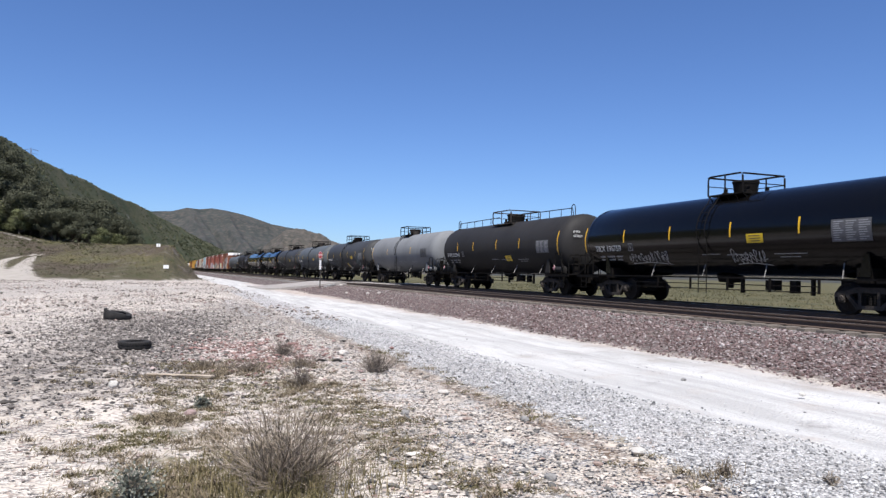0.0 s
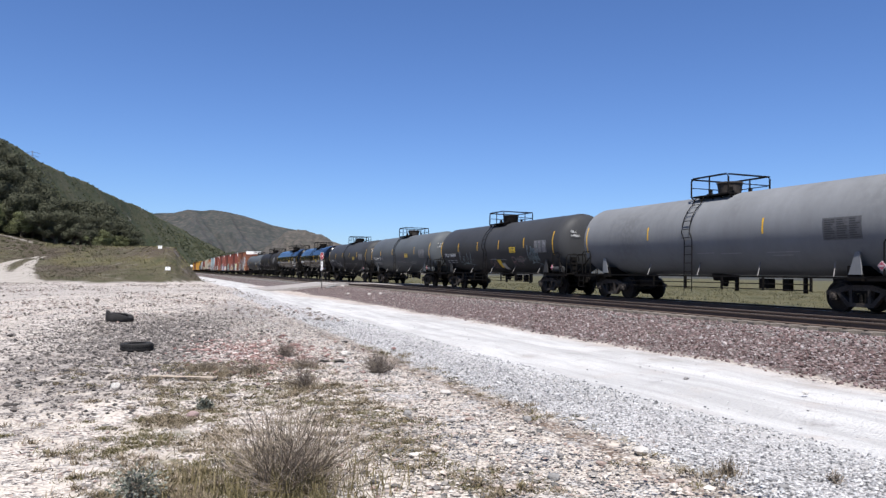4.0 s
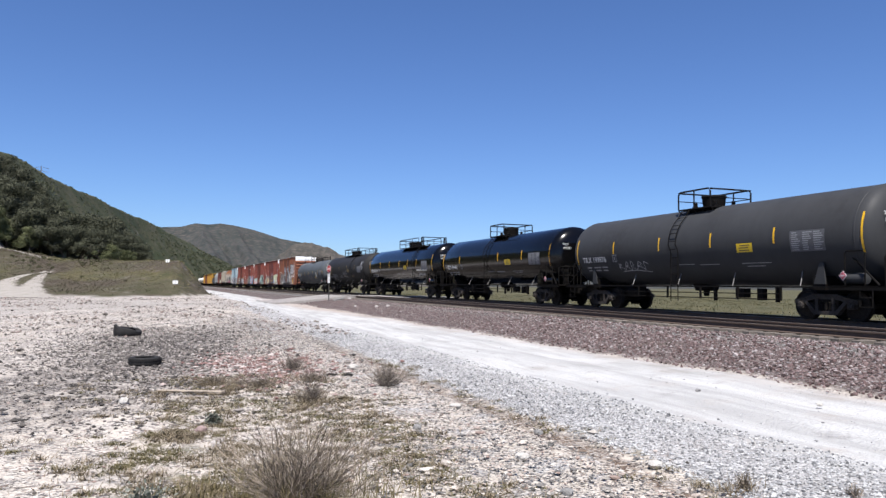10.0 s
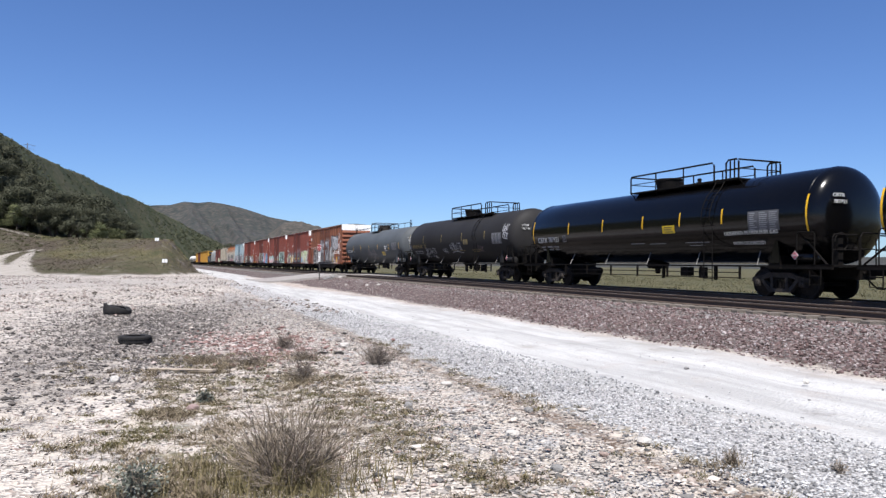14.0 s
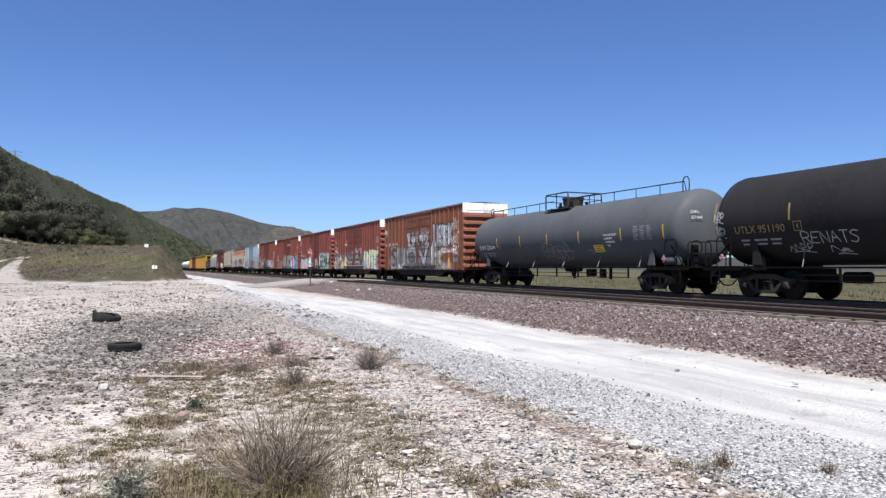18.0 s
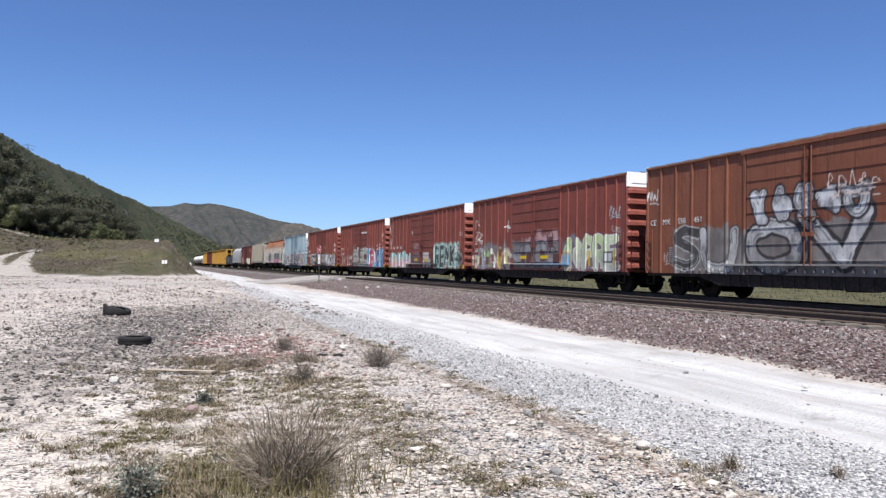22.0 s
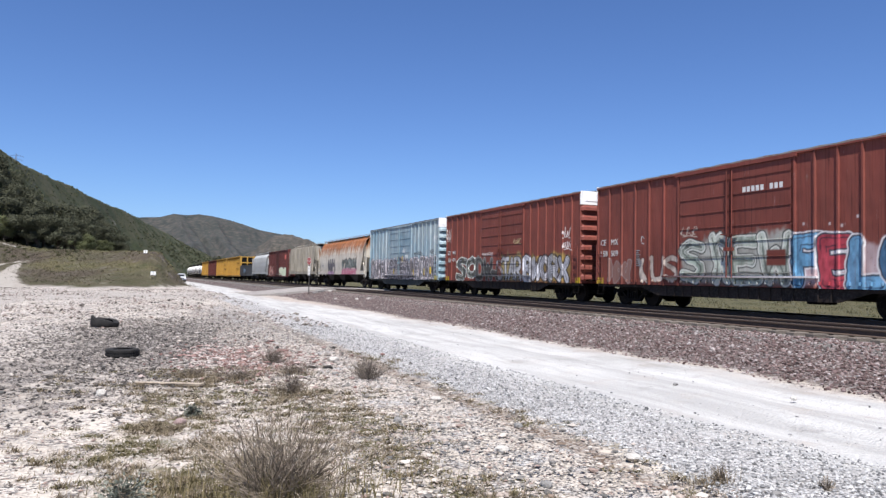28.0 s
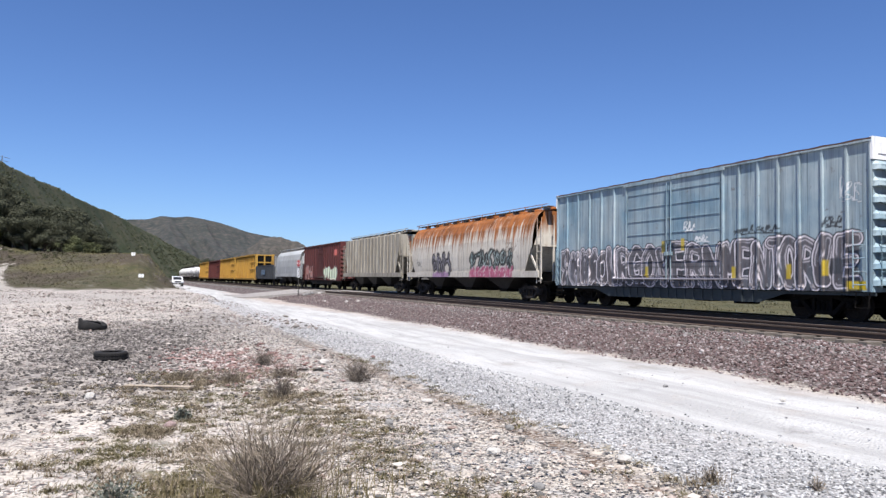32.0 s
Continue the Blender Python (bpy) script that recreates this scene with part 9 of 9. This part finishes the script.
# ---- litter beside the road ----
def build_litter():
    rub = surface("weathered_tyre_rubber", (0.016, 0.0155, 0.0155), (0.03, 0.028, 0.027), 5, 0.85, 0, 0.3, spec=0.2)

    def tyre(name_label, R, w, m, lean=None):
        t = thing("tyre", name_label, "tyre", "old tyres", at=m)
        prof = [(-w * 0.42, R * 0.62), (-w * 0.5, R * 0.78), (-w * 0.46, R * 0.95), (-w * 0.34, R), (w * 0.34, R), (w * 0.46, R * 0.95), (w * 0.5, R * 0.78), (w * 0.42, R * 0.62), (w * 0.36, R * 0.66), (w * 0.4, R * 0.8), (w * 0.3, R * 0.93), (-w * 0.3, R * 0.93), (-w * 0.4, R * 0.8), (-w * 0.36, R * 0.66), (-w * 0.42, R * 0.62)]
        g, n, v = Geo(), 40, []
        for a, r in prof:
            v += [(r * math.cos(2 * math.pi * j / n), r * math.sin(2 * math.pi * j / n), a) for j in range(n)]
        g.add(v, [(i * n + j, i * n + (j + 1) % n, (i + 1) * n + (j + 1) % n, (i + 1) * n + j) for i in range(len(prof) - 1) for j in range(n)])
        part("carcass", g, rub, t, smooth=35)
        tr = Geo()
        for j in range(44):
            a = 2 * math.pi * j / 44
            for s in (-1, 1):
                tr.box(-0.012, 0.012, -0.018, 0.018, s * w * 0.18 - w * 0.11, s * w * 0.18 + w * 0.11, Matrix.Translation((R * 1.003 * math.cos(a), R * 1.003 * math.sin(a), 0)) @ Matrix.Rotation(a, 4, "Z"))
        part("tread", tr, rub, t)
        return t
    x, y = -0.47, 15.9
    tyre("worn black car tyre lying flat on gravel", 0.305, 0.17, pose(x, y, ground_z(x, y) + 0.08, 0, 0, 20))
    # a second tyre, torn open: one side of the tread stands up, the other is pressed down
    x, y = -1.25, 24.6
    torn = thing("tyre", "torn black tyre with a flap of tread standing up", "tyre", "old tyres", at=pose(x, y, ground_z(x, y), 0, 0, 0))
    g, n, v = Geo(), 44, []
    prof = [(0.02, 0.27), (0.0, 0.36), (0.02, 0.44), (0.07, 0.47), (0.21, 0.47), (0.26, 0.44), (0.28, 0.36), (0.26, 0.27), (0.22, 0.29), (0.23, 0.38), (0.2, 0.43), (0.07, 0.43), (0.03, 0.38), (0.04, 0.29), (0.02, 0.27)]
    for zz, r in prof:
        for j in range(n):
            t = 2 * math.pi * j / n
            c, q = math.cos(t), math.sin(t)
            high = 1 - 0.42 * max(0, math.cos(t + 0.3)) ** 2 + 0.12 * max(0, -c)
            sag = 1 + 0.05 * math.sin(3 * t)
            v.append((0.86 * r * c * sag, r * q * sag * 0.74, 0.9 * zz * high + 0.01))
    g.add(v, [(i * n + j, i * n + (j + 1) % n, (i + 1) * n + (j + 1) % n, (i + 1) * n + j) for i in range(len(prof) - 1) for j in range(n)])
    part("carcass", g, rub, torn, smooth=35)
    rows = []
    for u in np.linspace(0, 1, 12):
        t = math.radians(150 + 95 * u)
        lift = 0.25 + 0.15 * math.sin(math.pi * min(1, u * 1.25)) ** 0.8
        rows.append([(p * math.cos(t) + e, 0.85 * p * math.sin(t) + e, h) for p, e, h in ((0.395, 0, 0.17), (0.39, 0, lift * 0.92), (0.35, 0.03, lift * 0.93), (0.35, 0.02, 0.17))])
    part("torn_flap", Geo().sheet(rows), rub, torn, "raised flap of torn tread", smooth=40)
    wood = surface("bleached_wood", (0.32, 0.269, 0.211), (0.23, 0.186, 0.141), 5, 0.9, 0, 0.5, streak=0.2)
    x0, y0, x1, y1 = -0.15, 12.0, 0.75, 11.3
    L, a = math.hypot(x1 - x0, y1 - y0), math.degrees(math.atan2(y1 - y0, x1 - x0))
    for dx, dy, k, lab in ((0, 0, 1.0, "bleached split board lying on the ground"), (0.18, -0.12, 0.6, "short bleached board beside a longer one")):
        g = Geo().brick(-L * k / 2, L * k / 2, -0.045, 0.045, 0, 0.035, 0.008)
        me = g.mesh("board", wood)
        me.vertices[0].co.y += 0.03
        o = tagged(new("board", me), lab, "board", "old boards")
        cx, cy = (x0 + x1) / 2 + dx, (y0 + y1) / 2 + dy
        o.matrix_basis = pose(cx, cy, ground_z(cx, cy) + 0.012, 2, -2, a + 4 * dx * 5)
    for dx, lab in ((0, "dark scrap of tyre rubber on pale stones"), (0.27, "dark strip of rubber on pale stones")):
        g = Geo()
        rows = [[(-0.14 + 0.28 * u, -0.04 + 0.015 * math.sin(4 * u), 0.015 + 0.02 * math.sin(3 * u)), (-0.14 + 0.28 * u, 0.0, 0.04 + 0.02 * math.sin(3 * u)), (-0.14 + 0.28 * u, 0.045, 0.01 + 0.02 * math.sin(3 * u))] for u in np.linspace(0, 1, 9)]
        g.sheet(rows).sheet([[(p[0], p[1], p[2] - 0.03) for p in r] for r in rows])
        o = tagged(new("rubber_scrap", g.mesh("rubber_scrap", rub, 40)), lab, "scrap")
        o.matrix_basis = pose(2.7 + dx, 12.97 - dx * 0.4, ground_z(2.8, 12.97) + 0.015, 0, 0, -15)
        o.scale = (0.68, 0.7, 0.7)


build_litter()


# ---- the white car that comes round the bank ----
def build_suv():
    m_body = surface("white_car_paint", (0.8, 0.8, 0.8), (0.74, 0.74, 0.74), 2, 0.3, 0, coat=0.6)
    m_glass = surface("dark_car_glass", (0.02, 0.022, 0.025), (0.03, 0.03, 0.033), 2, 0.08)
    m_black = surface("black_plastic", (0.025, 0.025, 0.025), (0.04, 0.04, 0.04), 3, 0.6)
    m_lamp = surface("headlamp_lens", (0.75, 0.76, 0.78), (0.6, 0.6, 0.62), 8, 0.15)
    car = thing("suv", "white four-wheel-drive car on the dusty road", "car")
    side = [(-2.35, 0.42), (-2.38, 0.75), (-2.3, 0.98), (-1.25, 1.1), (-0.55, 1.66), (0.2, 1.76), (1.7, 1.74), (2.2, 1.15), (2.34, 1.0), (2.36, 0.45)]
    g = Geo()
    rows = []
    for x, inset in ((-0.95, 0.0), (-0.93, 0.0), (-0.6, 0.0), (0, 0.0), (0.6, 0.0), (0.93, 0.0), (0.95, 0.0)):
        k = abs(x)
        rows.append([(x * (1 - 0.14 * max(0, z - 1.0) / 0.7), y * (1 - 0.03 * (k > 0.9)), z - (0.05 if k > 0.94 else 0)) for y, z in side])
    g.sheet(rows)
    for r, rev in ((rows[0], True), (rows[-1], False)):
        idx = list(range(len(r)))
        g.add(r, [tuple(idx[::-1]) if rev else tuple(idx)])
    g.add([r[0] for r in (rows[0], rows[-1])] + [r[-1] for r in (rows[-1], rows[0])], [(0, 1, 2, 3)])
    part("body", g, m_body, car, smooth=35)
    ws = Geo().add([(-0.74, -1.22, 1.15), (0.74, -1.22, 1.15), (0.66, -0.6, 1.63), (-0.66, -0.6, 1.63)], [(0, 1, 2, 3)])
    ws.v = [(x, y - 0.02, z + 0.02) for x, y, z in ws.v]
    part("windscreen", ws, m_glass, car, "dark windscreen")
    for s in (-1, 1):
        g = Geo().add([(s * 0.945, -0.95, 1.15), (s * 0.945, 1.8, 1.15), (s * 0.84, 1.55, 1.62), (s * 0.84, -0.45, 1.6)], [(0, 1, 2, 3)])
        part("side_window", g, m_glass, car, "dark side window")
        part("headlight", Geo().box(s * 0.74 - 0.17, s * 0.74 + 0.17, -2.40, -2.3, 0.78, 0.95), m_lamp, car, "clear headlight")
        part("door_mirror", Geo().box(s * 1.0 - 0.1, s * 1.0 + 0.1, -0.95, -0.8, 1.12, 1.3), m_black, car)
    part("grille", Geo().box(-0.5, 0.5, -2.41, -2.36, 0.72, 0.95), m_black, car, "black grille")
    part("bumper", Geo().box(-0.93, 0.93, -2.42, -2.3, 0.4, 0.62), m_black, car, "black bumper")
    part("number_plate", Geo().box(-0.16, 0.16, -2.425, -2.42, 0.5, 0.58), m_body, car)
    whs = []
    for x in (-0.84, 0.84):
        for y in (-1.45, 1.45):
            w = new("wheel")
            w.parent = car
            w.location = (x, y, 0.37)
            w.empty_display_size = 0.1
            part("tyre", Geo().spin([(-0.11, 0.24), (-0.12, 0.34), (-0.09, 0.37), (0.09, 0.37), (0.12, 0.34), (0.11, 0.24)], (0, 0, 0), "x", 20), m_black, w)
            g = Geo().spin([(-0.09, 0.24), (-0.06, 0.22), (-0.05, 0.06), (0.05, 0.06), (0.06, 0.22), (0.09, 0.24)], (0, 0, 0), "x", 16)
            for k in range(5):
                a = k * 1.2566
                g.box(-0.115, 0.115, -0.02, 0.02, 0.05, 0.23, Matrix.Rotation(a, 4, "X"))
            part("rim", g, M_TREAD, w)
            whs.append((w, x, y))
    return car, whs


SUV, SUV_WHEELS = build_suv()


# ---- what moves ----
def along(y16, t):
    d = t - 16
    return y16 - 8.4304 * d + 0.01524 * d * d


def car_pose(y):
    return pose(centre(y), y, RAIL, 0, 0, -math.degrees(math.atan(slope(y))))


def share(ob, keyed):
    """Lets a like wheel turn by the same keys."""
    ob.rotation_mode = "QUATERNION"
    ob.animation_data_create()
    ob.animation_data.action = keyed.animation_data.action
    ob.animation_data.action_slot = keyed.animation_data.action_slot


def suv_pose(t):
    y = 136.8 + 7.0 * (32 - t)
    x = 6.33 - 0.35 * min(1, (y - 136.8) / 16) + max(0, y - 160) * 0.010
    return pose(x, y, ground_z(x, y) + 0.0, 0, 0, 1.0)


def motions():
    for car, y in CARS:
        walk(car, [(t, car_pose(along(y, t))) for t in range(0, 33, 2)])
    walk(SUV, [(t, suv_pose(t)) for t in range(0, 33, 2)])
    first = {}
    steps = [k / 15 for k in range(481)]
    for ws, dy in ROLLERS:
        if dy in first:
            share(ws, first[dy])
            continue
        first[dy] = ws
        walk(ws, [(t, pose(0, dy, WHEEL_R, math.degrees((along(0, 0) - along(0, t)) / WHEEL_R), 0, 0)) for t in steps])
    for w, x, y in SUV_WHEELS:
        walk(w, [(t, pose(x, y, 0.37, math.degrees(7.0 * t / 0.37), 0, 0)) for t in steps])


motions()
